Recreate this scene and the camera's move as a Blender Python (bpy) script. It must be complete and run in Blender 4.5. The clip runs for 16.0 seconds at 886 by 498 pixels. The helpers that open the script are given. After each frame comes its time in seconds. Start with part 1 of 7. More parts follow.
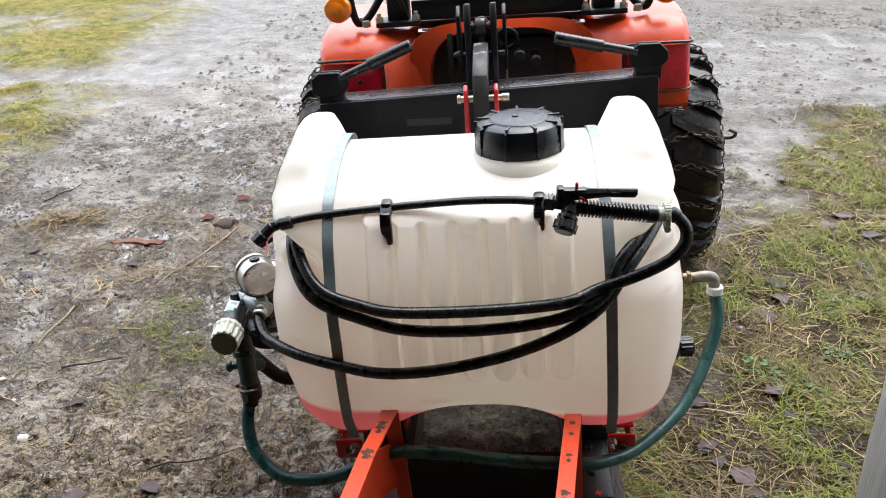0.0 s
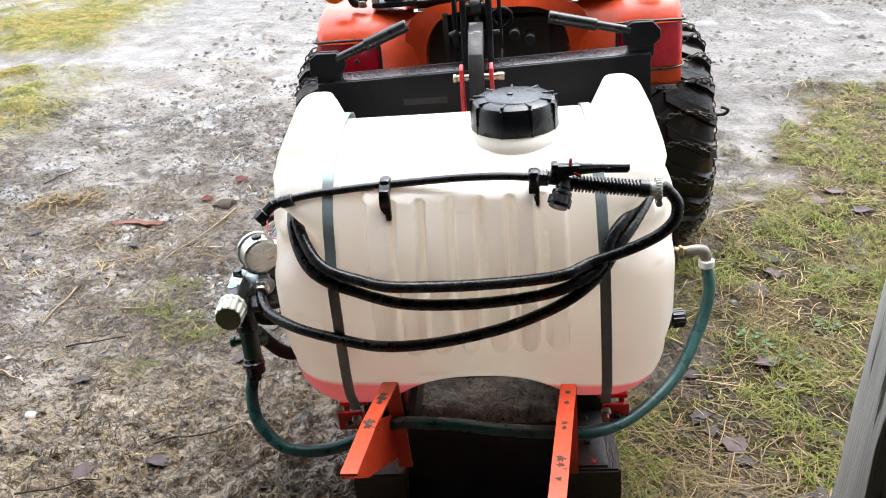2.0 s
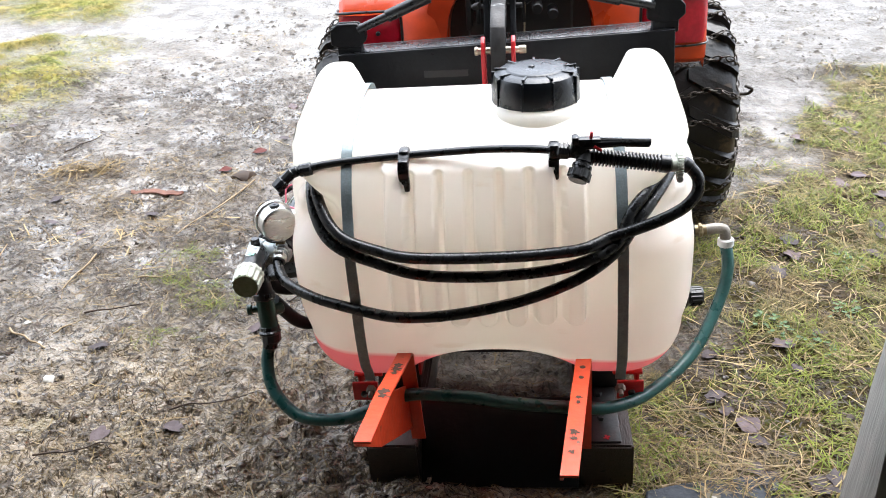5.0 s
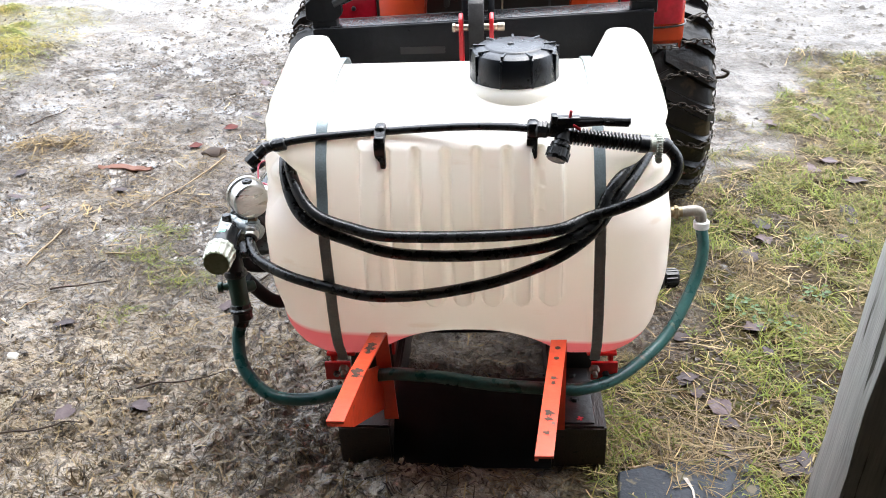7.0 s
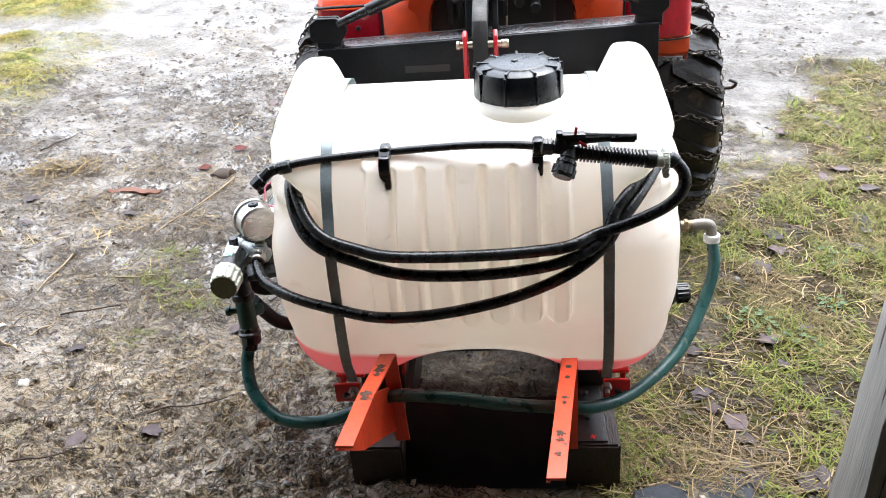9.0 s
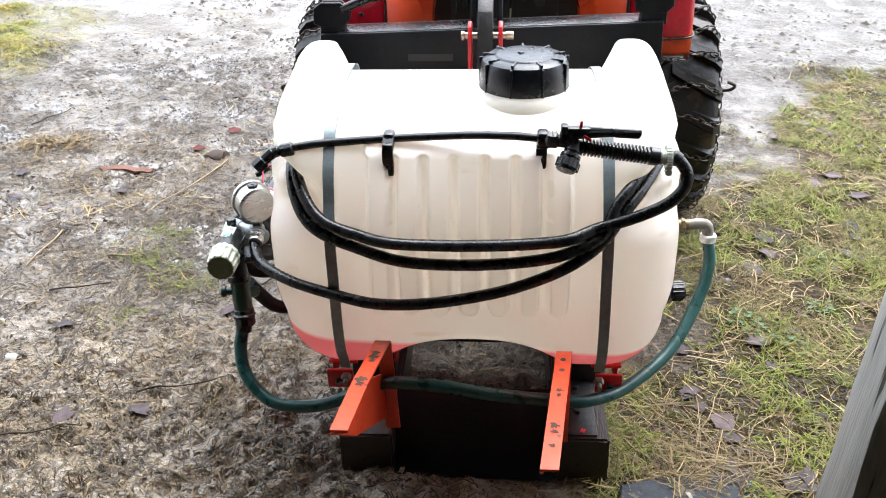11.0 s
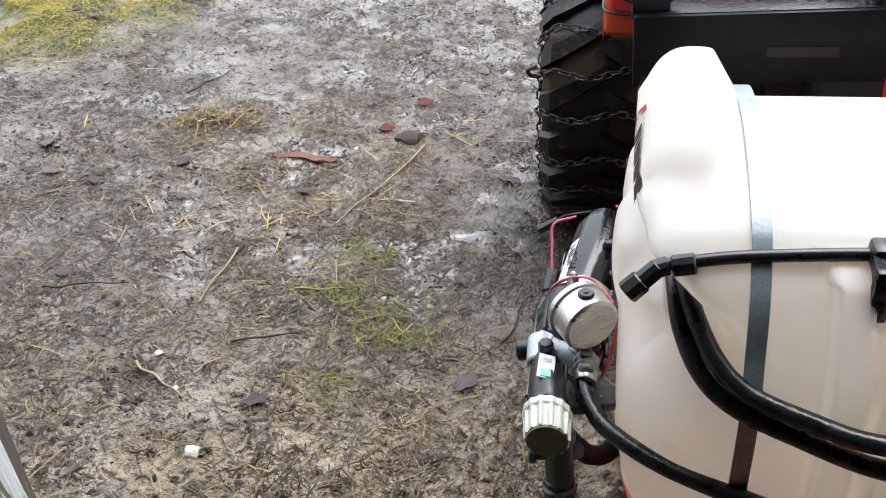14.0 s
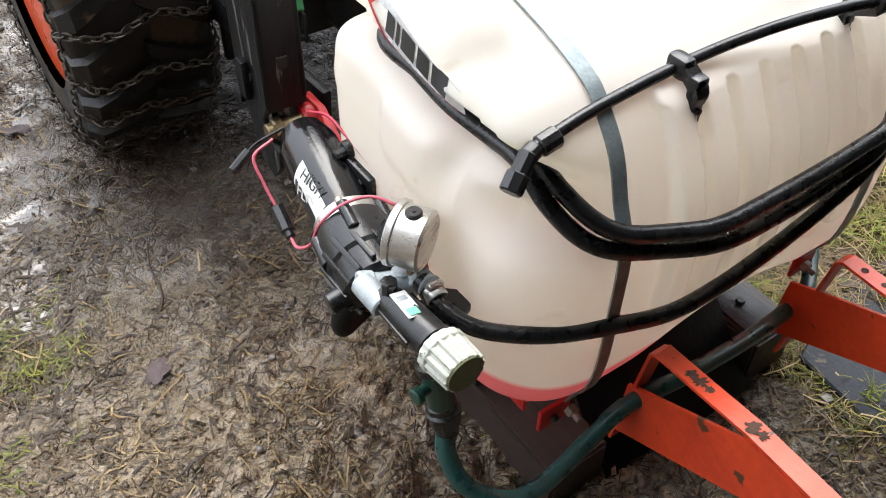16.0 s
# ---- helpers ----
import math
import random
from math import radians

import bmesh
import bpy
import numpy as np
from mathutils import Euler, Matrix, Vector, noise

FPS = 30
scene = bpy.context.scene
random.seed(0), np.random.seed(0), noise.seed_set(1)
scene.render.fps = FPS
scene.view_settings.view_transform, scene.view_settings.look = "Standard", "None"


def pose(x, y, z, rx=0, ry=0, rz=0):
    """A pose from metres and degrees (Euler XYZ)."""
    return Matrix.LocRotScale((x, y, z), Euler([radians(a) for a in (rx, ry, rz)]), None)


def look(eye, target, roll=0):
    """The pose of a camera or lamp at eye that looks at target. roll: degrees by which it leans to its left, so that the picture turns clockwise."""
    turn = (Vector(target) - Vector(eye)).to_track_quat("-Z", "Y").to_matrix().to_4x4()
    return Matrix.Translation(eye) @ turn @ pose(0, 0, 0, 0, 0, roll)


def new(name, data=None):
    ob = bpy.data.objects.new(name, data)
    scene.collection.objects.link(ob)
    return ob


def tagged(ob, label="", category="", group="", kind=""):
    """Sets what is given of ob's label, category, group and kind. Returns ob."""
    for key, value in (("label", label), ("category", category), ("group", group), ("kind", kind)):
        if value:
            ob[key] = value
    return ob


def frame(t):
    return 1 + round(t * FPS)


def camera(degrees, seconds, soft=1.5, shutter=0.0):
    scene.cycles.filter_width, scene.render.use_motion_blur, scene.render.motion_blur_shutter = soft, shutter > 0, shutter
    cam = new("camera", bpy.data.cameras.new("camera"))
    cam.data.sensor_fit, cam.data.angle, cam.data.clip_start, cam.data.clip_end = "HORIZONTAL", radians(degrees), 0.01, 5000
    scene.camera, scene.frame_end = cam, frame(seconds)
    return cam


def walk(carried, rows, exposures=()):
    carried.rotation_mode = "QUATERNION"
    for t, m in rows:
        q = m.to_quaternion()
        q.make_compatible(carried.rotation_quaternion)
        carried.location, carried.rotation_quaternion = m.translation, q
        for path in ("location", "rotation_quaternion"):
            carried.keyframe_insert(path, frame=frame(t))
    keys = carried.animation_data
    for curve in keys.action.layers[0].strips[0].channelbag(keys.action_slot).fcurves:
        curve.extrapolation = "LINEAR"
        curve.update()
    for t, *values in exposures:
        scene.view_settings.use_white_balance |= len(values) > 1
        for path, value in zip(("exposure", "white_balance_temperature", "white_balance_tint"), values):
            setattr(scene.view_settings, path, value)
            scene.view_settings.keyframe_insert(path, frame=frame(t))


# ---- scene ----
cam = camera(54.2, 16.0, soft=1.0)
PATH = [
    (0, (0.079, 0.094, 1.097), (-0.088, 1.894, 0.241), -0.7),
    (0.5, (0.088, 0.09, 1.098), (-0.095, 1.876, 0.216), -1.1),
    (1, (0.081, 0.074, 1.103), (-0.094, 1.866, 0.232), -0.1),
    (1.5, (0.075, 0.068, 1.104), (-0.083, 1.857, 0.224), -0.1),
    (2, (0.08, 0.061, 1.104), (-0.078, 1.843, 0.208), -1.1),
    (2.5, (0.074, 0.076, 1.1), (-0.116, 1.86, 0.216), -0.9),
    (3, (0.074, 0.069, 1.1), (-0.127, 1.847, 0.207), -0.6),
    (5.5, (0.079, 0.058, 1.085), (-0.108, 1.794, 0.11), -0.3),
    (6, (0.077, 0.071, 1.076), (-0.079, 1.778, 0.046), 0.6),
    (6.5, (0.071, 0.074, 1.074), (-0.055, 1.789, 0.052), 1.5),
    (7, (0.07, 0.07, 1.08), (-0.055, 1.812, 0.107), 1.3),
    (7.5, (0.079, 0.069, 1.082), (-0.078, 1.819, 0.126), -0.0),
    (8, (0.083, 0.076, 1.083), (-0.074, 1.827, 0.13), -0.6),
    (10.5, (0.06, 0.085, 1.083), (-0.073, 1.847, 0.146), 1.7),
    (11, (0.055, 0.078, 1.078), (-0.064, 1.829, 0.118), 2.5),
    (11.5, (0.054, 0.075, 1.069), (-0.069, 1.805, 0.072), 2.2),
    (12, (0.067, 0.078, 1.07), (-0.065, 1.807, 0.073), 1.3),
    (12.5, (0.065, 0.114, 1.043), (-0.136, 1.787, -0.035), 0.1),
    (13, (-0.04, 0.244, 1.04), (-0.232, 1.972, 0.052), 4.4),
    (13.5, (-0.207, 0.407, 1.048), (-0.502, 2.068, -0.026), 4.1),
    (13.7, (-0.262, 0.474, 1.035), (-0.622, 2.127, -0.032), 3.4),
    (14, (-0.336, 0.621, 1.01), (-0.686, 2.235, -0.118), -0.4),
    (14.2, (-0.384, 0.69, 1.01), (-0.609, 2.24, -0.234), 0.2),
    (14.5, (-0.443, 0.765, 1.006), (-0.334, 2.277, -0.299), 0.8),
    (14.7, (-0.492, 0.793, 1.008), (-0.092, 2.249, -0.304), 0.8),
    (15, (-0.58, 0.811, 1.015), (0.122, 2.095, -0.347), 1.1),
    (15.2, (-0.598, 0.81, 1.021), (0.131, 2.061, -0.359), -0.2),
    (15.5, (-0.639, 0.816, 1.012), (0.205, 2.031, -0.334), 2.6),
    (16, (-0.679, 0.824, 0.988), (0.208, 2.013, -0.354), 5.0),
]
walk(cam, [(t, look(eye, target, roll)) for t, eye, target, roll in PATH], [(0, 1.6, 6500, 10), (1.0, 1.75, 6500, 10), (1.5, 1.8, 6500, 10), (2.5, 2.0, 6500, 10), (3, 1.95, 6500, 10), (5.5, 2.15, 6350, 10), (6.5, 2.15, 6350, 10), (8, 2.15, 6350, 10), (12, 2.1, 6350, 10), (13.5, 1.7, 6350, 10), (14.5, 1.45, 6350, 10), (15.0, 1.4, 6500, 10), (16, 1.8, 6700, 10)])

# ---- sky and sun: a bright overcast day ----
world = bpy.data.worlds.new("overcast_sky")
scene.world = world
world.use_nodes = True
wn, wl = world.node_tree.nodes, world.node_tree.links
sky = wn.new("ShaderNodeTexSky")
sky.sky_type, sky.sun_disc = "NISHITA", False
sky.sun_elevation, sky.sun_rotation = radians(63), radians(27)
sky.dust_density = 4.0
# cloud cover: brighter overhead than at the horizon
aim, updir, cloud = wn.new("ShaderNodeTexCoord"), wn.new("ShaderNodeSeparateXYZ"), wn.new("ShaderNodeMapRange")
wl.new(aim.outputs["Generated"], updir.inputs[0])
wl.new(updir.outputs[2], cloud.inputs[0])
cloud.inputs[3].default_value, cloud.inputs[4].default_value = 4.0, 11.5
tone = wn.new("ShaderNodeMixRGB")
tone.blend_type, tone.inputs[0].default_value, tone.inputs[2].default_value = "MULTIPLY", 1.0, (0.935, 1.0, 1.105, 1)
wl.new(cloud.outputs[0], tone.inputs[1])
grey = wn.new("ShaderNodeMixRGB")
grey.inputs[0].default_value = 0.8
wl.new(tone.outputs[0], grey.inputs[2])
wl.new(sky.outputs[0], grey.inputs[1])
wl.new(grey.outputs[0], wn["Background"].inputs[0])
wn["Background"].inputs[1].default_value = 0.15
sun = new("sun", bpy.data.lights.new("sun", "SUN"))
sun.data.energy, sun.data.angle, sun.data.color = 1.0, radians(45), (1.0, 0.985, 0.96)
sun.matrix_world = look((1.0, 2.0, 4.5), (0, 0, 0))

# ---- materials ----


def material(name, base=(0.5, 0.5, 0.5), rough=0.6, metal=0.0, second=None, scale=20.0, amount=0.5, detail=6.0,
             bump=0.2, bump_scale=80.0, spots=None, spot_scale=30.0, spot_cut=0.62, rough_var=0.15, random_value=0.0, stretch=(1, 1, 1), spec=0.5):
    """A surface with two scales of colour variation, uneven gloss, fine relief and, where given, spots of wear."""
    m = bpy.data.materials.new(name)
    m.use_nodes = True
    n, l = m.node_tree.nodes, m.node_tree.links
    b = n["Principled BSDF"]
    b.inputs["Metallic"].default_value = metal
    b.inputs["Specular IOR Level"].default_value = spec
    geo = n.new("ShaderNodeTexCoord")
    mp = n.new("ShaderNodeMapping")
    mp.inputs["Scale"].default_value = stretch
    l.new(geo.outputs["Object"], mp.inputs[0])

    def tex(s, d=detail):
        t = n.new("ShaderNodeTexNoise")
        t.inputs["Scale"].default_value, t.inputs["Detail"].default_value = s, d
        l.new(mp.outputs[0], t.inputs["Vector"])
        return t

    def ramp(src, lo, hi):
        r = n.new("ShaderNodeMapRange")
        r.inputs[1].default_value, r.inputs[2].default_value = lo, hi
        l.new(src, r.inputs[0])
        return r.outputs[0]

    def mix(f, a, c):
        x = n.new("ShaderNodeMixRGB")
        if isinstance(f, float):
            x.inputs[0].default_value = f
        else:
            l.new(f, x.inputs[0])
        for i, v in ((1, a), (2, c)):
            if isinstance(v, tuple):
                x.inputs[i].default_value = (*v[:3], 1)
            else:
                l.new(v, x.inputs[i])
        return x.outputs[0]

    second = second or tuple(v * 0.72 for v in base)
    coarse = tex(scale)
    fine = tex(scale * 6)
    col = mix(ramp(coarse.outputs[0], 0.5 - 0.5 * amount * 0.5, 0.5 + 0.5 * amount), base, second)
    fin = n.new("ShaderNodeMixRGB")
    fin.blend_type = "OVERLAY"
    fin.inputs[0].default_value = 0.35
    l.new(col, fin.inputs[1])
    l.new(fine.outputs[0], fin.inputs[2])
    col = fin.outputs[0]
    if spots:
        s = tex(spot_scale, 8)
        col = mix(ramp(s.outputs[0], spot_cut, spot_cut + 0.03), col, spots)
    if random_value:
        oi = n.new("ShaderNodeObjectInfo")
        hs = n.new("ShaderNodeHueSaturation")
        mr = n.new("ShaderNodeMapRange")
        mr.inputs[3].default_value, mr.inputs[4].default_value = 1 - random_value, 1 + random_value
        l.new(oi.outputs["Random"], mr.inputs[0])
        l.new(mr.outputs[0], hs.inputs["Value"])
        l.new(col, hs.inputs["Color"])
        col = hs.outputs[0]
    l.new(col, b.inputs["Base Color"])
    rr = n.new("ShaderNodeMapRange")
    rr.inputs[3].default_value, rr.inputs[4].default_value = max(0.03, rough - rough_var), min(1, rough + rough_var)
    l.new(coarse.outputs[0], rr.inputs[0])
    l.new(rr.outputs[0], b.inputs["Roughness"])
    if bump:
        bt = tex(bump_scale, 5)
        bp = n.new("ShaderNodeBump")
        bp.inputs["Strength"].default_value, bp.inputs["Distance"].default_value = bump, 0.002
        l.new(bt.outputs[0], bp.inputs["Height"])
        l.new(bp.outputs[0], b.inputs["Normal"])
    return m


BLACK_PLASTIC = material("black_plastic", (0.008, 0.0085, 0.009), 0.30, second=(0.014, 0.0145, 0.016), scale=60, bump=0.12, bump_scale=300)
MOTOR_BLACK = material("motor_enamel", (0.004, 0.0042, 0.0046), 0.14, second=(0.007, 0.0072, 0.008), scale=60, bump=0.15, bump_scale=220, rough_var=0.08)
LID_PLASTIC = material("lid_plastic", (0.006, 0.008, 0.011), 0.30, second=(0.011, 0.014, 0.019), scale=50, bump=0.25, bump_scale=260)
HOSE_RUBBER = material("wet_black_hose", (0.007, 0.0075, 0.008), 0.28, second=(0.013, 0.0135, 0.015), scale=70, bump=0.3, bump_scale=160)
MATTE_HOSE = material("matte_black_hose", (0.008, 0.0085, 0.009), 0.6, second=(0.013, 0.013, 0.014), scale=70, bump=0.3, bump_scale=160, spec=0.15)
GREEN_HOSE = material("green_hose", (0.012, 0.062, 0.058), 0.3, second=(0.022, 0.09, 0.082), scale=40, bump=0.2, bump_scale=160, spots=(0.09, 0.12, 0.09), spot_scale=60, spot_cut=0.68)
GREEN_ROD = material("green_paint", (0.02, 0.20, 0.05), 0.4, second=(0.012, 0.11, 0.03), scale=30, bump=0.2, spots=(0.03, 0.025, 0.02), spot_scale=40, spot_cut=0.66)
GREEN_FITTING = material("dark_green_fitting", (0.01, 0.05, 0.035), 0.35, scale=60, bump=0.1)
STRAP_STEEL = material("banding_steel", (0.27, 0.32, 0.335), 0.45, 0.35, second=(0.19, 0.23, 0.235), scale=70, amount=0.8, bump=0.2, bump_scale=220)
BRUSHED = material("brushed_steel", (0.62, 0.61, 0.58), 0.3, 0.9, second=(0.5, 0.49, 0.47), scale=30, bump=0.1, bump_scale=220, stretch=(1, 1, 6))
DULL_PIPE = material("dull_pipe", (0.24, 0.22, 0.19), 0.5, 0.3, second=(0.16, 0.14, 0.11), scale=60, bump=0.2)
BRASS = material("dull_brass", (0.26, 0.20, 0.11), 0.42, 0.7, second=(0.16, 0.12, 0.07), scale=80, bump=0.15)
ZINC_BOLT = material("zinc_bolt", (0.52, 0.47, 0.36), 0.38, 0.8, second=(0.32, 0.27, 0.19), scale=90, bump=0.15)
GREY_PLASTIC = material("grey_plastic", (0.38, 0.42, 0.44), 0.42, second=(0.3, 0.34, 0.36), scale=60, bump=0.1)
KNOB_GREY = material("bone_grey_plastic", (0.50, 0.52, 0.45), 0.45, second=(0.42, 0.44, 0.37), scale=60, bump=0.15, spots=(0.2, 0.21, 0.16), spot_scale=70, spot_cut=0.67)
KNOB_END = material("mossy_plastic", (0.10, 0.12, 0.05), 0.6, second=(0.17, 0.18, 0.1), scale=120, bump=0.3)
WHITE_LABEL = material("white_label", (0.78, 0.79, 0.78), 0.4, scale=40, amount=0.3, bump=0.02)
BLACK_INK = material("black_ink", (0.015, 0.015, 0.016), 0.4, scale=40, bump=0)
RED_INK = material("red_ink", (0.55, 0.02, 0.03), 0.4, scale=40, bump=0)
MINT_INK = material("mint_ink", (0.2, 0.55, 0.42), 0.4, scale=40, bump=0)
PINK_WIRE = material("pink_wire", (0.62, 0.12, 0.17), 0.4, scale=60, bump=0)
RED_WIRE = material("red_wire", (0.45, 0.02, 0.05), 0.4, scale=60, bump=0)
ORANGE_BAR = material("orange_red_enamel", (0.66, 0.062, 0.020), 0.38, second=(0.52, 0.046, 0.016), scale=14, amount=0.7, bump=0.3, bump_scale=90,
                      spots=(0.085, 0.04, 0.022), spot_scale=26, spot_cut=0.66)
RED_FRAME = material("red_enamel", (0.55, 0.016, 0.016), 0.4, second=(0.40, 0.012, 0.014), scale=18, bump=0.3, bump_scale=90, spots=(0.06, 0.025, 0.02), spot_scale=30, spot_cut=0.68)
RED_LUG = material("red_lug_enamel", (0.52, 0.014, 0.018), 0.35, second=(0.38, 0.012, 0.016), scale=30, bump=0.2, spots=(0.05, 0.03, 0.02), spot_scale=40, spot_cut=0.7)
RUST = material("rust", (0.07, 0.033, 0.018), 0.85, second=(0.03, 0.018, 0.014), scale=120, amount=0.9, bump=0.6, bump_scale=300)
TRACTOR_ORANGE = material("tractor_orange_paint", (0.62, 0.060, 0.010), 0.3, second=(0.52, 0.047, 0.008), scale=6, amount=0.6, bump=0.06, bump_scale=60,
                          spots=(0.5, 0.1, 0.04), spot_scale=45, spot_cut=0.74)
BLACK_STEEL = material("wet_black_steel", (0.006, 0.0065, 0.0075), 0.36, second=(0.013, 0.014, 0.016), scale=22, amount=0.9, bump=0.35, bump_scale=130, spots=(0.045, 0.027, 0.019), spot_scale=12, spot_cut=0.71, rough_var=0.2, spec=0.18)
SCRATCHED = material("scratched_black_paint", (0.007, 0.0075, 0.0085), 0.42, second=(0.014, 0.014, 0.014), scale=20, amount=0.9, bump=0.4, bump_scale=120, spots=(0.10, 0.095, 0.085), spot_scale=26, spot_cut=0.63, stretch=(2.2, 2.2, 0.35), spec=0.25)
WET_STEEL = material("rain_wet_black_steel", (0.006, 0.0065, 0.0075), 0.22, second=(0.013, 0.014, 0.016), scale=40, amount=0.9, bump=0.9, bump_scale=170, rough_var=0.2)
WORN_STEEL = material("worn_dark_steel", (0.030, 0.029, 0.029), 0.5, 0.3, second=(0.022, 0.018, 0.016), scale=40, amount=0.9, bump=0.5, bump_scale=140, spots=(0.20, 0.20, 0.19), spot_scale=30, spot_cut=0.62, spec=0.3)
DARK_CAST = material("dark_cast_iron", (0.009, 0.009, 0.0095), 0.5, second=(0.018, 0.015, 0.013), scale=30, bump=0.5)
RUBBER = material("muddy_tyre_rubber", (0.005, 0.005, 0.0055), 0.38, second=(0.013, 0.010, 0.007), scale=14, amount=0.8, bump=0.7, bump_scale=90, spots=(0.045, 0.031, 0.018), spot_scale=11, spot_cut=0.55, rough_var=0.25, spec=0.3)
CHAIN_STEEL = material("muddy_chain_steel", (0.050, 0.040, 0.030), 0.5, 0.3, second=(0.030, 0.022, 0.016), scale=60, amount=0.9, bump=0.4)
TAIL_RED = material("red_lens", (0.42, 0.008, 0.02), 0.16, second=(0.30, 0.006, 0.016), scale=20, bump=0.1, bump_scale=40)
AMBER = material("amber_lens", (0.85, 0.24, 0.01), 0.16, second=(0.75, 0.17, 0.008), scale=30, bump=0.1)
DARK_WOOD = material("dark_stained_timber", (0.026, 0.017, 0.014), 0.5, second=(0.052, 0.035, 0.027), scale=9, amount=0.9, bump=0.6, bump_scale=60, stretch=(6, 0.7, 6), spots=(0.012, 0.01, 0.009), spot_scale=9, spot_cut=0.64)
PALE_WOOD = material("pale_painted_timber", (0.56, 0.60, 0.58), 0.75, second=(0.34, 0.36, 0.32), scale=6, amount=0.9, bump=0.8, bump_scale=40, stretch=(9, 9, 0.8), spots=(0.10, 0.11, 0.06), spot_scale=6, spot_cut=0.57)
GREY_WOOD = material("weathered_grey_timber", (0.46, 0.46, 0.42), 0.8, second=(0.25, 0.245, 0.215), scale=5, amount=0.9, bump=0.8, bump_scale=40, stretch=(9, 9, 0.45), spots=(0.06, 0.06, 0.042), spot_scale=5, spot_cut=0.60)
BARN_WOOD = material("barn_boards", (0.16, 0.13, 0.10), 0.85, second=(0.08, 0.065, 0.05), scale=5, amount=0.9, bump=0.7, bump_scale=40, stretch=(8, 8, 0.8), random_value=0.2)
SLATE = material("slate_slab", (0.022, 0.026, 0.033), 0.6, second=(0.042, 0.047, 0.055), scale=24, amount=0.9, bump=0.8, bump_scale=150, spots=(0.10, 0.085, 0.06), spot_scale=22, spot_cut=0.60, spec=0.15)
TWIG = material("wet_twig", (0.030, 0.020, 0.014), 0.7, second=(0.055, 0.036, 0.024), scale=40, bump=0.5, spec=0.2)
PALE_STICK = material("pale_stick", (0.27, 0.195, 0.105), 0.65, second=(0.17, 0.12, 0.062), scale=40, bump=0.4)
BARK_RED = material("reddish_bark", (0.19, 0.075, 0.042), 0.6, second=(0.11, 0.045, 0.028), scale=40, bump=0.6)
LEAF = material("dead_leaf", (0.066, 0.046, 0.046), 0.6, second=(0.040, 0.024, 0.024), scale=30, bump=0.5, random_value=0.5, spec=0.28)
LEAF_RED = material("red_dead_leaf", (0.085, 0.018, 0.013), 0.75, second=(0.06, 0.016, 0.012), scale=30, bump=0.4, spec=0.2)
STONE = material("pale_stone", (0.40, 0.385, 0.35), 0.7, second=(0.38, 0.35, 0.3), scale=60, bump=0.6)
PEBBLE = material("wet_pebble", (0.12, 0.105, 0.09), 0.35, second=(0.2, 0.18, 0.16), scale=30, bump=0.4, random_value=0.4)
GLASS_FACE = material("gauge_glass", (0.5, 0.52, 0.52), 0.08, scale=40, bump=0)


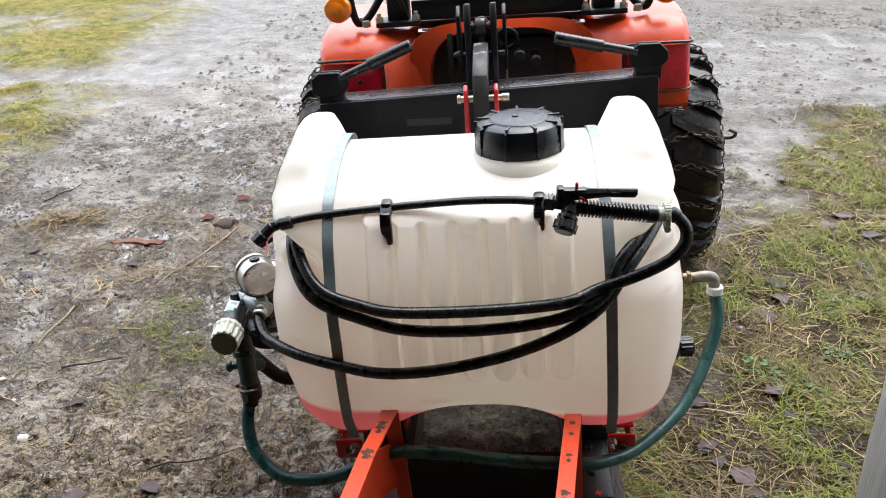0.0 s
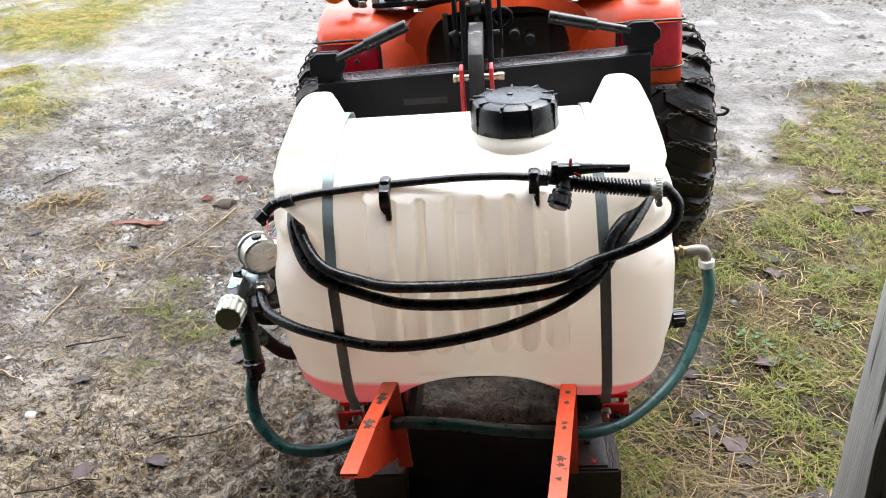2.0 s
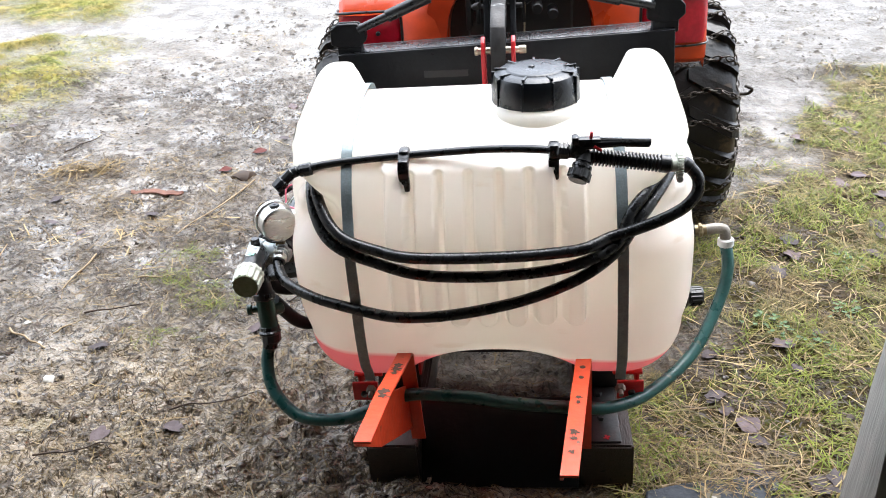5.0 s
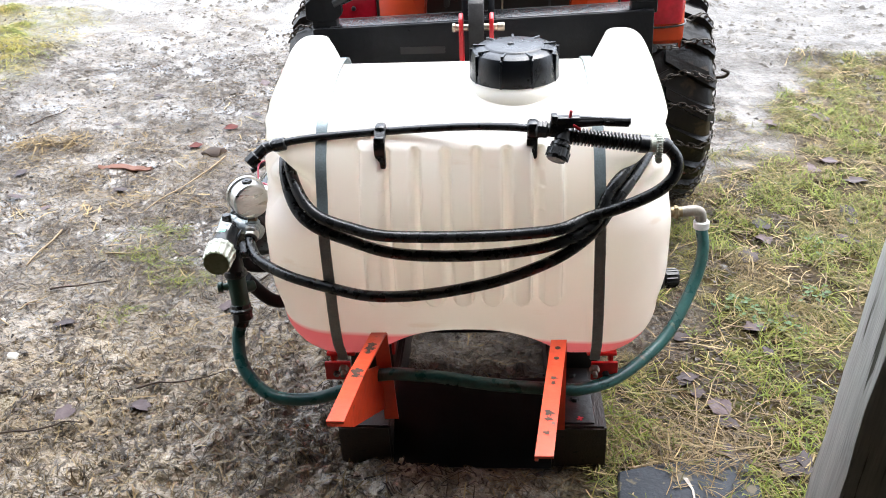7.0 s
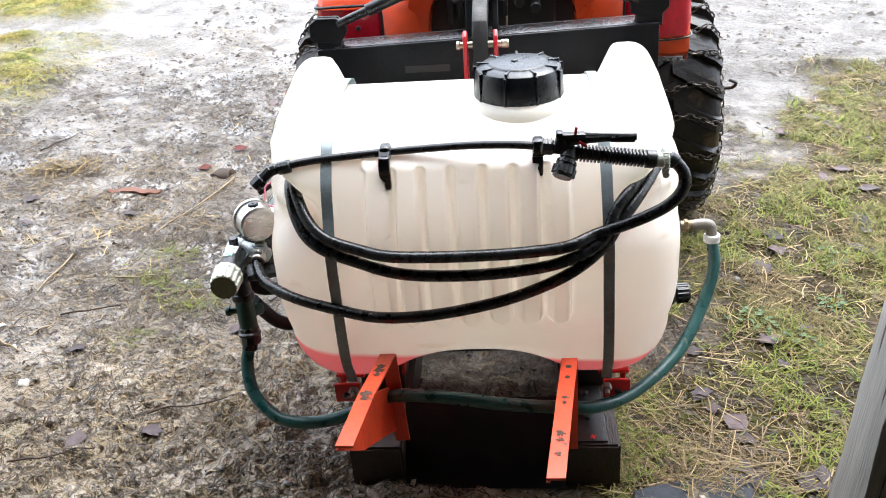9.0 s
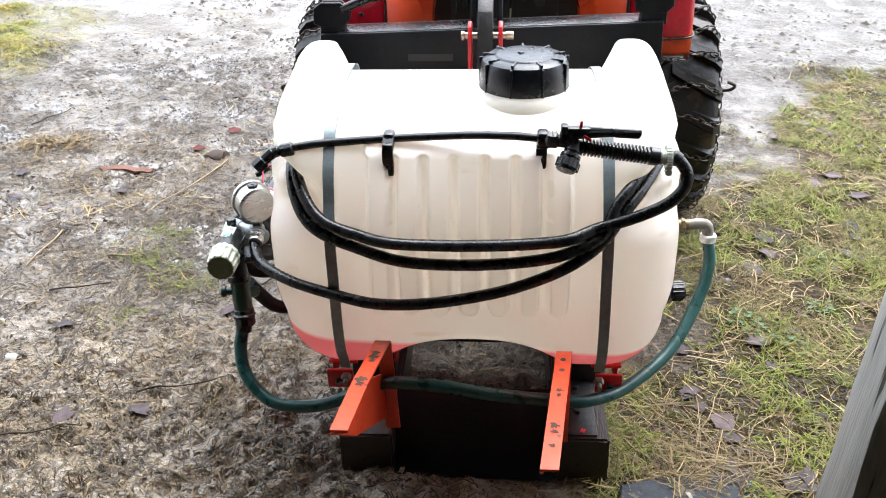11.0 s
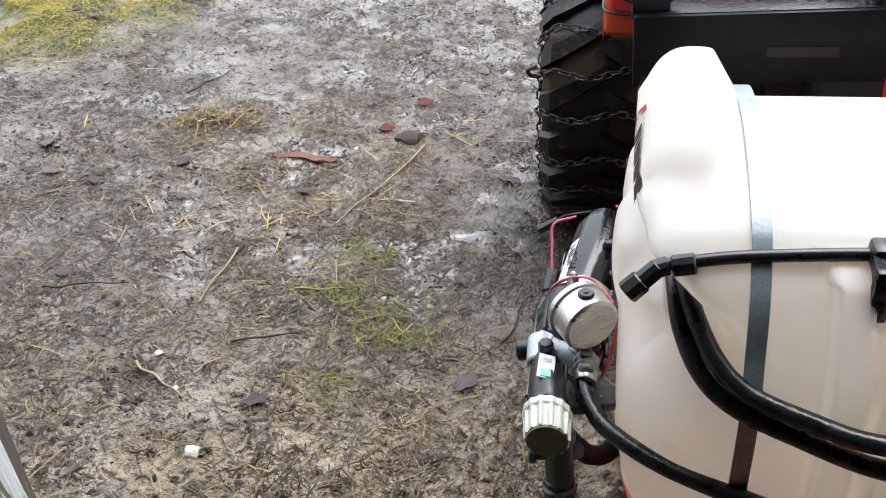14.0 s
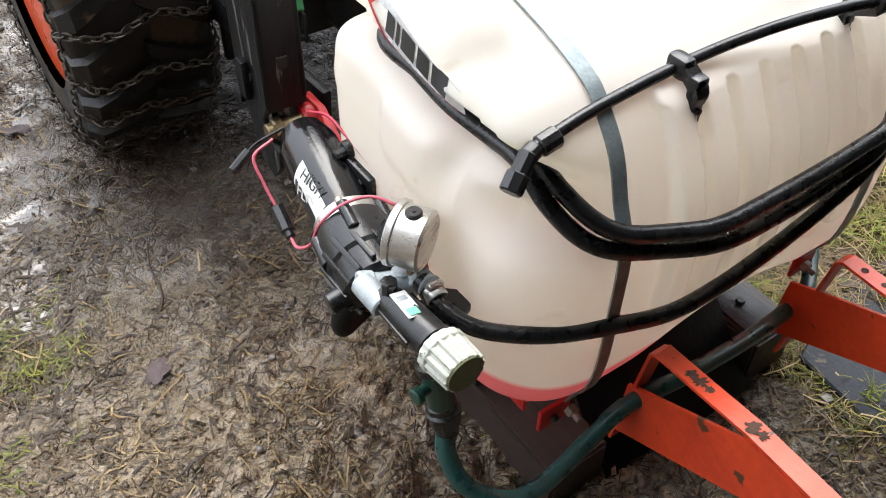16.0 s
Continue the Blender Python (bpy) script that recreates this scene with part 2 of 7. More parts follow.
def tank_plastic():
    """Translucent white moulded plastic; below the level the pink spray shows through the wall."""
    m = bpy.data.materials.new("translucent_tank_plastic")
    m.use_nodes = True
    n, l = m.node_tree.nodes, m.node_tree.links
    b = n["Principled BSDF"]
    geo = n.new("ShaderNodeNewGeometry")
    sep = n.new("ShaderNodeSeparateXYZ")
    l.new(geo.outputs["Position"], sep.inputs[0])
    lev = n.new("ShaderNodeMapRange")
    lev.inputs[1].default_value, lev.inputs[2].default_value = 0.2770, 0.2860
    l.new(sep.outputs[2], lev.inputs[0])
    tc = n.new("ShaderNodeTexCoord")
    nz = n.new("ShaderNodeTexNoise")
    nz.inputs["Scale"].default_value, nz.inputs["Detail"].default_value = 7, 6
    l.new(tc.outputs["Object"], nz.inputs["Vector"])
    body = n.new("ShaderNodeMixRGB")
    body.inputs[1].default_value = (0.966, 0.964, 0.930, 1)
    body.inputs[2].default_value = (0.954, 0.948, 0.900, 1)
    l.new(nz.outputs[0], body.inputs[0])
    wet = n.new("ShaderNodeMixRGB")
    wet.inputs[1].default_value = (0.93, 0.22, 0.27, 1)
    wet.inputs[2].default_value = (0.95, 0.27, 0.31, 1)
    l.new(nz.outputs[0], wet.inputs[0])
    both = n.new("ShaderNodeMixRGB")
    l.new(lev.outputs[0], both.inputs[0])
    l.new(wet.outputs[0], both.inputs[1])
    l.new(body.outputs[0], both.inputs[2])
    scuff = n.new("ShaderNodeTexNoise")
    scuff.inputs["Scale"].default_value, scuff.inputs["Detail"].default_value = 22, 10
    mp = n.new("ShaderNodeMapping")
    mp.inputs["Scale"].default_value = (0.35, 1, 1.6)
    l.new(tc.outputs["Object"], mp.inputs[0])
    l.new(mp.outputs[0], scuff.inputs["Vector"])
    cut = n.new("ShaderNodeMapRange")
    cut.inputs[1].default_value, cut.inputs[2].default_value, cut.inputs[4].default_value = 0.66, 0.74, 0.45
    l.new(scuff.outputs[0], cut.inputs[0])
    dirty = n.new("ShaderNodeMixRGB")
    dirty.inputs[2].default_value = (0.80, 0.72, 0.60, 1)
    l.new(cut.outputs[0], dirty.inputs[0])
    l.new(both.outputs[0], dirty.inputs[1])
    l.new(dirty.outputs[0], b.inputs["Base Color"])
    b.inputs["Roughness"].default_value = 0.26
    b.inputs["Subsurface Weight"].default_value = 0.0
    b.inputs["Subsurface Radius"].default_value = (1.0, 0.72, 0.5)
    b.inputs["Subsurface Scale"].default_value = 0.02
    fine = n.new("ShaderNodeTexNoise")
    fine.inputs["Scale"].default_value, fine.inputs["Detail"].default_value = 240, 3
    l.new(tc.outputs["Object"], fine.inputs["Vector"])
    bp = n.new("ShaderNodeBump")
    bp.inputs["Strength"].default_value, bp.inputs["Distance"].default_value = 0.12, 0.001
    l.new(fine.outputs[0], bp.inputs["Height"])
    l.new(bp.outputs[0], b.inputs["Normal"])
    thin = n.new("ShaderNodeBsdfTranslucent")
    warm = n.new("ShaderNodeMixRGB")
    warm.blend_type, warm.inputs[0].default_value, warm.inputs[2].default_value = "MULTIPLY", 1.0, (1.0, 0.954, 0.872, 1)
    l.new(dirty.outputs[0], warm.inputs[1])
    l.new(warm.outputs[0], thin.inputs[0])
    both_ways = n.new("ShaderNodeMixShader")
    both_ways.inputs[0].default_value = 0.54
    l.new(b.outputs[0], both_ways.inputs[1])
    l.new(thin.outputs[0], both_ways.inputs[2])
    l.new(both_ways.outputs[0], n["Material Output"].inputs[0])
    return m


TANK_PLASTIC = tank_plastic()

# ---- building blocks ----
TM = pose(0.048, 1.223, 0, 0, -3.5, 1.5)


def moved(x, y, z):
    """The machine's frame, moved by so much within itself."""
    return TM @ Matrix.Translation((x, y, z))


BASES = {}


def thing(name, label, category, base=(0, 0, 0), group="", frame_matrix=None, kind=""):
    """An empty at the base of a thing that stands in the frame of the machine (or in the frame given)."""
    ob = new(name)
    ob.empty_display_size = 0.05
    ob.matrix_world = (TM if frame_matrix is None else frame_matrix) @ Matrix.Translation(base)
    BASES[ob.name] = Vector(base)
    return tagged(ob, label, category, group, kind)


def mesh_of(name, bm, material, smooth=40):
    me = bpy.data.meshes.new(name)
    bmesh.ops.recalc_face_normals(bm, faces=bm.faces[:])
    bm.to_mesh(me)
    bm.free()
    me.materials.append(material)
    if smooth:
        me.shade_smooth()
        me.set_sharp_from_angle(angle=radians(smooth))
    return me


def part(name, bm, material, parent, label="", smooth=40):
    base = BASES[parent.name]
    bmesh.ops.translate(bm, verts=bm.verts[:], vec=-base)
    ob = new(name, mesh_of(name, bm, material, smooth))
    ob.parent = parent
    BASES[ob.name] = base
    return tagged(ob, label)


def add(bm, other):
    me = bpy.data.meshes.new("tmp")
    other.to_mesh(me)
    other.free()
    bm.from_mesh(me)
    bpy.data.meshes.remove(me)
    return bm


def box(c, s, bevel=0.002, rot=None, segments=2):
    bm = bmesh.new()
    bmesh.ops.create_cube(bm, size=1.0)
    bmesh.ops.scale(bm, vec=s, verts=bm.verts[:])
    if bevel:
        bmesh.ops.bevel(bm, geom=bm.edges[:], offset=min(bevel, min(s) * 0.45), segments=segments, profile=0.5, affect="EDGES")
    if rot is not None:
        bmesh.ops.rotate(bm, matrix=Euler([radians(a) for a in rot]).to_matrix(), verts=bm.verts[:])
    bmesh.ops.translate(bm, vec=c, verts=bm.verts[:])
    return bm


def lathe(p, q, profile, n=24):
    """Turned shape on the axis from p to q: profile is (fraction along, radius)."""
    p, q = Vector(p), Vector(q)
    ax = q - p
    rot = ax.to_track_quat("Z", "Y").to_matrix()
    bm = bmesh.new()
    rings = []
    for f, r in profile:
        rings.append([bm.verts.new(p + ax * f + rot @ Vector((r * math.cos(2 * math.pi * i / n), r * math.sin(2 * math.pi * i / n), 0))) for i in range(n)])
    for a, b in zip(rings, rings[1:]):
        for i in range(n):
            bm.faces.new((a[i], a[(i + 1) % n], b[(i + 1) % n], b[i]))
    bm.faces.new(rings[0][::-1])
    bm.faces.new(rings[-1])
    return bm


def rod(p, q, r, n=16, bevel=0.15):
    f = min(0.3, r * bevel / max(1e-6, (Vector(q) - Vector(p)).length))
    return lathe(p, q, [(0, r * (1 - bevel)), (f, r), (1 - f, r), (1, r * (1 - bevel))], n)


def spline(points, steps=10):
    """Smooth line through the points."""
    pts = [Vector(p) for p in points]
    ext = [2 * pts[0] - pts[1]] + pts + [2 * pts[-1] - pts[-2]]
    out = []
    for i in range(len(pts) - 1):
        a, b, c, d = ext[i:i + 4]
        for k in range(steps):
            t = k / steps
            out.append(0.5 * ((2 * b) + (c - a) * t + (2 * a - 5 * b + 4 * c - d) * t * t + (3 * b - a - 3 * c + d) * t ** 3))
    out.append(pts[-1])
    return out


def tube(points, r, n=12, steps=10, taper=None, flat=None):
    """A round (or, with flat, strip-shaped) section drawn along a smooth line."""
    line = spline(points, steps) if steps else [Vector(p) for p in points]
    bm = bmesh.new()
    rings = []
    side = None
    for i, p in enumerate(line):
        tan = (line[min(i + 1, len(line) - 1)] - line[max(i - 1, 0)]).normalized()
        if side is None:
            side = tan.orthogonal().normalized()
        side = (side - tan * side.dot(tan)).normalized()
        up = tan.cross(side)
        k = r if taper is None else r * (1 + (taper - 1) * i / (len(line) - 1))
        rings.append([bm.verts.new(p + k * (math.cos(2 * math.pi * j / n) * side + math.sin(2 * math.pi * j / n) * up)) for j in range(n)])
    for a, b in zip(rings, rings[1:]):
        for j in range(n):
            bm.faces.new((a[j], a[(j + 1) % n], b[(j + 1) % n], b[j]))
    bm.faces.new(rings[0][::-1])
    bm.faces.new(rings[-1])
    return bm


def strip(points, normals, width_dir, w, th, steps=8):
    """A flat metal band along a line, w wide along width_dir and th thick."""
    line = spline(points, steps)
    wd = Vector(width_dir).normalized()
    bm = bmesh.new()
    rings = []
    for i, p in enumerate(line):
        tan = (line[min(i + 1, len(line) - 1)] - line[max(i - 1, 0)]).normalized()
        nor = wd.cross(tan).normalized()
        rings.append([bm.verts.new(p + a * wd * w / 2 + b * nor * th / 2) for a, b in ((-1, -1), (1, -1), (1, 1), (-1, 1))])
    for a, b in zip(rings, rings[1:]):
        for j in range(4):
            bm.faces.new((a[j], a[(j + 1) % 4], b[(j + 1) % 4], b[j]))
    bm.faces.new(rings[0][::-1])
    bm.faces.new(rings[-1])
    return bm


def plate(outline, axis, lo, hi, bevel=0.0015):
    """A flat plate: an outline in the plane across the axis (0 x, 1 y, 2 z), from lo to hi along it."""
    bm = bmesh.new()
    idx = [i for i in range(3) if i != axis]

    def at(p, v):
        c = [0, 0, 0]
        c[idx[0]], c[idx[1]], c[axis] = p[0], p[1], v
        return bm.verts.new(c)

    a = [at(p, lo) for p in outline]
    b = [at(p, hi) for p in outline]
    bm.faces.new(a)
    bm.faces.new(b[::-1])
    for i in range(len(a)):
        j = (i + 1) % len(a)
        bm.faces.new((a[i], b[i], b[j], a[j]))
    if bevel:
        bmesh.ops.recalc_face_normals(bm, faces=bm.faces[:])
        bmesh.ops.bevel(bm, geom=bm.edges[:], offset=min(bevel, abs(hi - lo) * 0.4), segments=1, affect="EDGES")
    return bm


def hexbolt(p, q, r, head=None):
    """A hexagon head from p to q."""
    return lathe(p, q, [(0, r), (0.8, r), (1, r * 0.85)], 6)

# ---- the ground ----


def lattice(ix, iy, seed):
    h = (ix * 374761393 + iy * 668265263 + seed * 1442695041) & 0xFFFFFFFF
    h = ((h ^ (h >> 13)) * 1274126177) & 0xFFFFFFFF
    return ((h ^ (h >> 16)) & 0xFFFF) / 65535.0


def value_noise(x, y, seed=0):
    ix, iy = np.floor(x).astype(np.int64), np.floor(y).astype(np.int64)
    fx, fy = x - ix, y - iy
    fx, fy = fx * fx * (3 - 2 * fx), fy * fy * (3 - 2 * fy)
    a, b = lattice(ix, iy, seed), lattice(ix + 1, iy, seed)
    c, d = lattice(ix, iy + 1, seed), lattice(ix + 1, iy + 1, seed)
    return (a * (1 - fx) + b * fx) * (1 - fy) + (c * (1 - fx) + d * fx) * fy


def fbm(x, y, f, octaves=4, seed=0):
    s, a, t = 0.0, 1.0, 0.0
    for o in range(octaves):
        ca, sa = math.cos(0.7 * o + 0.3), math.sin(0.7 * o + 0.3)
        s = s + a * value_noise((ca * x - sa * y) * f + 17.3 * o, (sa * x + ca * y) * f - 9.1 * o, seed + o)
        t, a, f = t + a, a * 0.5, f * 2.03
    return s / t


def blob(x, y, cx, cy, rx, ry, turn=0.0):
    c, s = math.cos(radians(turn)), math.sin(radians(turn))
    u, v = (x - cx) * c + (y - cy) * s, -(x - cx) * s + (y - cy) * c
    return np.exp(-((u / rx) ** 2 + (v / ry) ** 2))


def step(v, lo, hi):
    t = np.clip((v - lo) / (hi - lo), 0, 1)
    return t * t * (3 - 2 * t)


def ground_masks(x, y):
    wob = fbm(x, y, 1.7, 4, 11) - 0.5
    fine = fbm(x, y, 9.0, 3, 12) - 0.5
    # verge on the right of the machine
    edge = x - (0.24 + 0.20 * np.clip(y - 1.2, 0, 1.0) + 0.55 * np.clip(y - 2.2, 0, 1.6)) + 0.35 * wob + 0.25 * fine
    right = step(edge, -0.10, 0.22) * step(3.85 - y + 0.3 * wob + 0.2 * fine, -0.1, 0.25) * step(y + 0.4 * wob, 0.7, 0.95)
    # lawn far on the left
    left = step(-x - (1.72 + 0.16 * (y - 3.0)) + 0.5 * wob + 0.2 * fine, -0.1, 0.3) * step(y, 2.6, 3.1)
    # a muddy rut across the lawn and a bare patch behind it
    rut = np.clip(step(0.19 - abs(y - 4.33 - 0.25 * (x + 2.3) + 0.25 * wob), -0.05, 0.08) + 1.2 * blob(x, y, -3.3, 5.75, 0.5, 0.32) * step(fine + 0.5, 0.35, 0.55), 0, 1)
    left = left * (1 - rut) * (0.35 + 0.65 * step(fbm(x, y, 4.5, 3, 15), 0.36, 0.5))
    far_r = step(x - 1.5 + wob, 0, 0.5) * step(y - 5.6 + wob, 0, 0.6) * 0.35
    moss = blob(x, y, -0.77, 1.86, 0.10, 0.07, 10) + 0.9 * blob(x, y, -0.78, 2.03, 0.07, 0.05) + 0.8 * blob(x, y, -0.66, 1.77, 0.06, 0.035) + 0.5 * blob(x, y, -0.72, 1.62, 0.06, 0.04) + 0.8 * blob(x, y, -0.78, 1.30, 0.14, 0.04)
    moss = 0.8 * moss * step(fine + 0.5, 0.42, 0.62)
    grass = np.clip(right * step(fine + 0.5 + 0.5 * wob, 0.22, 0.5) + left * step(fine + 0.5, 0.2, 0.5) + moss * 0.8 + far_r, 0, 1)
    road = step(y - 3.6 + 0.9 * wob + 0.5 * fine, 0, 2.2) * (1 - np.clip(left, 0, 1)) * step(0.4 + x + 2.4 + wob, 0, 0.5)
    road = np.maximum(road * (0.65 + 0.35 * step(x, 0.2, 0.8)), 0.7 * step(x - 0.55 + 0.5 * wob + 0.4 * fine, -0.2, 0.4) * step(y - 3.1 + 0.6 * wob + 0.5 * fine, -0.3, 0.6))
    # water lies in the hollows of the flat mud, and in a few pools
    flat = np.clip(0.6 * blob(x, y, -0.95, 3.9, 0.6, 0.7) + 0.75 * blob(x, y, -1.05, 2.75, 0.75, 0.75) + 0.5 * blob(x, y, -0.35, 3.3, 0.5, 0.6) + 0.30 * blob(x, y, -0.7, 1.9, 0.7, 0.4), 0, 1)
    low = fbm(x, y, 7.5, 4, 31)
    wet = 0.85 * step(0.27 + 0.30 * flat - low, -0.08, 0.10) * step(flat, 0.1, 0.5) * (0.45 + 0.55 * step(fbm(x, y, 22, 4, 33), 0.36, 0.58))
    wet = wet + 0.6 * rut * step(x, -3.2, -2.2) * step(fine + 0.5, 0.4, 0.55) + 0.5 * blob(x, y, -0.62, 2.13, 0.045, 0.030) + 1.2 * blob(x, y, -1.87, 3.85, 0.16, 0.08, 40) + 0.8 * blob(x, y, 1.43, 3.50, 0.40, 0.07) * step(fine + 0.5, 0.4, 0.6)
    wet = np.clip(wet, 0, 1)
    trod = np.clip(1.3 * blob(x, y, -0.5, 1.25, 0.65, 0.45), 0, 1)
    litter = np.clip(1.2 * blob(x, y, -1.15, 2.45, 0.30, 0.22) + 0.8 * blob(x, y, -0.9, 2.2, 0.3, 0.3) + 0.5 * blob(x, y, 0.35, 1.2, 0.35, 0.25) + 0.35 * blob(x, y, -0.3, 1.4, 0.3, 0.4), 0, 1)
    # shade behind hitch and under tank painted as dark wet mud, plus dark ridge
    shade_soak = np.clip((1.7 * blob(x, y, -0.24, 2.12, 0.36, 0.36) + 2.0 * blob(x, y, 0.22, 1.66, 0.30, 0.16) + 0.9 * blob(x, y, 0.42, 1.22, 0.16, 0.08) + 1.3 * blob(x, y, 1.75, 3.88, 0.75, 0.06, 3)) * (0.75 + 0.9 * wob + 0.8 * fine), 0, 1)
    return grass, np.clip(right + left, 0, 1), road, wet, trod, litter, shade_soak, left


def ground_height(x, y):
    grass, lawn, road, wet, trod, litter, shade_soak, sward = ground_masks(x, y)
    near = step(9 - np.hypot(x, y - 1.5), 0, 5)
    wx, wy = x + 0.030 * (fbm(x, y, 14, 2, 41) - 0.5), y + 0.030 * (fbm(x, y, 14, 2, 42) - 0.5)
    lumps = abs(2 * fbm(wx, wy * 1.2, 19, 2, 3) - 1)
    small = np.minimum(abs(2 * fbm(wx, wy * 1.25, 44, 2, 5) - 1), 0.30)
    churn = np.clip(0.20 + 0.8 * trod + 0.4 * (fbm(x, y, 3, 2, 6) - 0.5), 0.05, 1) * (1 - 0.7 * road)
    h = 0.030 * (fbm(x, y, 1.6, 3, 1) - 0.5) + 0.022 * (fbm(x, y, 8, 3, 2) - 0.5) + churn * (0.024 * (lumps - 0.25) + 0.030 * (small - 0.2)) * (1 - 0.4 * lawn)
    h = h + 0.004 * (fbm(x, y, 70, 2, 9) - 0.5) * (1 - road) + 0.012 * lawn + 0.010 * litter * (fbm(x, y, 40, 2, 8) - 0.3)
    h = h + 0.020 * sward
    h = h * (1 - 0.8 * wet) - 0.005 * wet
    h = h + 0.030 * blob(x, y, 0.56, 2.42, 0.22, 0.35) - 0.004 * blob(x, y, -0.38, 2.4, 0.2, 0.4)
    h = h + 0.035 * blob(x, y, 1.75, 3.88, 0.75, 0.06, 3) * (0.4 + 1.2 * fbm(x, y, 12, 2, 44))
    h = h * near
    return h


def spread(marks, steps, outer_lo, outer_hi, grow=1.22):
    """Grid lines, evenly spaced between the marks and ever wider beyond them."""
    mid = np.concatenate([np.arange(a, b - d * 0.5, d) for a, b, d in zip(marks, marks[1:], steps)])
    lo, d, v = [], steps[0], mid[0]
    while v > outer_lo:
        d *= grow
        v -= d
        lo.append(v)
    hi, d, v = [], steps[-1], mid[-1]
    while v < outer_hi:
        d *= grow
        v += d
        hi.append(v)
    return np.concatenate([lo[::-1], mid, hi])


def build_ground():
    gx, gy = spread((-2.4, -1.4, 0.7, 2.1), (0.010, 0.0046, 0.011), -900, 900), spread((0.75, 2.3, 4.0), (0.0046, 0.010), -40, 1800)
    X, Y = np.meshgrid(gx, gy)
    Z = ground_height(X, Y)
    verts = np.stack([X.ravel(), Y.ravel(), Z.ravel()], 1)
    ny, nx = X.shape
    i = (np.arange(ny - 1)[:, None] * nx + np.arange(nx - 1)[None, :]).ravel()
    me = bpy.data.meshes.new("ground")
    me.vertices.add(len(verts))
    me.vertices.foreach_set("co", verts.ravel())
    quads = np.stack([i, i + 1, i + nx + 1, i + nx], 1)
    me.loops.add(quads.size)
    me.loops.foreach_set("vertex_index", quads.ravel())
    me.polygons.add(len(quads))
    me.polygons.foreach_set("loop_start", np.arange(len(quads)) * 4)
    me.update()
    masks = ground_masks(X, Y)
    for name, k in (("grass", 0), ("lawn", 1), ("road", 2), ("wet", 3), ("trod", 4), ("litter", 5), ("shade_soak", 6), ("sward", 7)):
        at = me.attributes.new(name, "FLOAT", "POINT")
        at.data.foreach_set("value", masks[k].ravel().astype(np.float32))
    me.shade_smooth()
    ob = new("ground", me)
    return tagged(ob, "wet churned mud and gravel with straw and winter grass", "ground", kind="structure")


def ground_material():
    m = bpy.data.materials.new("mud_and_turf")
    m.use_nodes = True
    n, l = m.node_tree.nodes, m.node_tree.links
    b = n["Principled BSDF"]
    tc = n.new("ShaderNodeTexCoord")

    def attr(name):
        a = n.new("ShaderNodeAttribute")
        a.attribute_name = name
        return a.outputs["Fac"]

    def tex(s, d=6, r=0.55):
        t = n.new("ShaderNodeTexNoise")
        t.inputs["Scale"].default_value, t.inputs["Detail"].default_value, t.inputs["Roughness"].default_value = s, d, r
        l.new(tc.outputs["Object"], t.inputs["Vector"])
        return t.outputs[0]

    def mix(f, a, c, kind="MIX"):
        x = n.new("ShaderNodeMixRGB")
        x.blend_type = kind
        for i, v in ((0, f), (1, a), (2, c)):
            if isinstance(v, float):
                x.inputs[i].default_value = v
            elif isinstance(v, tuple):
                x.inputs[i].default_value = (*v, 1)
            else:
                l.new(v, x.inputs[i])
        return x.outputs[0]

    def rng(v, a, c, d=0.0, e=1.0):
        r = n.new("ShaderNodeMapRange")
        for i, k in ((1, a), (2, c), (3, d), (4, e)):
            r.inputs[i].default_value = k
        l.new(v, r.inputs[0])
        return r.outputs[0]

    def math_node(op, a, c):
        x = n.new("ShaderNodeMath")
        x.operation = op
        for i, v in ((0, a), (1, c)):
            if isinstance(v, (int, float)):
                x.inputs[i].default_value = v
            else:
                l.new(v, x.inputs[i])
        return x.outputs[0]

    broad, mid, fine, grit = tex(1.6), tex(11, 8, 0.65), tex(60, 8, 0.7), tex(260, 4, 0.7)

    def plates(scale, wide):
        """Drying plates parted by thin uneven cracks: 0 in a crack, 1 on a plate."""
        warp = n.new("ShaderNodeTexNoise")
        warp.inputs["Scale"].default_value, warp.inputs["Detail"].default_value = scale * 0.35, 4
        l.new(tc.outputs["Object"], warp.inputs["Vector"])
        off = n.new("ShaderNodeVectorMath")
        off.operation, off.inputs[1].default_value = "MULTIPLY", (1.5 / scale, 1.0 / scale, 0)
        l.new(warp.outputs["Color"], off.inputs[0])
        place = n.new("ShaderNodeVectorMath")
        l.new(tc.outputs["Object"], place.inputs[0])
        l.new(off.outputs[0], place.inputs[1])
        v = n.new("ShaderNodeTexVoronoi")
        v.feature, v.inputs["Scale"].default_value = "DISTANCE_TO_EDGE", scale
        l.new(place.outputs[0], v.inputs["Vector"])
        return rng(v.outputs["Distance"], 0.0, wide)

    big, tiny = plates(52, 0.11), plates(120, 0.20)
    broken = rng(tex(9, 5, 0.65), 0.42, 0.56)
    mud = mix(rng(mid, 0.36, 0.64), (0.062, 0.045, 0.025), (0.132, 0.096, 0.056))
    mud = mix(rng(tex(6.0, 6, 0.62), 0.55, 0.43, 0.0, 0.55), mud, (0.050, 0.037, 0.024))
    mud = mix(rng(broad, 0.45, 0.65, 0.0, 0.4), mud, (0.132, 0.094, 0.052))
    mud = mix(rng(fine, 0.44, 0.37, 0.0, 0.55), mud, (0.190, 0.142, 0.088))
    mud = mix(rng(tex(85, 5, 0.7), 0.545, 0.575, 0.0, 0.88), mud, (0.020, 0.014, 0.009))
    mud = mix(rng(grit, 0.42, 0.36, 0.0, 0.7), mud, (0.022, 0.016, 0.010))
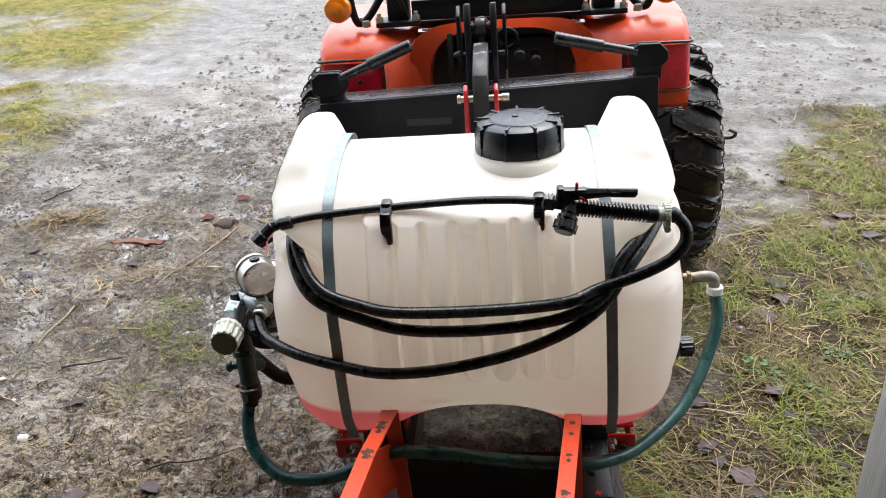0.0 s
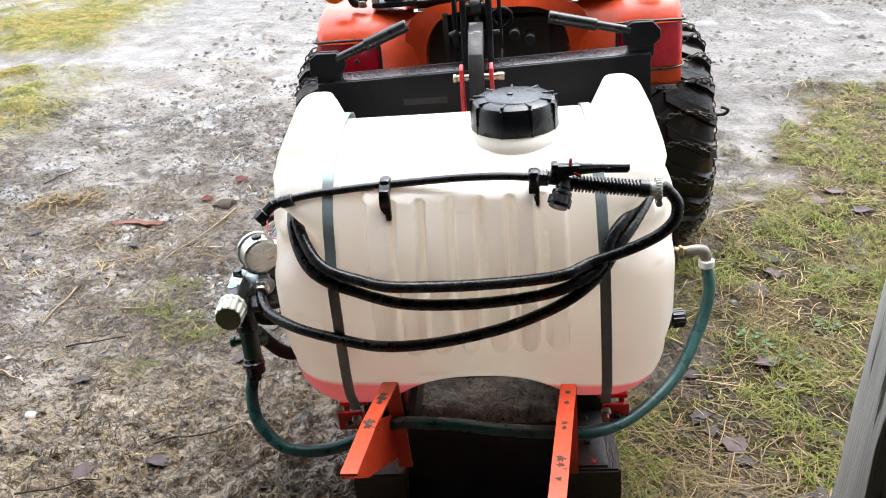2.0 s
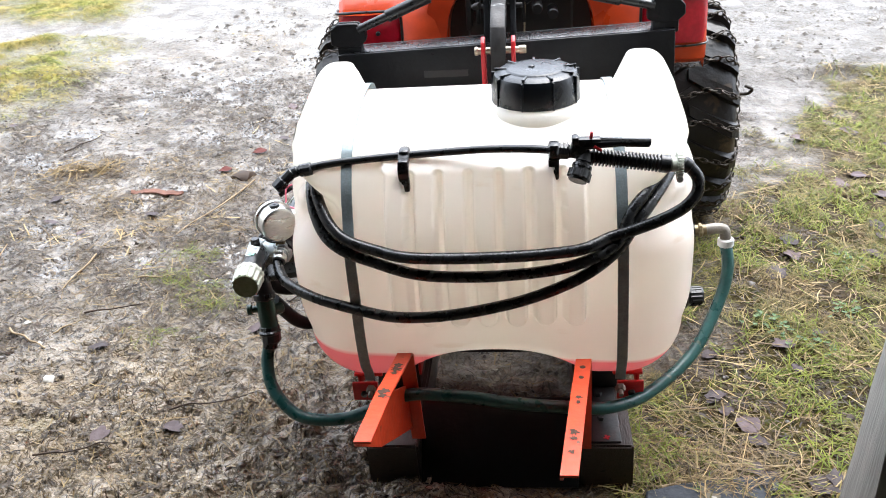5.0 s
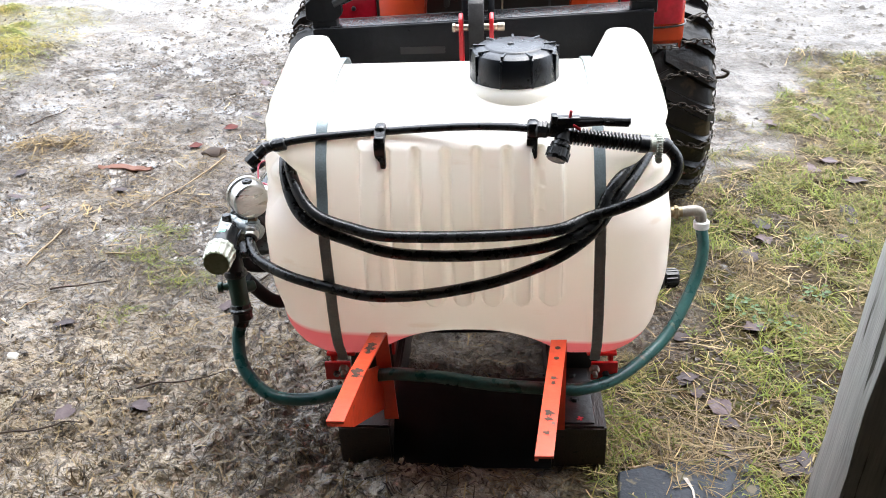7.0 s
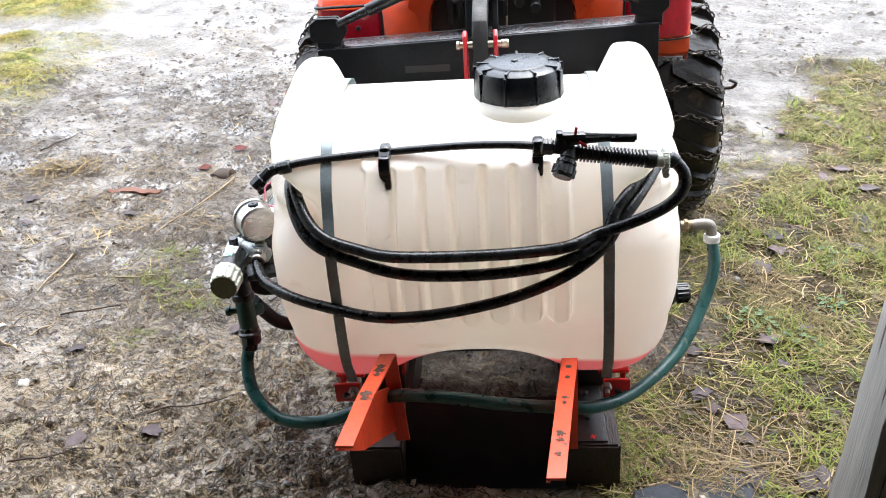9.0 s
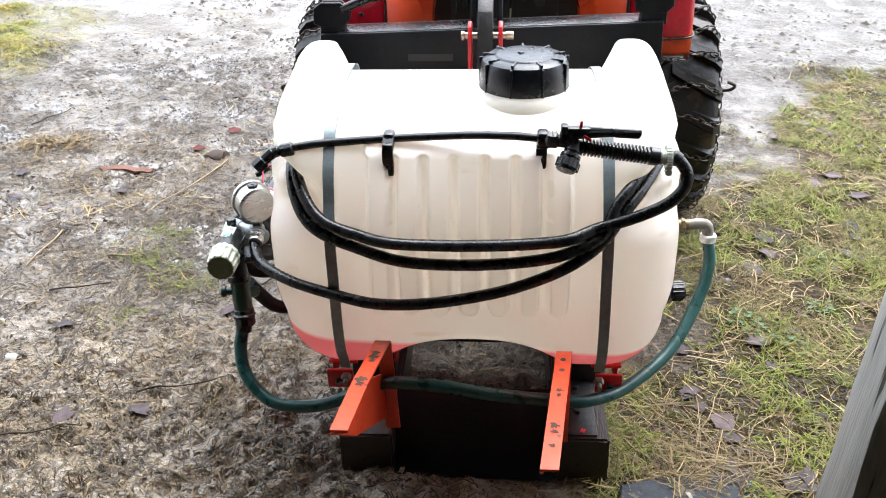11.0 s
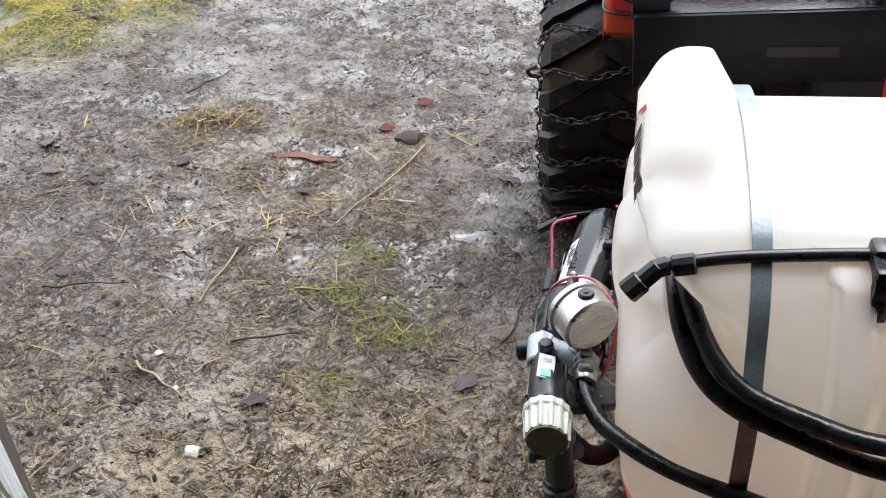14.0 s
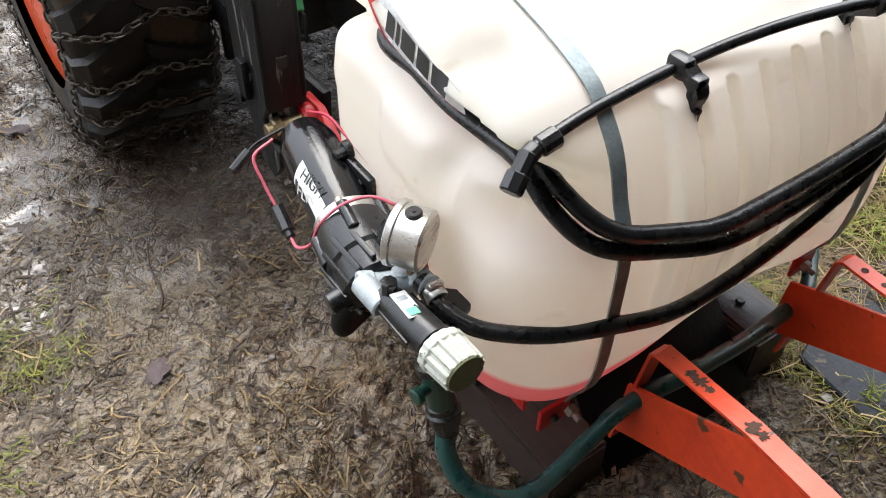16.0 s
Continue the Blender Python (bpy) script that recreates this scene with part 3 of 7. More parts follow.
    mud = mix(rng(grit, 0.66, 0.74, 0.0, 0.4), mud, (0.175, 0.146, 0.110))
    clay = mix(rng(mid, 0.40, 0.62), (0.180, 0.134, 0.082), (0.320, 0.250, 0.160))
    mud = mix(math_node("MULTIPLY", attr("trod"), rng(tex(85, 5, 0.7), 0.52, 0.57, 0.85, 0.22)), mud, clay)
    road = mix(rng(fine, 0.42, 0.56), (0.150, 0.137, 0.120), (0.030, 0.026, 0.022))
    road = mix(rng(mid, 0.5, 0.7, 0.0, 0.7), road, (0.060, 0.052, 0.043))
    col = mix(math_node("MULTIPLY", attr("road"), rng(mid, 0.3, 0.6, 0.45, 1.0)), mud, road)
    turf = mix(rng(fine, 0.4, 0.6), (0.026, 0.019, 0.008), (0.080, 0.064, 0.017))
    turf = mix(rng(mid, 0.48, 0.60, 0.0, 0.85), turf, (0.045, 0.058, 0.011))
    turf = mix(rng(tex(17, 6, 0.65), 0.50, 0.57, 0.0, 0.95), turf, (0.036, 0.024, 0.015))
    soil = mix(rng(fine, 0.42, 0.58), (0.030, 0.021, 0.012), (0.090, 0.068, 0.036))
    col = mix(math_node("MULTIPLY", attr("lawn"), 0.85), col, soil)
    col = mix(math_node("MULTIPLY", attr("grass"), rng(fine, 0.3, 0.5, 0.3, 0.95)), col, turf)
    sward = mix(rng(mid, 0.42, 0.58), (0.085, 0.098, 0.016), (0.235, 0.185, 0.045))
    sward = mix(rng(fine, 0.52, 0.60, 0.0, 0.6), sward, (0.045, 0.042, 0.014))
    col = mix(math_node("MULTIPLY", attr("sward"), rng(tex(17, 6, 0.65), 0.40, 0.52, 0.35, 0.95)), col, sward)
    straw = mix(rng(fine, 0.45, 0.6), (0.065, 0.043, 0.025), (0.19, 0.135, 0.07))
    col = mix(math_node("MULTIPLY", attr("litter"), rng(fine, 0.42, 0.6, 0.0, 0.75)), col, straw)
    # mud colour darkened for the machine's shade as well as for wet
    col = mix(math_node("MULTIPLY", attr("shade_soak"), 0.9), col, mix(rng(mid, 0.4, 0.6), (0.020, 0.013, 0.007), (0.050, 0.034, 0.018)))
    col = mix(math_node("MULTIPLY", attr("wet"), 0.5), col, (0.055, 0.046, 0.036))
    l.new(col, b.inputs["Base Color"])
    sheen = rng(tex(6.0, 6, 0.62), 0.43, 0.58, 0.45, 1.0)
    l.new(math_node("MULTIPLY", rng(math_node("MAXIMUM", math_node("MAXIMUM", attr("grass"), math_node("MULTIPLY", attr("lawn"), 0.9)), math_node("MULTIPLY", attr("road"), 0.65)), 0.1, 0.9, 1.0, 0.15), sheen), b.inputs["Specular IOR Level"])
    water = rng(attr("wet"), 0.25, 0.75)
    damp = math_node("MULTIPLY", rng(mid, 0.3, 0.68, 0.50, 0.28), rng(attr("trod"), 0.1, 0.8, 1.0, 0.85))
    dry = math_node("MAXIMUM", damp, math_node("MULTIPLY", math_node("MAXIMUM", math_node("MAXIMUM", attr("grass"), math_node("MULTIPLY", attr("lawn"), 0.8)), math_node("MULTIPLY", attr("road"), 0.6)), 0.95))
    x = n.new("ShaderNodeMix")
    l.new(water, x.inputs[0])
    l.new(dry, x.inputs[2])
    x.inputs[3].default_value = 0.17
    l.new(x.outputs[0], b.inputs["Roughness"])
    bp = n.new("ShaderNodeBump")
    bp.inputs["Distance"].default_value = 0.009
    l.new(rng(water, 0.0, 1.0, 1.0, 0.10), bp.inputs["Strength"])
    cracked = math_node("MULTIPLY", broken, math_node("ADD", math_node("MULTIPLY", big, 0.40), math_node("MULTIPLY", tiny, 0.20)))
    relief = math_node("ADD", cracked, math_node("MULTIPLY", tex(42, 5, 0.6), 1.5))
    relief = math_node("ADD", relief, math_node("MULTIPLY", tex(150, 3, 0.6), 0.55))
    l.new(relief, bp.inputs["Height"])
    l.new(bp.outputs[0], b.inputs["Normal"])
    # a broken film of water over the bare mud, weaker where shade is painted
    film = math_node("MULTIPLY", rng(math_node("MAXIMUM", math_node("MAXIMUM", attr("grass"), attr("lawn")), math_node("MULTIPLY", attr("road"), 0.7)), 0.1, 0.7, 1.0, 0.0), math_node("MULTIPLY", math_node("MULTIPLY", rng(tex(34, 5, 0.6), 0.38, 0.54), sheen), rng(attr("shade_soak"), 0.0, 1.0, 1.0, 0.3)))
    l.new(math_node("MULTIPLY", film, math_node("ADD", 0.42, math_node("MULTIPLY", attr("trod"), 0.10))), b.inputs["Coat Weight"])
    b.inputs["Coat Roughness"].default_value = 0.16
    cb = n.new("ShaderNodeBump")
    cb.inputs["Distance"].default_value, cb.inputs["Strength"].default_value = 0.006, 0.9
    l.new(relief, cb.inputs["Height"])
    l.new(cb.outputs[0], b.inputs["Coat Normal"])
    return m


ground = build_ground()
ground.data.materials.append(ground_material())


def height_at(x, y):
    return float(ground_height(np.array([x]), np.array([y]))[0])


# ---- the shed round the camera: doorway, walls, roof ----


def structure(name, bm, mat, label, category, smooth=30):
    return tagged(new(name, mesh_of(name, bm, mat, smooth)), label, category, kind="structure")


def timber(c, s, lean=(0, 0, 0), seed=1, worn=0.006):
    """A rough post: a fine box whose edges are chewed and faces uneven."""
    bm = bmesh.new()
    bmesh.ops.create_cube(bm, size=1.0)
    bmesh.ops.subdivide_edges(bm, edges=bm.edges[:], cuts=3, use_grid_fill=True)
    bmesh.ops.scale(bm, vec=s, verts=bm.verts[:])
    cut = [e for e in bm.edges if abs((e.verts[0].co - e.verts[1].co).normalized().z) > 0.9]
    bmesh.ops.subdivide_edges(bm, edges=cut, cuts=9, use_grid_fill=True)
    for v in bm.verts:
        p = v.co * 9 + Vector((seed * 7.1, 0, 0))
        k = noise.noise_vector(p)
        edge = (abs(v.co.x) > s[0] * 0.49) and (abs(v.co.y) > s[1] * 0.49)
        v.co += Vector((k.x, k.y, 0)) * (worn if edge else worn * 0.35)
        if edge:
            v.co.x *= 0.93
            v.co.y *= 0.93
    bmesh.ops.rotate(bm, matrix=Euler([radians(a) for a in lean]).to_matrix(), verts=bm.verts[:])
    bmesh.ops.translate(bm, vec=c, verts=bm.verts[:])
    return bm


structure("door_post_right", timber((0.596, 0.9975, 1.05), (0.12, 0.088, 2.2), (0, 0, 0), 3), GREY_WOOD, "weathered grey wooden door post with chewed edge", "door post", 50)
structure("door_post_left", timber((-0.875, 0.965, 1.05), (0.12, 0.11, 2.2), (0, -4.5, 0), 8), PALE_WOOD, "weathered pale grey wooden door post", "door post", 50)
structure("door_lintel", timber((-0.1, 0.98, 2.24), (1.9, 0.12, 0.16), (0, 0, 0), 5), BARN_WOOD, "rough timber lintel over the shed doorway", "lintel", 50)
structure("wall_front_right", box((2.34, 1.052, 1.4), (3.5, 0.04, 2.9), 0), BARN_WOOD, "dark board wall of the shed beside the doorway", "wall")
structure("wall_front_left", box((-2.56, 1.034, 1.4), (3.5, 0.04, 2.9), 0), BARN_WOOD, "dark board wall of the shed beside the doorway", "wall")
structure("wall_front_above", box((-0.11, 1.044, 2.6), (1.39, 0.04, 0.5), 0), BARN_WOOD, "dark board wall of the shed over the doorway", "wall")
structure("wall_side_right", box((4.13, -1.6, 1.4), (0.04, 5.2, 2.9), 0), BARN_WOOD, "dark board side wall of the shed", "wall")
structure("wall_side_left", box((-4.37, -1.6, 1.4), (0.04, 5.2, 2.9), 0), BARN_WOOD, "dark board side wall of the shed", "wall")
structure("wall_back", box((-0.1, -4.22, 1.4), (8.6, 0.04, 2.9), 0), BARN_WOOD, "dark board back wall of the shed", "wall")
structure("ceiling", box((-0.1, -1.55, 2.9), (8.7, 5.5, 0.06), 0), BARN_WOOD, "dark board roof of the shed", "ceiling")

# ---- the sprayer tank ----
def smin(a, b, k):
    h = np.clip(0.5 + 0.5 * (b - a) / k, 0, 1)
    return b * (1 - h) + a * h - k * h * (1 - h)


def smax(a, b, k):
    return -smin(-a, -b, k)


def rbox(x, y, z, c, h, r):
    qx, qy, qz = abs(x - c[0]) - h[0] + r, abs(y - c[1]) - h[1] + r, abs(z - c[2]) - h[2] + r
    out = np.sqrt(np.maximum(qx, 0) ** 2 + np.maximum(qy, 0) ** 2 + np.maximum(qz, 0) ** 2)
    return out + np.minimum(np.maximum(qx, np.maximum(qy, qz)), 0) - r


def groove_height(y):
    """The height of the hose groove round the tank."""
    return 0.566 + 0.15 * np.clip(y - 0.05, 0, 0.22)


def tank_field(x, y, z, ribs=True):
    """Signed distance to the moulded tank: lower body, upper lobe, end humps, hose groove, arch and ribs."""
    ax = abs(x + 0.002)
    bow = 0.012 * np.clip(1 - ((z - 0.42) / 0.26) ** 2, 0, 1) * (y < 0.16)
    d = rbox(x, y + bow * 0.5, z, (-0.002, 0.168, 0.3855), (0.312, 0.178, 0.1785), 0.100)
    d = np.minimum(d, rbox(x, y, z, (-0.002, 0.240, 0.4215), (0.312, 0.121, 0.1455), 0.054))
    top = rbox(x, y, z + 1.7 * (y - 0.205) ** 2, (-0.002, 0.174, 0.505), (0.316, 0.170, 0.152), 0.066)
    d = smin(d, top, 0.030)
    # humps at both ends of the top, highest at the back, narrower towards the top
    fall = z + 0.22 * np.clip(0.27 - y, 0, 1)
    d = smin(d, rbox(ax, y, fall, (0.2680, 0.213, 0.580), (0.0470, 0.127, 0.080), 0.036), 0.016)
    d = smin(d, rbox(ax + 0.10 * np.clip(z - 0.64, 0, 0.1), y, fall, (0.2620, 0.226, 0.600), (0.0410, 0.105, 0.092), 0.0345), 0.016)
    # shallow round dimple before each hump
    dimple = 0.030 - np.sqrt((ax - 0.266) ** 2 + (y - 0.082) ** 2 + (z - 0.660) ** 2)
    d = smax(d, dimple, 0.02)
    # groove round the ends for the wound hose
    gz = z - (groove_height(y) - 0.55 * np.clip(0.285 - ax, 0, 0.07) * (y < 0.165))
    depth = 0.043 * np.maximum(np.clip((ax - 0.220) / 0.05, 0, 1), np.clip((y - 0.27) / 0.05, 0, 1))
    d = d + depth * np.exp(-(gz / 0.0175) ** 2)
    # hollows at the front corners where the wound hose lies
    d = d + 0.028 * np.exp(-((z - 0.520) / 0.034) ** 2) * np.clip((ax - 0.195) / 0.04, 0, 1) * np.clip((0.10 - y) / 0.05, 0, 1)
    # swollen shoulder under the groove in each end, cut off before a small hollow
    end = np.clip((ax - 0.25) / 0.03, 0, 1)
    d = d - 0.009 * np.exp(-((y - 0.172) / 0.044) ** 6) * np.exp(-((z - 0.530 - 0.15 * (y - 0.172)) / 0.044) ** 4) * end
    d = d + 0.014 * np.exp(-((y - 0.108) / 0.022) ** 2) * np.exp(-((z - 0.552) / 0.026) ** 2) * end
    # arch from front to back under the middle
    arch = ((ax / 0.165) ** 2.6 + (np.clip(z - 0.12, 0, 1) / 0.172) ** 2.6) ** (1 / 2.6) - 1
    d = smax(d, -arch * 0.13, 0.02)
    # vertical ribs on the front
    front = np.clip((0.10 - y) / 0.03, 0, 1)
    u = (x + 0.003) / 0.0445
    off = abs(u - np.round(u))
    inside = np.clip((3.5 * 0.0445 - abs(x + 0.003)) / 0.004, 0, 1)
    if not ribs:
        off, inside = 0 * u, np.clip((0.172 - abs(x + 0.003)) / 0.03, 0, 1)
    across = np.clip((0.40 - off) / 0.10, 0, 1)
    across = across * across * (3 - 2 * across)
    foot = 0.350 + 0.022 * (1 - np.sqrt(np.clip(1 - (2.5 * off) ** 2, 0, 1)))
    # between the ribs the hollows end in small round caps under the lobe
    cap = 0.583 + 0.010 * np.sqrt(np.clip(1 - ((0.5 - off) / 0.2) ** 2, 0, 1))
    across = np.maximum(across, np.clip((z - cap) / 0.006, 0, 1))
    span = np.clip((z - foot) / 0.006, 0, 1) * step(0.617 - z, 0.0, 0.024)
    return d - 0.017 * across * inside * span * front


def tank_mesh(n=196, centre=(0.0, 0.165, 0.445), reach=(0.24, 0.07, 0.135)):
    """The tank's wall, found along rays that fan out from a small box within it."""
    c = np.array(centre)
    u = np.tan(np.linspace(-np.pi / 4, np.pi / 4, n + 1))
    A, B = np.meshgrid(u, u)
    O = np.ones_like(A)
    verts, faces = [], []
    for k, d in enumerate(((O, A, B), (-O, B, A), (A, O, -B), (A, -O, B), (B, A, O), (A, B, -O))):
        D = np.stack([v.ravel() for v in d], 1)
        C = c + D * np.array(reach)
        D = D * np.array([0.07, 0.12, 0.08])
        D /= np.linalg.norm(D, axis=1)[:, None]
        lo, hi = np.full(len(D), 0.02), np.full(len(D), 0.6)
        t = lo.copy()
        for _ in range(90):
            P = C + D * t[:, None]
            t = np.minimum(t + np.clip(-tank_field(P[:, 0], P[:, 1], P[:, 2]), -0.02, 0.05) * 0.6, hi)
        verts.append(C + D * t[:, None])
        i = k * (n + 1) ** 2 + (np.arange(n)[:, None] * (n + 1) + np.arange(n)[None, :]).ravel()
        faces.append(np.stack([i, i + 1, i + n + 2, i + n + 1], 1))
    bm = bmesh.new()
    vs = [bm.verts.new(v) for v in np.concatenate(verts)]
    for f in np.concatenate(faces):
        bm.faces.new([vs[j] for j in f])
    bmesh.ops.remove_doubles(bm, verts=bm.verts[:], dist=0.0004)
    return bm


def sprayer_tank():
    tank = thing("sprayer_tank", "translucent white sprayer tank holding pink liquid, on a red frame", "sprayer tank", (0, 0.165, 0.205))
    part("shell", tank_mesh(), TANK_PLASTIC, tank, "ribbed translucent white shell, pink liquid low inside", smooth=180)
    # raised neck and screw lid
    cx, cy, z0 = 0.078, 0.178, 0.645
    neck = lathe((cx, cy, z0 - 0.02), (cx, cy, z0 + 0.03), [(0, 0.090), (0.35, 0.087), (0.5, 0.076), (0.62, 0.066), (1, 0.063)], 40)
    part("neck", neck, TANK_PLASTIC, tank, "raised filler neck", smooth=60)
    lid = bmesh.new()
    add(lid, lathe((cx, cy, z0 + 0.006), (cx, cy, z0 + 0.058), [(0, 0.0690), (0.06, 0.0705), (0.75, 0.0675), (0.86, 0.0650), (0.93, 0.059), (0.95, 0.047), (0.99, 0.045), (1.0, 0.043)], 48))
    for i in range(9):
        a = 2 * math.pi * (i + 0.3) / 9
        c, s = math.cos(a), math.sin(a)
        add(lid, box((cx + 0.0675 * c, cy + 0.0675 * s, z0 + 0.028), (0.008, 0.0032, 0.046), 0.001, (0, 0, math.degrees(a))))
        add(lid, box((cx + 0.0555 * c, cy + 0.0555 * s, z0 + 0.0545), (0.020, 0.004, 0.005), 0.001, (0, 0, math.degrees(a))))
    lid_ob = part("lid", lid, LID_PLASTIC, tank, "ribbed black screw lid", smooth=35)
    part("vent", lathe((cx - 0.006, cy + 0.004, z0 + 0.057), (cx - 0.006, cy + 0.004, z0 + 0.0605), [(0, 0.005), (0.8, 0.005), (1, 0.003)], 12), BLACK_PLASTIC, lid_ob)
    # end label: maker's mark drawn as plain shapes
    def end_point(y, z, off=0.001):
        x = -0.40
        for _ in range(60):
            d = float(tank_field(np.array(x), np.array(y), np.array(z)))
            if d < off:
                break
            x += max(d * 0.6, 0.0003)
        return Vector((x, y, z))

    def quad_strip(top, bottom, off, n=14):
        bm = bmesh.new()
        rows = []
        for line in (top, bottom):
            row = []
            for k in range(n + 1):
                f = k / n
                s = line[0][0] * (1 - f) + line[1][0] * f
                h = line[0][1] * (1 - f) + line[1][1] * f
                row.append(bm.verts.new(end_point(0.250 - s * 0.975, 0.6385 - s * 0.215 + h, off)))
            rows.append(row)
        for k in range(n):
            bm.faces.new((rows[0][k], rows[0][k + 1], rows[1][k + 1], rows[1][k]))
        return bm

    label_ob = part("label", quad_strip(((0.004, 0.018), (0.142, 0.010)), ((0.010, -0.009), (0.142, -0.015)), 0.0010, 24), WHITE_LABEL, tank, "white maker's label with dark block marks")
    part("red_mark", quad_strip(((0.010, 0.019), (-0.002, 0.003)), ((0.018, 0.019), (0.003, 0.002)), 0.0020, 8), RED_INK, label_ob, "red curved mark")
    part("red_mark", quad_strip(((-0.002, 0.003), (0.034, -0.012)), ((0.003, 0.004), (0.036, -0.009)), 0.0021, 8), RED_INK, label_ob, "red curved mark")
    part("red_line", quad_strip(((0.033, -0.0100), (0.140, -0.0150)), ((0.034, -0.0118), (0.140, -0.0160)), 0.0022, 16), RED_INK, label_ob, "thin red line")
    for s0, w in ((0.031, 0.014), (0.048, 0.006), (0.057, 0.022), (0.083, 0.019), (0.106, 0.021)):
        part("dark_mark", quad_strip(((s0 - 0.002, 0.0125), (s0 + w - 0.002, 0.0118)), ((s0 + 0.002, -0.0035), (s0 + w + 0.002, -0.0040)), 0.0020, 8), BLACK_INK, label_ob, "black block mark")
    for k in range(10):
        s0 = 0.036 + 0.0098 * k
        part("grey_mark", quad_strip(((s0, -0.0062), (s0 + 0.0026, -0.0062)), ((s0, -0.0086), (s0 + 0.0026, -0.0086)), 0.0020, 2), GREY_PLASTIC, label_ob, "tiny grey mark")
    return tank


tank = sprayer_tank()


def surface_y(x, z, off):
    """The y of the tank's front wall at x, z, that far outside it."""
    y = -0.12
    for _ in range(80):
        d = float(tank_field(np.array(x), np.array(y), np.array(z)))
        if d < off:
            break
        y += max((d - off) * 0.7, 0.0004)
    return y


def surface_z(x, y, off):
    z = 0.80
    for _ in range(80):
        d = float(tank_field(np.array(x), np.array(y), np.array(z)))
        if d < off:
            break
        z -= max((d - off) * 0.7, 0.0004)
    return z


def tank_strap(x_top, x_bot):
    """Steel band over the tank from the front foot to the back."""
    pts = []
    for z in (0.222, 0.245, 0.27, 0.32, 0.40, 0.48, 0.53, 0.56, 0.585):
        f = (z - 0.235) / 0.42
        x = x_bot + (x_top - x_bot) * f
        pts.append((x, min(0.014 if z < 0.265 else 1.0, min(surface_y(x + k, z, 0.0024) for k in (-0.007, 0, 0.007))), z))
    for y in (0.05, 0.065, 0.08, 0.10, 0.13, 0.16, 0.20, 0.24, 0.28, 0.31, 0.33):
        z = max(surface_z(x_top + k, y, 0.0030) for k in (-0.005, 0.0, 0.005))
        if z > pts[-1][2] - 0.02 and y > pts[-1][1] + 0.006:
            pts.append((x_top, y, z))
    pts.append((x_top, 0.362, 0.56))
    pts.append((x_top, 0.364, 0.45))
    pts.append((x_top, 0.364, 0.25))
    ob = thing("tank_strap", "galvanised steel strap bound over the white tank", "strap", pts[0], group="straps over the tank")
    part("band", strip(pts, None, (1, 0, 0), 0.0165, 0.0022, 6), STRAP_STEEL, ob, smooth=30)
    x, y, z = pts[0]
    part("bolt", add(hexbolt((x, y - 0.001, z - 0.016), (x, y - 0.010, z - 0.018), 0.0085), rod((x, y - 0.010, z - 0.018), (x, y - 0.020, z - 0.020), 0.004)), DULL_PIPE, ob, "dull zinc bolt")
    return ob


tank_strap(-0.211, -0.211)
tank_strap(0.197, 0.206)

# ---- the spray hose wound round the tank ----


def hull(p):
    return float(tank_field(np.array(p[0]), np.array(p[1]), np.array(p[2]), False))


def on_front(pairs, off=0.0095):
    out = []
    for x, z in pairs:
        y = -0.12
        for _ in range(80):
            d = hull((x, y, z))
            if d < off:
                break
            y += max((d - off) * 0.7, 0.0004)
        out.append((x, y, z))
    return out


def hose(name, pts, r, mat, label, group=""):
    ob = thing(name, label, "hose", pts[0], group=group)
    part("tube", tube(pts, r, 14, 8), mat, ob, smooth=80)
    return ob


def on_wall(pairs, off=0.0088):
    """Places against the wall, from angles round the middle of the tank (0 right end, 180 left end, 270 front) and heights."""
    out = []
    for a, z in pairs:
        c, sn = math.cos(radians(a)), math.sin(radians(a))
        r = 0.5
        for _ in range(120):
            d = float(tank_field(np.array(r * c), np.array(0.165 + r * sn), np.array(z)))
            if d < off:
                break
            r -= max((d - off) * 0.6, 0.0004)
        out.append((r * c, 0.165 + r * sn, z))
    return out


def in_groove(angles):
    return on_wall([(a, float(groove_height(0.165 + min(0.30 * abs(math.tan(radians(a))), 0.17) * math.copysign(1, math.sin(radians(a)))))) for a in angles])


R_GROOVE = on_wall([(322, 0.520), (331, 0.546)]) + in_groove((345, 356, 8, 20, 36, 60))
L_BACK = in_groove((120, 144, 160, 172, 183, 192))
L_OUTER = [(-0.277, 0.064, 0.562), (-0.270, 0.033, 0.533), (-0.252, 0.005, 0.505), (-0.224, -0.013, 0.487)]
L_INNER = [(-0.270, 0.060, 0.573), (-0.258, 0.028, 0.545), (-0.238, 0.001, 0.519), (-0.212, -0.015, 0.503)]


def shifted(pts, dx=0, dy=0, dz=0):
    return [(x + dx, y + dy, z + dz) for x, y, z in pts]


BACK = in_groove((90,))
low = [(-0.356, 0.103, 0.428), (-0.356, 0.074, 0.418), (-0.340, 0.040, 0.407), (-0.310, 0.014, 0.401), (-0.268, -0.008, 0.395)]
low += on_front([(-0.21, 0.387), (-0.150, 0.381), (-0.085, 0.382), (-0.010, 0.393), (0.067, 0.414), (0.140, 0.448), (0.190, 0.480)], 0.0088)
outer = on_front([(-0.175, 0.472), (-0.105, 0.458), (-0.020, 0.452), (0.067, 0.457), (0.135, 0.471), (0.190, 0.492)], 0.0105)
inner = on_front([(-0.168, 0.493), (-0.118, 0.487), (-0.040, 0.484), (0.033, 0.485), (0.090, 0.488), (0.140, 0.494), (0.180, 0.502)], 0.012)
wound = low + shifted(R_GROOVE, 0.006, -0.004, -0.008) + shifted(BACK, 0, 0, -0.009) + shifted(L_BACK, 0.0, 0, -0.009) + L_OUTER + outer
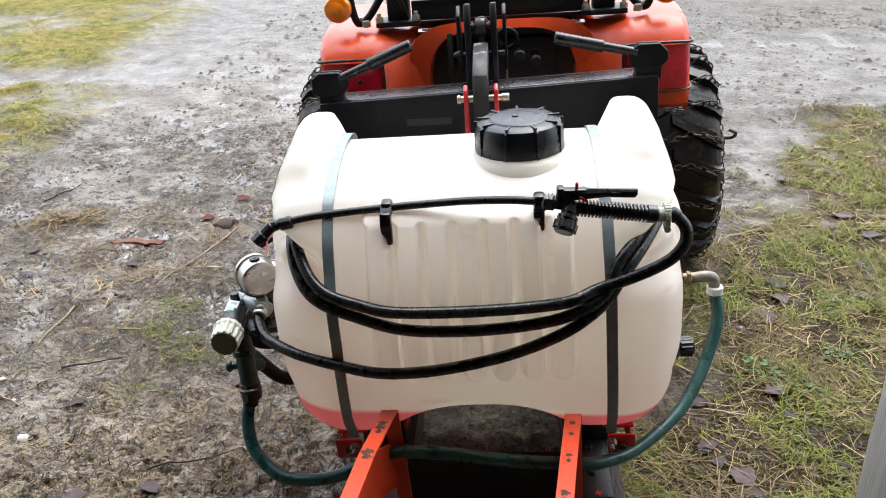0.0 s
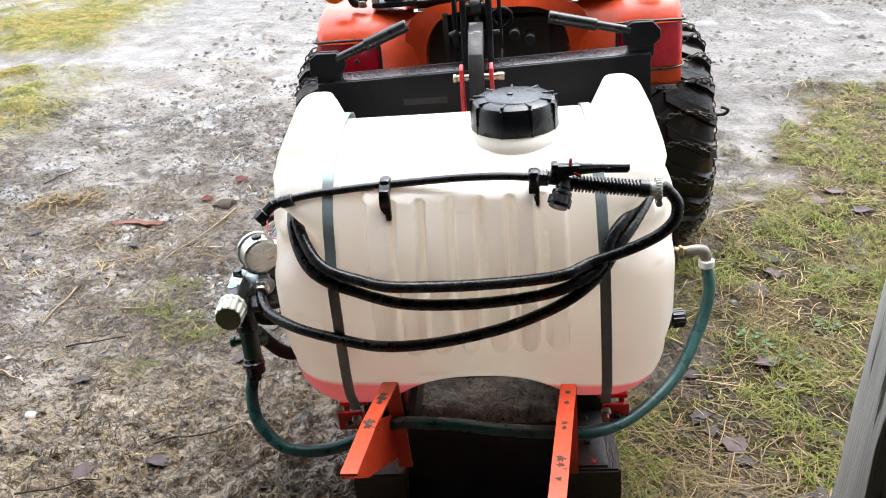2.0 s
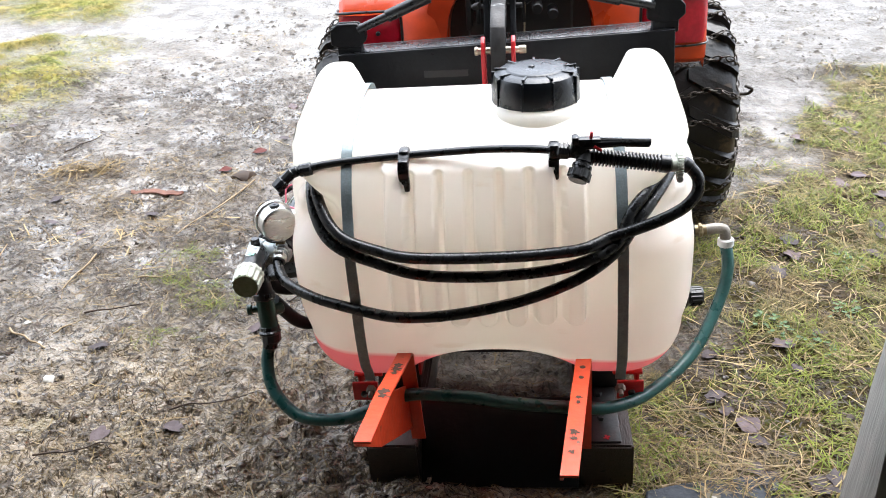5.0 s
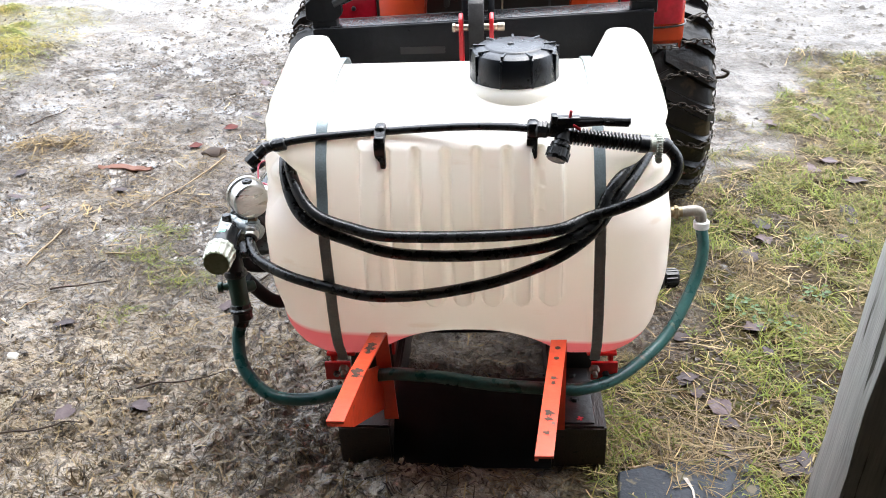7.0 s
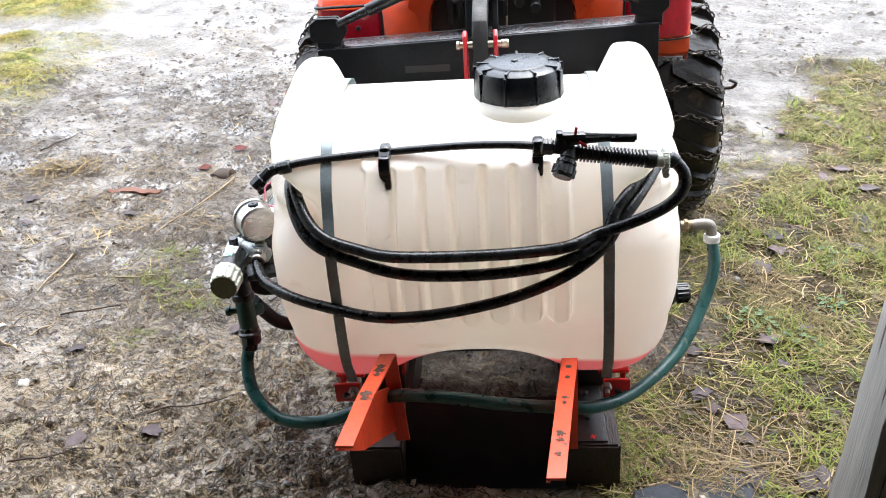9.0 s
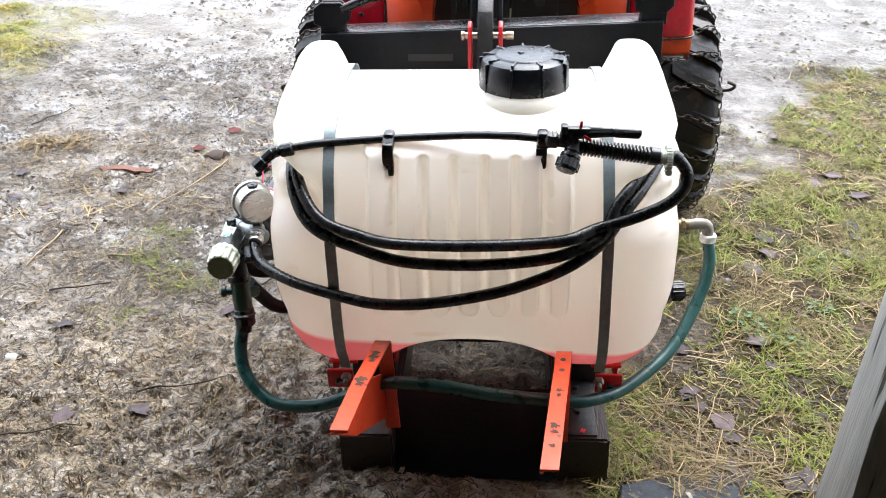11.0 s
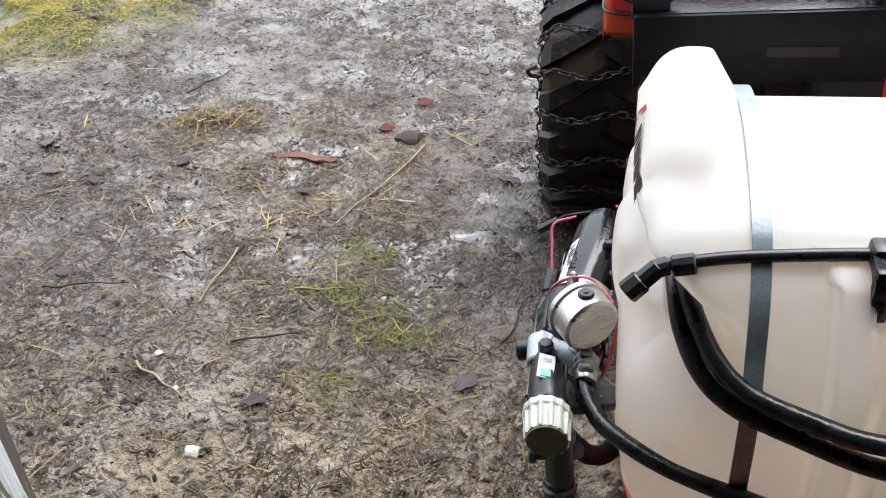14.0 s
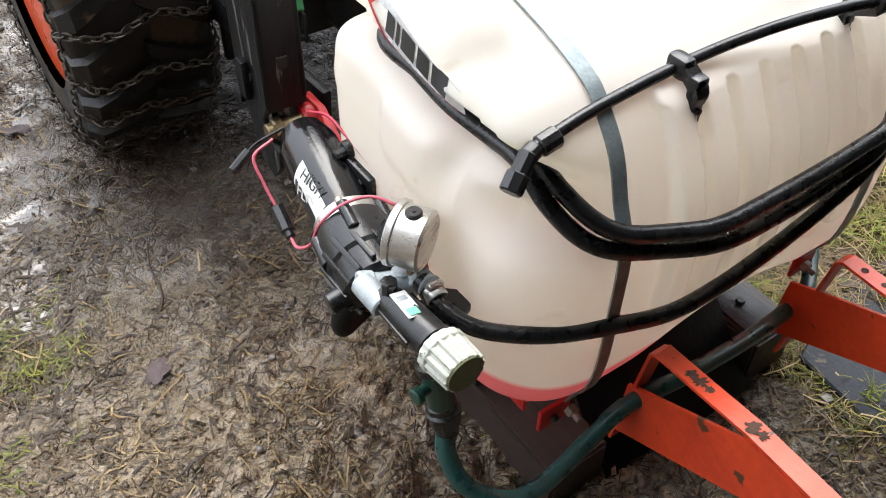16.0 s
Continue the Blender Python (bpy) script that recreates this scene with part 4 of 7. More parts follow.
wound += shifted(R_GROOVE, 0.0, 0.0, 0.010) + shifted(BACK, 0, 0, 0.009) + shifted(L_BACK, 0.004, 0, 0.009) + L_INNER + inner
wound += [(0.215, -0.020, 0.512), (0.252, -0.020, 0.527), (0.283, -0.018, 0.544), (0.301, -0.014, 0.564), (0.303, -0.009, 0.585), (0.292, -0.005, 0.601), (0.281, -0.003, 0.609)]
wound_hose = hose("spray_hose", wound, 0.0088, HOSE_RUBBER, "wet black rubber spray hose wound round the white tank")

part("hose_end", rod(low[0], Vector(low[0]).lerp(Vector(low[1]), 0.9), 0.0108, 14), BLACK_PLASTIC, wound_hose, "black hose end", 30)
part("hose_end", rod(wound[-2], wound[-1], 0.0105, 14), BLACK_PLASTIC, wound_hose, "black hose end", 30)


def spray_wand():
    w = thing("spray_wand", "black plastic spray wand with trigger gun clipped across the tank", "spray wand", (0.0, 0.0, 0.625))
    line = [(-0.290, 0.036, 0.599), (-0.235, 0.040, 0.607), (-0.184, 0.042, 0.611), (-0.13, 0.042, 0.615), (-0.065, 0.038, 0.620), (0.0, 0.026, 0.627), (0.06, 0.010, 0.632), (0.100, -0.002, 0.633)]
    part("lance", tube(line, 0.0058, 12, 8), BLACK_PLASTIC, w, "slim black lance", 80)
    a = Vector(line[0])
    nozzle = add(rod(a + Vector((0.026, 0, 0.003)), a + Vector((0.006, 0.0, -0.001)), 0.0098, 10), rod(a + Vector((0.004, 0, 0.0)), a + Vector((-0.008, -0.002, -0.004)), 0.0085, 12))
    add(nozzle, rod(a + Vector((-0.004, -0.001, -0.001)), a + Vector((-0.026, -0.010, -0.020)), 0.0088, 10))
    add(nozzle, rod(a + Vector((-0.018, -0.006, -0.013)), a + Vector((-0.031, -0.012, -0.024)), 0.0108, 8))
    part("nozzle", nozzle, BLACK_PLASTIC, w, "angled black nozzle", 30)
    body = add(rod((0.106, -0.005, 0.633), (0.122, -0.007, 0.632), 0.0118, 8), rod((0.104, -0.005, 0.633), (0.150, -0.009, 0.629), 0.0085, 14))
    for k in range(3):
        add(body, rod((0.108 + 0.005 * k, -0.005, 0.633), (0.1105 + 0.005 * k, -0.005, 0.633), 0.0128, 8))
    add(body, box((0.134, -0.009, 0.635), (0.022, 0.020, 0.022), 0.004, (0, 8, 0)))
    p, q = Vector((0.145, -0.009, 0.628)), Vector((0.132, -0.034, 0.598))
    add(body, lathe(p, q, [(0, 0.0115), (0.30, 0.0118), (0.31, 0.0098), (0.40, 0.0098), (0.41, 0.0142), (0.52, 0.0146), (0.53, 0.0128), (0.60, 0.0128), (0.61, 0.0150), (0.88, 0.0158), (0.90, 0.0138), (1.0, 0.0128), (1.0, 0.0)], 16))
    axis = (q - p).normalized()
    u = axis.orthogonal().normalized()
    v = axis.cross(u)
    for k in range(8):
        a = 2 * math.pi * k / 8
        o = (u * math.cos(a) + v * math.sin(a)) * 0.0150
        add(body, rod(p.lerp(q, 0.62) + o, p.lerp(q, 0.93) + o, 0.0022, 6))
    part("valve_body", body, BLACK_PLASTIC, w, "black valve body", 30)
    p, q = Vector((0.150, -0.010, 0.625)), Vector((0.262, -0.007, 0.608))
    prof = [(0, 0.0088)]
    for i in range(19):
        f = 0.03 + 0.80 * i / 18
        prof += [(f, 0.0088), (f + 0.006, 0.0124), (f + 0.020, 0.0124), (f + 0.026, 0.0088)]
    prof += [(0.88, 0.0088), (0.885, 0.0128), (1.0, 0.0125)]
    part("grip", lathe(p, q, prof, 16), BLACK_PLASTIC, w, "finned black grip", 30)
    lever = add(tube([(0.128, -0.009, 0.648), (0.150, -0.011, 0.650), (0.19, -0.013, 0.648), (0.234, -0.015, 0.646)], 0.0050, 10, 6), add(box((0.146, -0.010, 0.647), (0.042, 0.016, 0.014), 0.004), tube([(0.138, -0.010, 0.643), (0.165, -0.012, 0.645), (0.195, -0.013, 0.646), (0.228, -0.015, 0.646)], 0.0085, 10, 5, taper=0.6)))
    add(lever, add(box((0.130, -0.010, 0.651), (0.010, 0.018, 0.012), 0.003), box((0.215, -0.0145, 0.644), (0.036, 0.011, 0.009), 0.003, (0, 3, 0))))
    part("trigger", lever, BLACK_PLASTIC, w, "long black trigger lever", 30)
    part("lock", add(box((0.152, -0.013, 0.657), (0.004, 0.006, 0.012), 0.001, (0, 8, 0)), box((0.161, -0.018, 0.640), (0.013, 0.005, 0.004), 0.001, (0, 35, 0))), RED_INK, w, "small red trigger lock")
    clamp = add(rod((0.262, -0.007, 0.608), (0.276, -0.004, 0.606), 0.0105, 14), bmesh.new())
    for i in range(24):
        t = 2 * math.pi * i / 24
        add(clamp, box((0.2765, -0.004 + 0.0155 * math.cos(t), 0.606 + 0.0155 * math.sin(t)), (0.008, 0.003, 0.0022), 0, (math.degrees(t), 0, 0)))
    add(clamp, rod((0.2725, -0.004, 0.606), (0.2805, -0.004, 0.606), 0.0145, 24))
    add(clamp, rod((0.277, -0.015, 0.587), (0.277, -0.005, 0.587), 0.005, 10))
    part("hose_clamp", clamp, KNOB_GREY, w, "ribbed grey hose clamp", 30)
    return w


spray_wand()


def wand_clip(x, z):
    y = surface_y(x, z - 0.012, 0.0)
    y2 = 0.040 if x < 0 else 0.001
    c = thing("wand_clip", "black plastic clip holding the wand to the tank", "clip", (x, y, z - 0.02), group="clips on the tank")
    part("foot", add(box((x, y - 0.006, z - 0.018), (0.0155, 0.012, 0.050), 0.003), strip([(x, y - 0.007, z - 0.020), (x, y - 0.008, z - 0.006), (x, y2 - 0.006, z + 0.008)], None, (1, 0, 0), 0.0155, 0.010, 4)), BLACK_PLASTIC, c)
    part("rivet", add(bmesh.new(), rod((x, y - 0.015, z - 0.026), (x, y - 0.010, z - 0.026), 0.0035, 10)), BLACK_PLASTIC, c)
    part("jaw", box((x, 0.040 if x < 0 else 0.001, z + (0.006 if x < 0 else 0.016)), (0.0165, 0.024, 0.022), 0.005), BLACK_PLASTIC, c)


wand_clip(-0.121, 0.611)
wand_clip(0.101, 0.617)

# ---- pump set on the end of the tank ----


def pump():
    p = thing("electric_pump", "black electric spray pump bolted to the end of the tank", "pump", (-0.375, 0.25, 0.335), frame_matrix=moved(0.0, -0.012, 0.0))
    ax = lambda y: Vector((-0.362 + 0.17 * (y - 0.259), y, 0.412 + 0.12 * (y - 0.259)))
    part("motor", lathe(ax(0.388), ax(0.235), [(0, 0.018), (0.04, 0.027), (0.16, 0.0325), (0.2, 0.034), (0.97, 0.034), (1, 0.033)], 32), MOTOR_BLACK, p, "glossy black motor can", 35)
    part("collar", lathe(ax(0.245), ax(0.228), [(0, 0.0345), (0.1, 0.037), (0.9, 0.037), (1, 0.0345)], 32), BRUSHED, p, "bright collar", 35)
    part("pump_head", lathe(ax(0.228), ax(0.148), [(0, 0.040), (0.2, 0.043), (0.55, 0.043), (0.6, 0.040), (0.95, 0.040), (1, 0.034)], 24), BLACK_PLASTIC, p, "black pump head", 30)
    for i in range(14):
        a = 2 * math.pi * i / 14
        o = Vector((math.cos(a) * 0.041, 0, math.sin(a) * 0.041))
        part("fin", box(ax(0.178) + o, (0.006, 0.052, 0.006), 0.001, (0, -math.degrees(a), 0)), BLACK_PLASTIC, p)
    for i in range(5):
        a = 2 * math.pi * (i + 0.4) / 5
        o = Vector((math.cos(a) * 0.041, 0, math.sin(a) * 0.041))
        part("bolt_boss", rod(ax(0.232) + o, ax(0.196) + o, 0.0065, 10), BLACK_PLASTIC, p)
    part("outlet_port", rod(ax(0.175), ax(0.175) + Vector((0.03, -0.01, 0.055)), 0.015, 12), BLACK_PLASTIC, p)
    part("inlet_port", rod(ax(0.165), ax(0.165) + Vector((-0.055, 0.0, -0.010)), 0.012, 12), BLACK_PLASTIC, p)
    for i in range(4):
        a = 2 * math.pi * (i + 0.15) / 4
        o = Vector((math.cos(a) * 0.0415, 0, math.sin(a) * 0.0415))
        part("screw", rod(ax(0.238) + o, ax(0.226) + o, 0.0042, 10), ZINC_BOLT, p, "zinc screw")
    foot = add(box((-0.328, 0.30, 0.416), (0.010, 0.105, 0.060), 0.003), box((-0.338, 0.30, 0.405), (0.03, 0.08, 0.02), 0.003))
    part("bracket", foot, BLACK_PLASTIC, p, "black mounting bracket")
    for y, z in ((0.302, 0.450), (0.266, 0.430)):
        part("rubber_mount", add(rod((-0.330, y, z), (-0.312, y, z + 0.002), 0.011, 14), rod((-0.342, y, z - 0.001), (-0.329, y, z), 0.0065, 8)), BLACK_PLASTIC, p, "black rubber mount with bolt")

    def wrap(y0, y1, a0, a1, r, mat, name, parent, label="", n=8):
        bm = bmesh.new()
        rows = []
        for k in range(n + 1):
            a = radians(a0 + (a1 - a0) * k / n)
            o = Vector((math.cos(a) * r, 0, math.sin(a) * r))
            rows.append((bm.verts.new(ax(y0) + o), bm.verts.new(ax(y1) + o)))
        for u, v in zip(rows, rows[1:]):
            bm.faces.new((u[0], u[1], v[1], v[0]))
        return part(name, bm, mat, parent, label)

    lab = wrap(0.318, 0.248, 128, 196, 0.0344, WHITE_LABEL, "label", p, "white label with black lettering")
    wrap(0.314, 0.252, 160, 190, 0.0347, BLACK_INK, "label_band", lab)
    return p, ax


pump_ob, pump_axis = pump()


def lettering(text, size, m, mat, parent, name="lettering"):
    """Raised letters of the built-in font, turned into a mesh."""
    cu = bpy.data.curves.new("tmp_text", "FONT")
    cu.body, cu.size, cu.extrude, cu.align_x = text, size, 0.0002, "CENTER"
    tmp = bpy.data.objects.new("tmp_text", cu)
    me = bpy.data.meshes.new_from_object(tmp)
    bm = bmesh.new()
    bm.from_mesh(me)
    bpy.data.objects.remove(tmp)
    bpy.data.curves.remove(cu)
    bpy.data.meshes.remove(me)
    bmesh.ops.transform(bm, matrix=m, verts=bm.verts[:])
    return part(name, bm, mat, parent, "white lettering", 0)


def on_motor(angle, y, r=0.0350):
    """A pose on the motor can that faces outwards, letters running along the can."""
    a = radians(angle)
    out = Vector((math.cos(a), 0, math.sin(a)))
    along = Vector((0, -1, 0))
    up = out.cross(along)
    m = Matrix((along, up, out)).transposed().to_4x4()
    m.translation = pump_axis(y) + out * r
    return m


lettering("HIGH", 0.0185, on_motor(141, 0.283), BLACK_INK, [o for o in pump_ob.children if o.name.startswith("label")][0])
lettering("FLO", 0.020, on_motor(169, 0.283, 0.0352), WHITE_LABEL, [o for o in pump_ob.children if o.name.startswith("label")][0])


def wire(pts, mat, label):
    ob = thing("pump_wire", label, "wire", pts[0], group="wires of the pump")
    part("lead", tube(pts, 0.0018, 8, 8), mat, ob, smooth=80)
    return ob


wire([(-0.380, 0.365, 0.440), (-0.408, 0.358, 0.432), (-0.409, 0.340, 0.410), (-0.407, 0.318, 0.388)], PINK_WIRE, "short pink wire from the pump motor to a plug")
wire([(-0.409, 0.286, 0.373), (-0.412, 0.262, 0.372), (-0.408, 0.235, 0.395), (-0.400, 0.222, 0.430), (-0.378, 0.212, 0.453), (-0.352, 0.196, 0.463), (-0.330, 0.168, 0.455)], PINK_WIRE, "pink wire looped over the pump head")
wire([(-0.330, 0.370, 0.455), (-0.322, 0.340, 0.464), (-0.322, 0.30, 0.462), (-0.322, 0.26, 0.456), (-0.321, 0.21, 0.448), (-0.323, 0.16, 0.432), (-0.335, 0.12, 0.40), (-0.35, 0.108, 0.38)], RED_WIRE, "red wire along the tank behind the pump")
wire([(-0.362, 0.372, 0.444), (-0.395, 0.378, 0.432), (-0.412, 0.377, 0.420)], BLACK_PLASTIC, "black lead from the motor's end cap")
plug = thing("wire_plug", "black inline plug on the pump wire", "plug", (-0.408, 0.30, 0.365))
part("housing", add(rod((-0.406, 0.317, 0.387), (-0.409, 0.287, 0.374), 0.009, 8), rod((-0.4088, 0.290, 0.3755), (-0.4095, 0.280, 0.371), 0.006, 8)), BLACK_PLASTIC, plug)
end_plug = thing("wire_plug", "black plug on the loose lead by the motor", "plug", (-0.418, 0.376, 0.405))
part("housing", rod((-0.404, 0.379, 0.425), (-0.430, 0.373, 0.411), 0.0058, 8), BLACK_PLASTIC, end_plug)


def gauge():
    g = thing("pressure_gauge", "round steel pressure gauge with a black plug in its rim", "gauge", (-0.369, 0.128, 0.436), frame_matrix=moved(0.011, -0.016, 0.009))
    c, nrm = Vector((-0.369, 0.128, 0.467)), Vector((-0.55, 0.83, 0.05)).normalized()
    part("case", lathe(c - nrm * 0.016, c + nrm * 0.014, [(0, 0.027), (0.08, 0.0305), (1, 0.0305)], 40), BRUSHED, g, "brushed steel case", 30)
    part("bezel", lathe(c + nrm * 0.012, c + nrm * 0.020, [(0, 0.031), (0.1, 0.0332), (0.8, 0.0332), (1, 0.030)], 40), BRUSHED, g, "polished bezel ring", 30)
    part("glass", lathe(c + nrm * 0.0195, c + nrm * 0.0212, [(0, 0.029), (1, 0.028)], 32), GLASS_FACE, g)
    t = c + Vector((0, 0, 0.0295)) - nrm * 0.001
    part("plug", add(lathe(t, t + Vector((0, 0, 0.004)), [(0, 0.0085), (0.6, 0.0085), (1, 0.007)], 16), rod(t + Vector((0, 0, 0.003)), t + Vector((0, 0, 0.005)), 0.0025, 8)), BLACK_PLASTIC, g, "black filling plug", 30)
    part("stem", add(rod(c - Vector((0, 0, 0.028)), c - Vector((0, 0, 0.046)), 0.0075, 8), box(c - Vector((0, 0, 0.036)), (0.014, 0.014, 0.010), 0.001)), BRASS, g, "square brass stem", 30)


gauge()


def fittings():
    f = thing("pipe_fitting", "grey plastic pipe cross with elbows between pump and regulator", "fitting", (-0.37, 0.12, 0.40), frame_matrix=moved(0.006, -0.005, 0.005))
    part("cross", add(add(rod((-0.369, 0.128, 0.425), (-0.369, 0.122, 0.392), 0.0125, 14), rod((-0.395, 0.135, 0.412), (-0.352, 0.110, 0.412), 0.012, 14)), rod((-0.372, 0.175, 0.41), (-0.369, 0.12, 0.41), 0.0125, 14)), GREY_PLASTIC, f)
    part("elbow", add(add(rod((-0.388, 0.130, 0.412), (-0.412, 0.136, 0.420), 0.0115, 14), rod((-0.412, 0.136, 0.423), (-0.410, 0.098, 0.420), 0.0125, 14)), rod((-0.4, 0.133, 0.416), (-0.416, 0.137, 0.420), 0.0135, 14)), GREY_PLASTIC, f, "pale grey elbow")
    part("barb", add(rod((-0.362, 0.118, 0.420), (-0.359, 0.090, 0.422), 0.0105, 14), add(rod((-0.361, 0.112, 0.421), (-0.361, 0.104, 0.4215), 0.0135, 6), rod((-0.3605, 0.098, 0.422), (-0.3602, 0.093, 0.422), 0.0128, 14))), GREY_PLASTIC, f)
    c = bmesh.new()
    p, q = Vector((-0.360, 0.092, 0.420)), Vector((-0.3605, 0.080, 0.4165))
    add(c, lathe(p, q, [(0, 0.0112), (0.1, 0.0118), (0.9, 0.0118), (1, 0.0112)], 24))
    add(c, rod(Vector((-0.352, 0.086, 0.430)), Vector((-0.368, 0.086, 0.432)), 0.004, 10))
    part("hose_clip", c, BRUSHED, f, "bright worm-drive hose clip", 30)
    part("nut", rod((-0.378, 0.15, 0.40), (-0.372, 0.128, 0.405), 0.017, 8), BLACK_PLASTIC, f, "black nut", 20)


fittings()


def regulator():
    r = thing("pressure_regulator", "black regulator with a fluted bone-grey knob", "regulator", (-0.40, 0.05, 0.38), frame_matrix=moved(0.015, -0.003, 0.005))
    a, b = Vector((-0.411, 0.108, 0.422)), Vector((-0.404, 0.034, 0.421))
    body = add(lathe(a, b, [(0, 0.013), (0.2, 0.0165), (0.55, 0.0185), (0.9, 0.0185), (1, 0.017)], 24), rod((-0.411, 0.098, 0.432), (-0.411, 0.098, 0.450), 0.008, 8))
    add(body, rod((-0.4, 0.055, 0.41), (-0.392, 0.045, 0.365), 0.0155, 14))
    for k in (-1, 1):
        add(body, box((-0.4075 + 0.0185 * k, 0.070, 0.422), (0.003, 0.05, 0.004), 0.001))
    part("body", body, BLACK_PLASTIC, r, "black ribbed body", 30)
    part("bracket", plate([(-0.405, 0.052), (-0.392, 0.096), (-0.352, 0.104), (-0.334, 0.088), (-0.338, 0.066), (-0.368, 0.056)], 2, 0.392, 0.402), BLACK_PLASTIC, r, "black mounting bracket to the tank")
    part("ring", lathe(b + Vector((0, 0.002, 0)), b + Vector((0, -0.007, 0)), [(0, 0.0195), (0.5, 0.0195), (0.55, 0.0165), (1, 0.0165)], 24), BLACK_PLASTIC, r)
    knob = bmesh.new()
    p, q = b + Vector((0.0003, -0.006, 0)), b + Vector((0.003, -0.044, -0.001))
    n = 14
    rings = []
    for f, k in ((0, 0.94), (0.06, 1.04), (0.25, 1.04), (0.3, 1.0), (0.97, 0.95), (1.0, 0.92)):
        ring = []
        for i in range(n * 4):
            t = 2 * math.pi * i / (n * 4)
            rr = 0.0235 * k * (1.0 if (i % 4) in (0, 1) else (0.90 if f > 0.27 else 0.96))
            ring.append(knob.verts.new(p.lerp(q, f) + Vector((rr * math.cos(t), 0, rr * math.sin(t)))))
        rings.append(ring)
    for u, v in zip(rings, rings[1:]):
        for i in range(n * 4):
            knob.faces.new((u[i], u[(i + 1) % (n * 4)], v[(i + 1) % (n * 4)], v[i]))
    knob.faces.new(rings[0][::-1])
    knob.faces.new(rings[-1])
    part("knob", knob, KNOB_GREY, r, "fluted bone-grey knob", 25)
    part("knob_end", lathe(q + Vector((0, 0.001, 0)), q + Vector((0.0001, -0.0015, 0)), [(0, 0.0205), (1, 0.0195)], 28), KNOB_END, r, "knob end gone green")
    m = Matrix.Translation((-0.4085, 0.070, 0.4410))
    lab = part("label", box((-0.4085, 0.072, 0.4398), (0.017, 0.034, 0.0016), 0.0005, (2, 12, 0)), WHITE_LABEL, r, "white and mint label")
    part("mint_mark", box((-0.4085, 0.061, 0.4410), (0.011, 0.009, 0.0008), 0, (2, 12, 0)), MINT_INK, lab)
    part("grey_mark", box((-0.4085, 0.080, 0.4408), (0.010, 0.006, 0.0008), 0, (2, 12, 0)), GREY_PLASTIC, lab)


regulator()


def valve():
    v = thing("hose_valve", "dark green hose valve with black couplings under the regulator", "valve", (-0.388, 0.028, 0.30), frame_matrix=moved(0.013, 0.0, 0.0))
    part("barrel", add(rod((-0.393, 0.045, 0.372), (-0.389, 0.034, 0.318), 0.0150, 16), rod((-0.391, 0.040, 0.345), (-0.372, 0.062, 0.340), 0.010, 12)), GREEN_FITTING, v, "dark green barrel")
    part("tap", add(rod((-0.392, 0.040, 0.352), (-0.416, 0.036, 0.352), 0.006, 10), rod((-0.414, 0.036, 0.352), (-0.422, 0.035, 0.352), 0.009, 10)), GREEN_FITTING, v)
    part("collar", rod((-0.393, 0.047, 0.380), (-0.392, 0.043, 0.366), 0.0185, 12), BLACK_PLASTIC, v, smooth=30)
    part("coupling", add(rod((-0.390, 0.036, 0.322), (-0.388, 0.028, 0.292), 0.0168, 10), rod((-0.3895, 0.033, 0.314), (-0.389, 0.031, 0.306), 0.0190, 12)), BLACK_PLASTIC, v, "black ribbed coupling", 30)


valve()
hose("inlet_hose", [(-0.372, 0.065, 0.352), (-0.362, 0.085, 0.318), (-0.348, 0.105, 0.285), (-0.330, 0.125, 0.268), (-0.315, 0.145, 0.275), (-0.306, 0.165, 0.30)], 0.0115, MATTE_HOSE, "short black hose from the valve to the tank's side")
hose("suction_hose", [(-0.395, 0.165, 0.375), (-0.408, 0.172, 0.345), (-0.405, 0.182, 0.312), (-0.38, 0.20, 0.296), (-0.345, 0.21, 0.30)], 0.0115, MATTE_HOSE, "short black suction hose curling under the pump")
back_hose = hose("return_hose", [(-0.375, 0.027, 0.300), (-0.384, 0.014, 0.262), (-0.374, -0.010, 0.222), (-0.338, -0.032, 0.190), (-0.30, -0.036, 0.178), (-0.25, -0.030, 0.176), (-0.205, -0.024, 0.190), (-0.165, -0.026, 0.214), (-0.13, -0.034, 0.228),
                     (-0.095, -0.04, 0.232), (-0.04, -0.04, 0.226), (0.02, -0.036, 0.212), (0.082, -0.03, 0.200), (0.14, -0.022, 0.190), (0.19, -0.012, 0.183), (0.256, 0.03, 0.180), (0.336, 0.10, 0.208), (0.390, 0.17, 0.268), (0.408, 0.20, 0.320), (0.405, 0.219, 0.360)],
     0.0105, GREEN_HOSE, "green garden hose looped under the tank between valve and outlet")

part("ferrule", rod((-0.375, 0.028, 0.304), (-0.378, 0.022, 0.284), 0.0128, 14), BLACK_PLASTIC, back_hose, "black ferrule", 30)


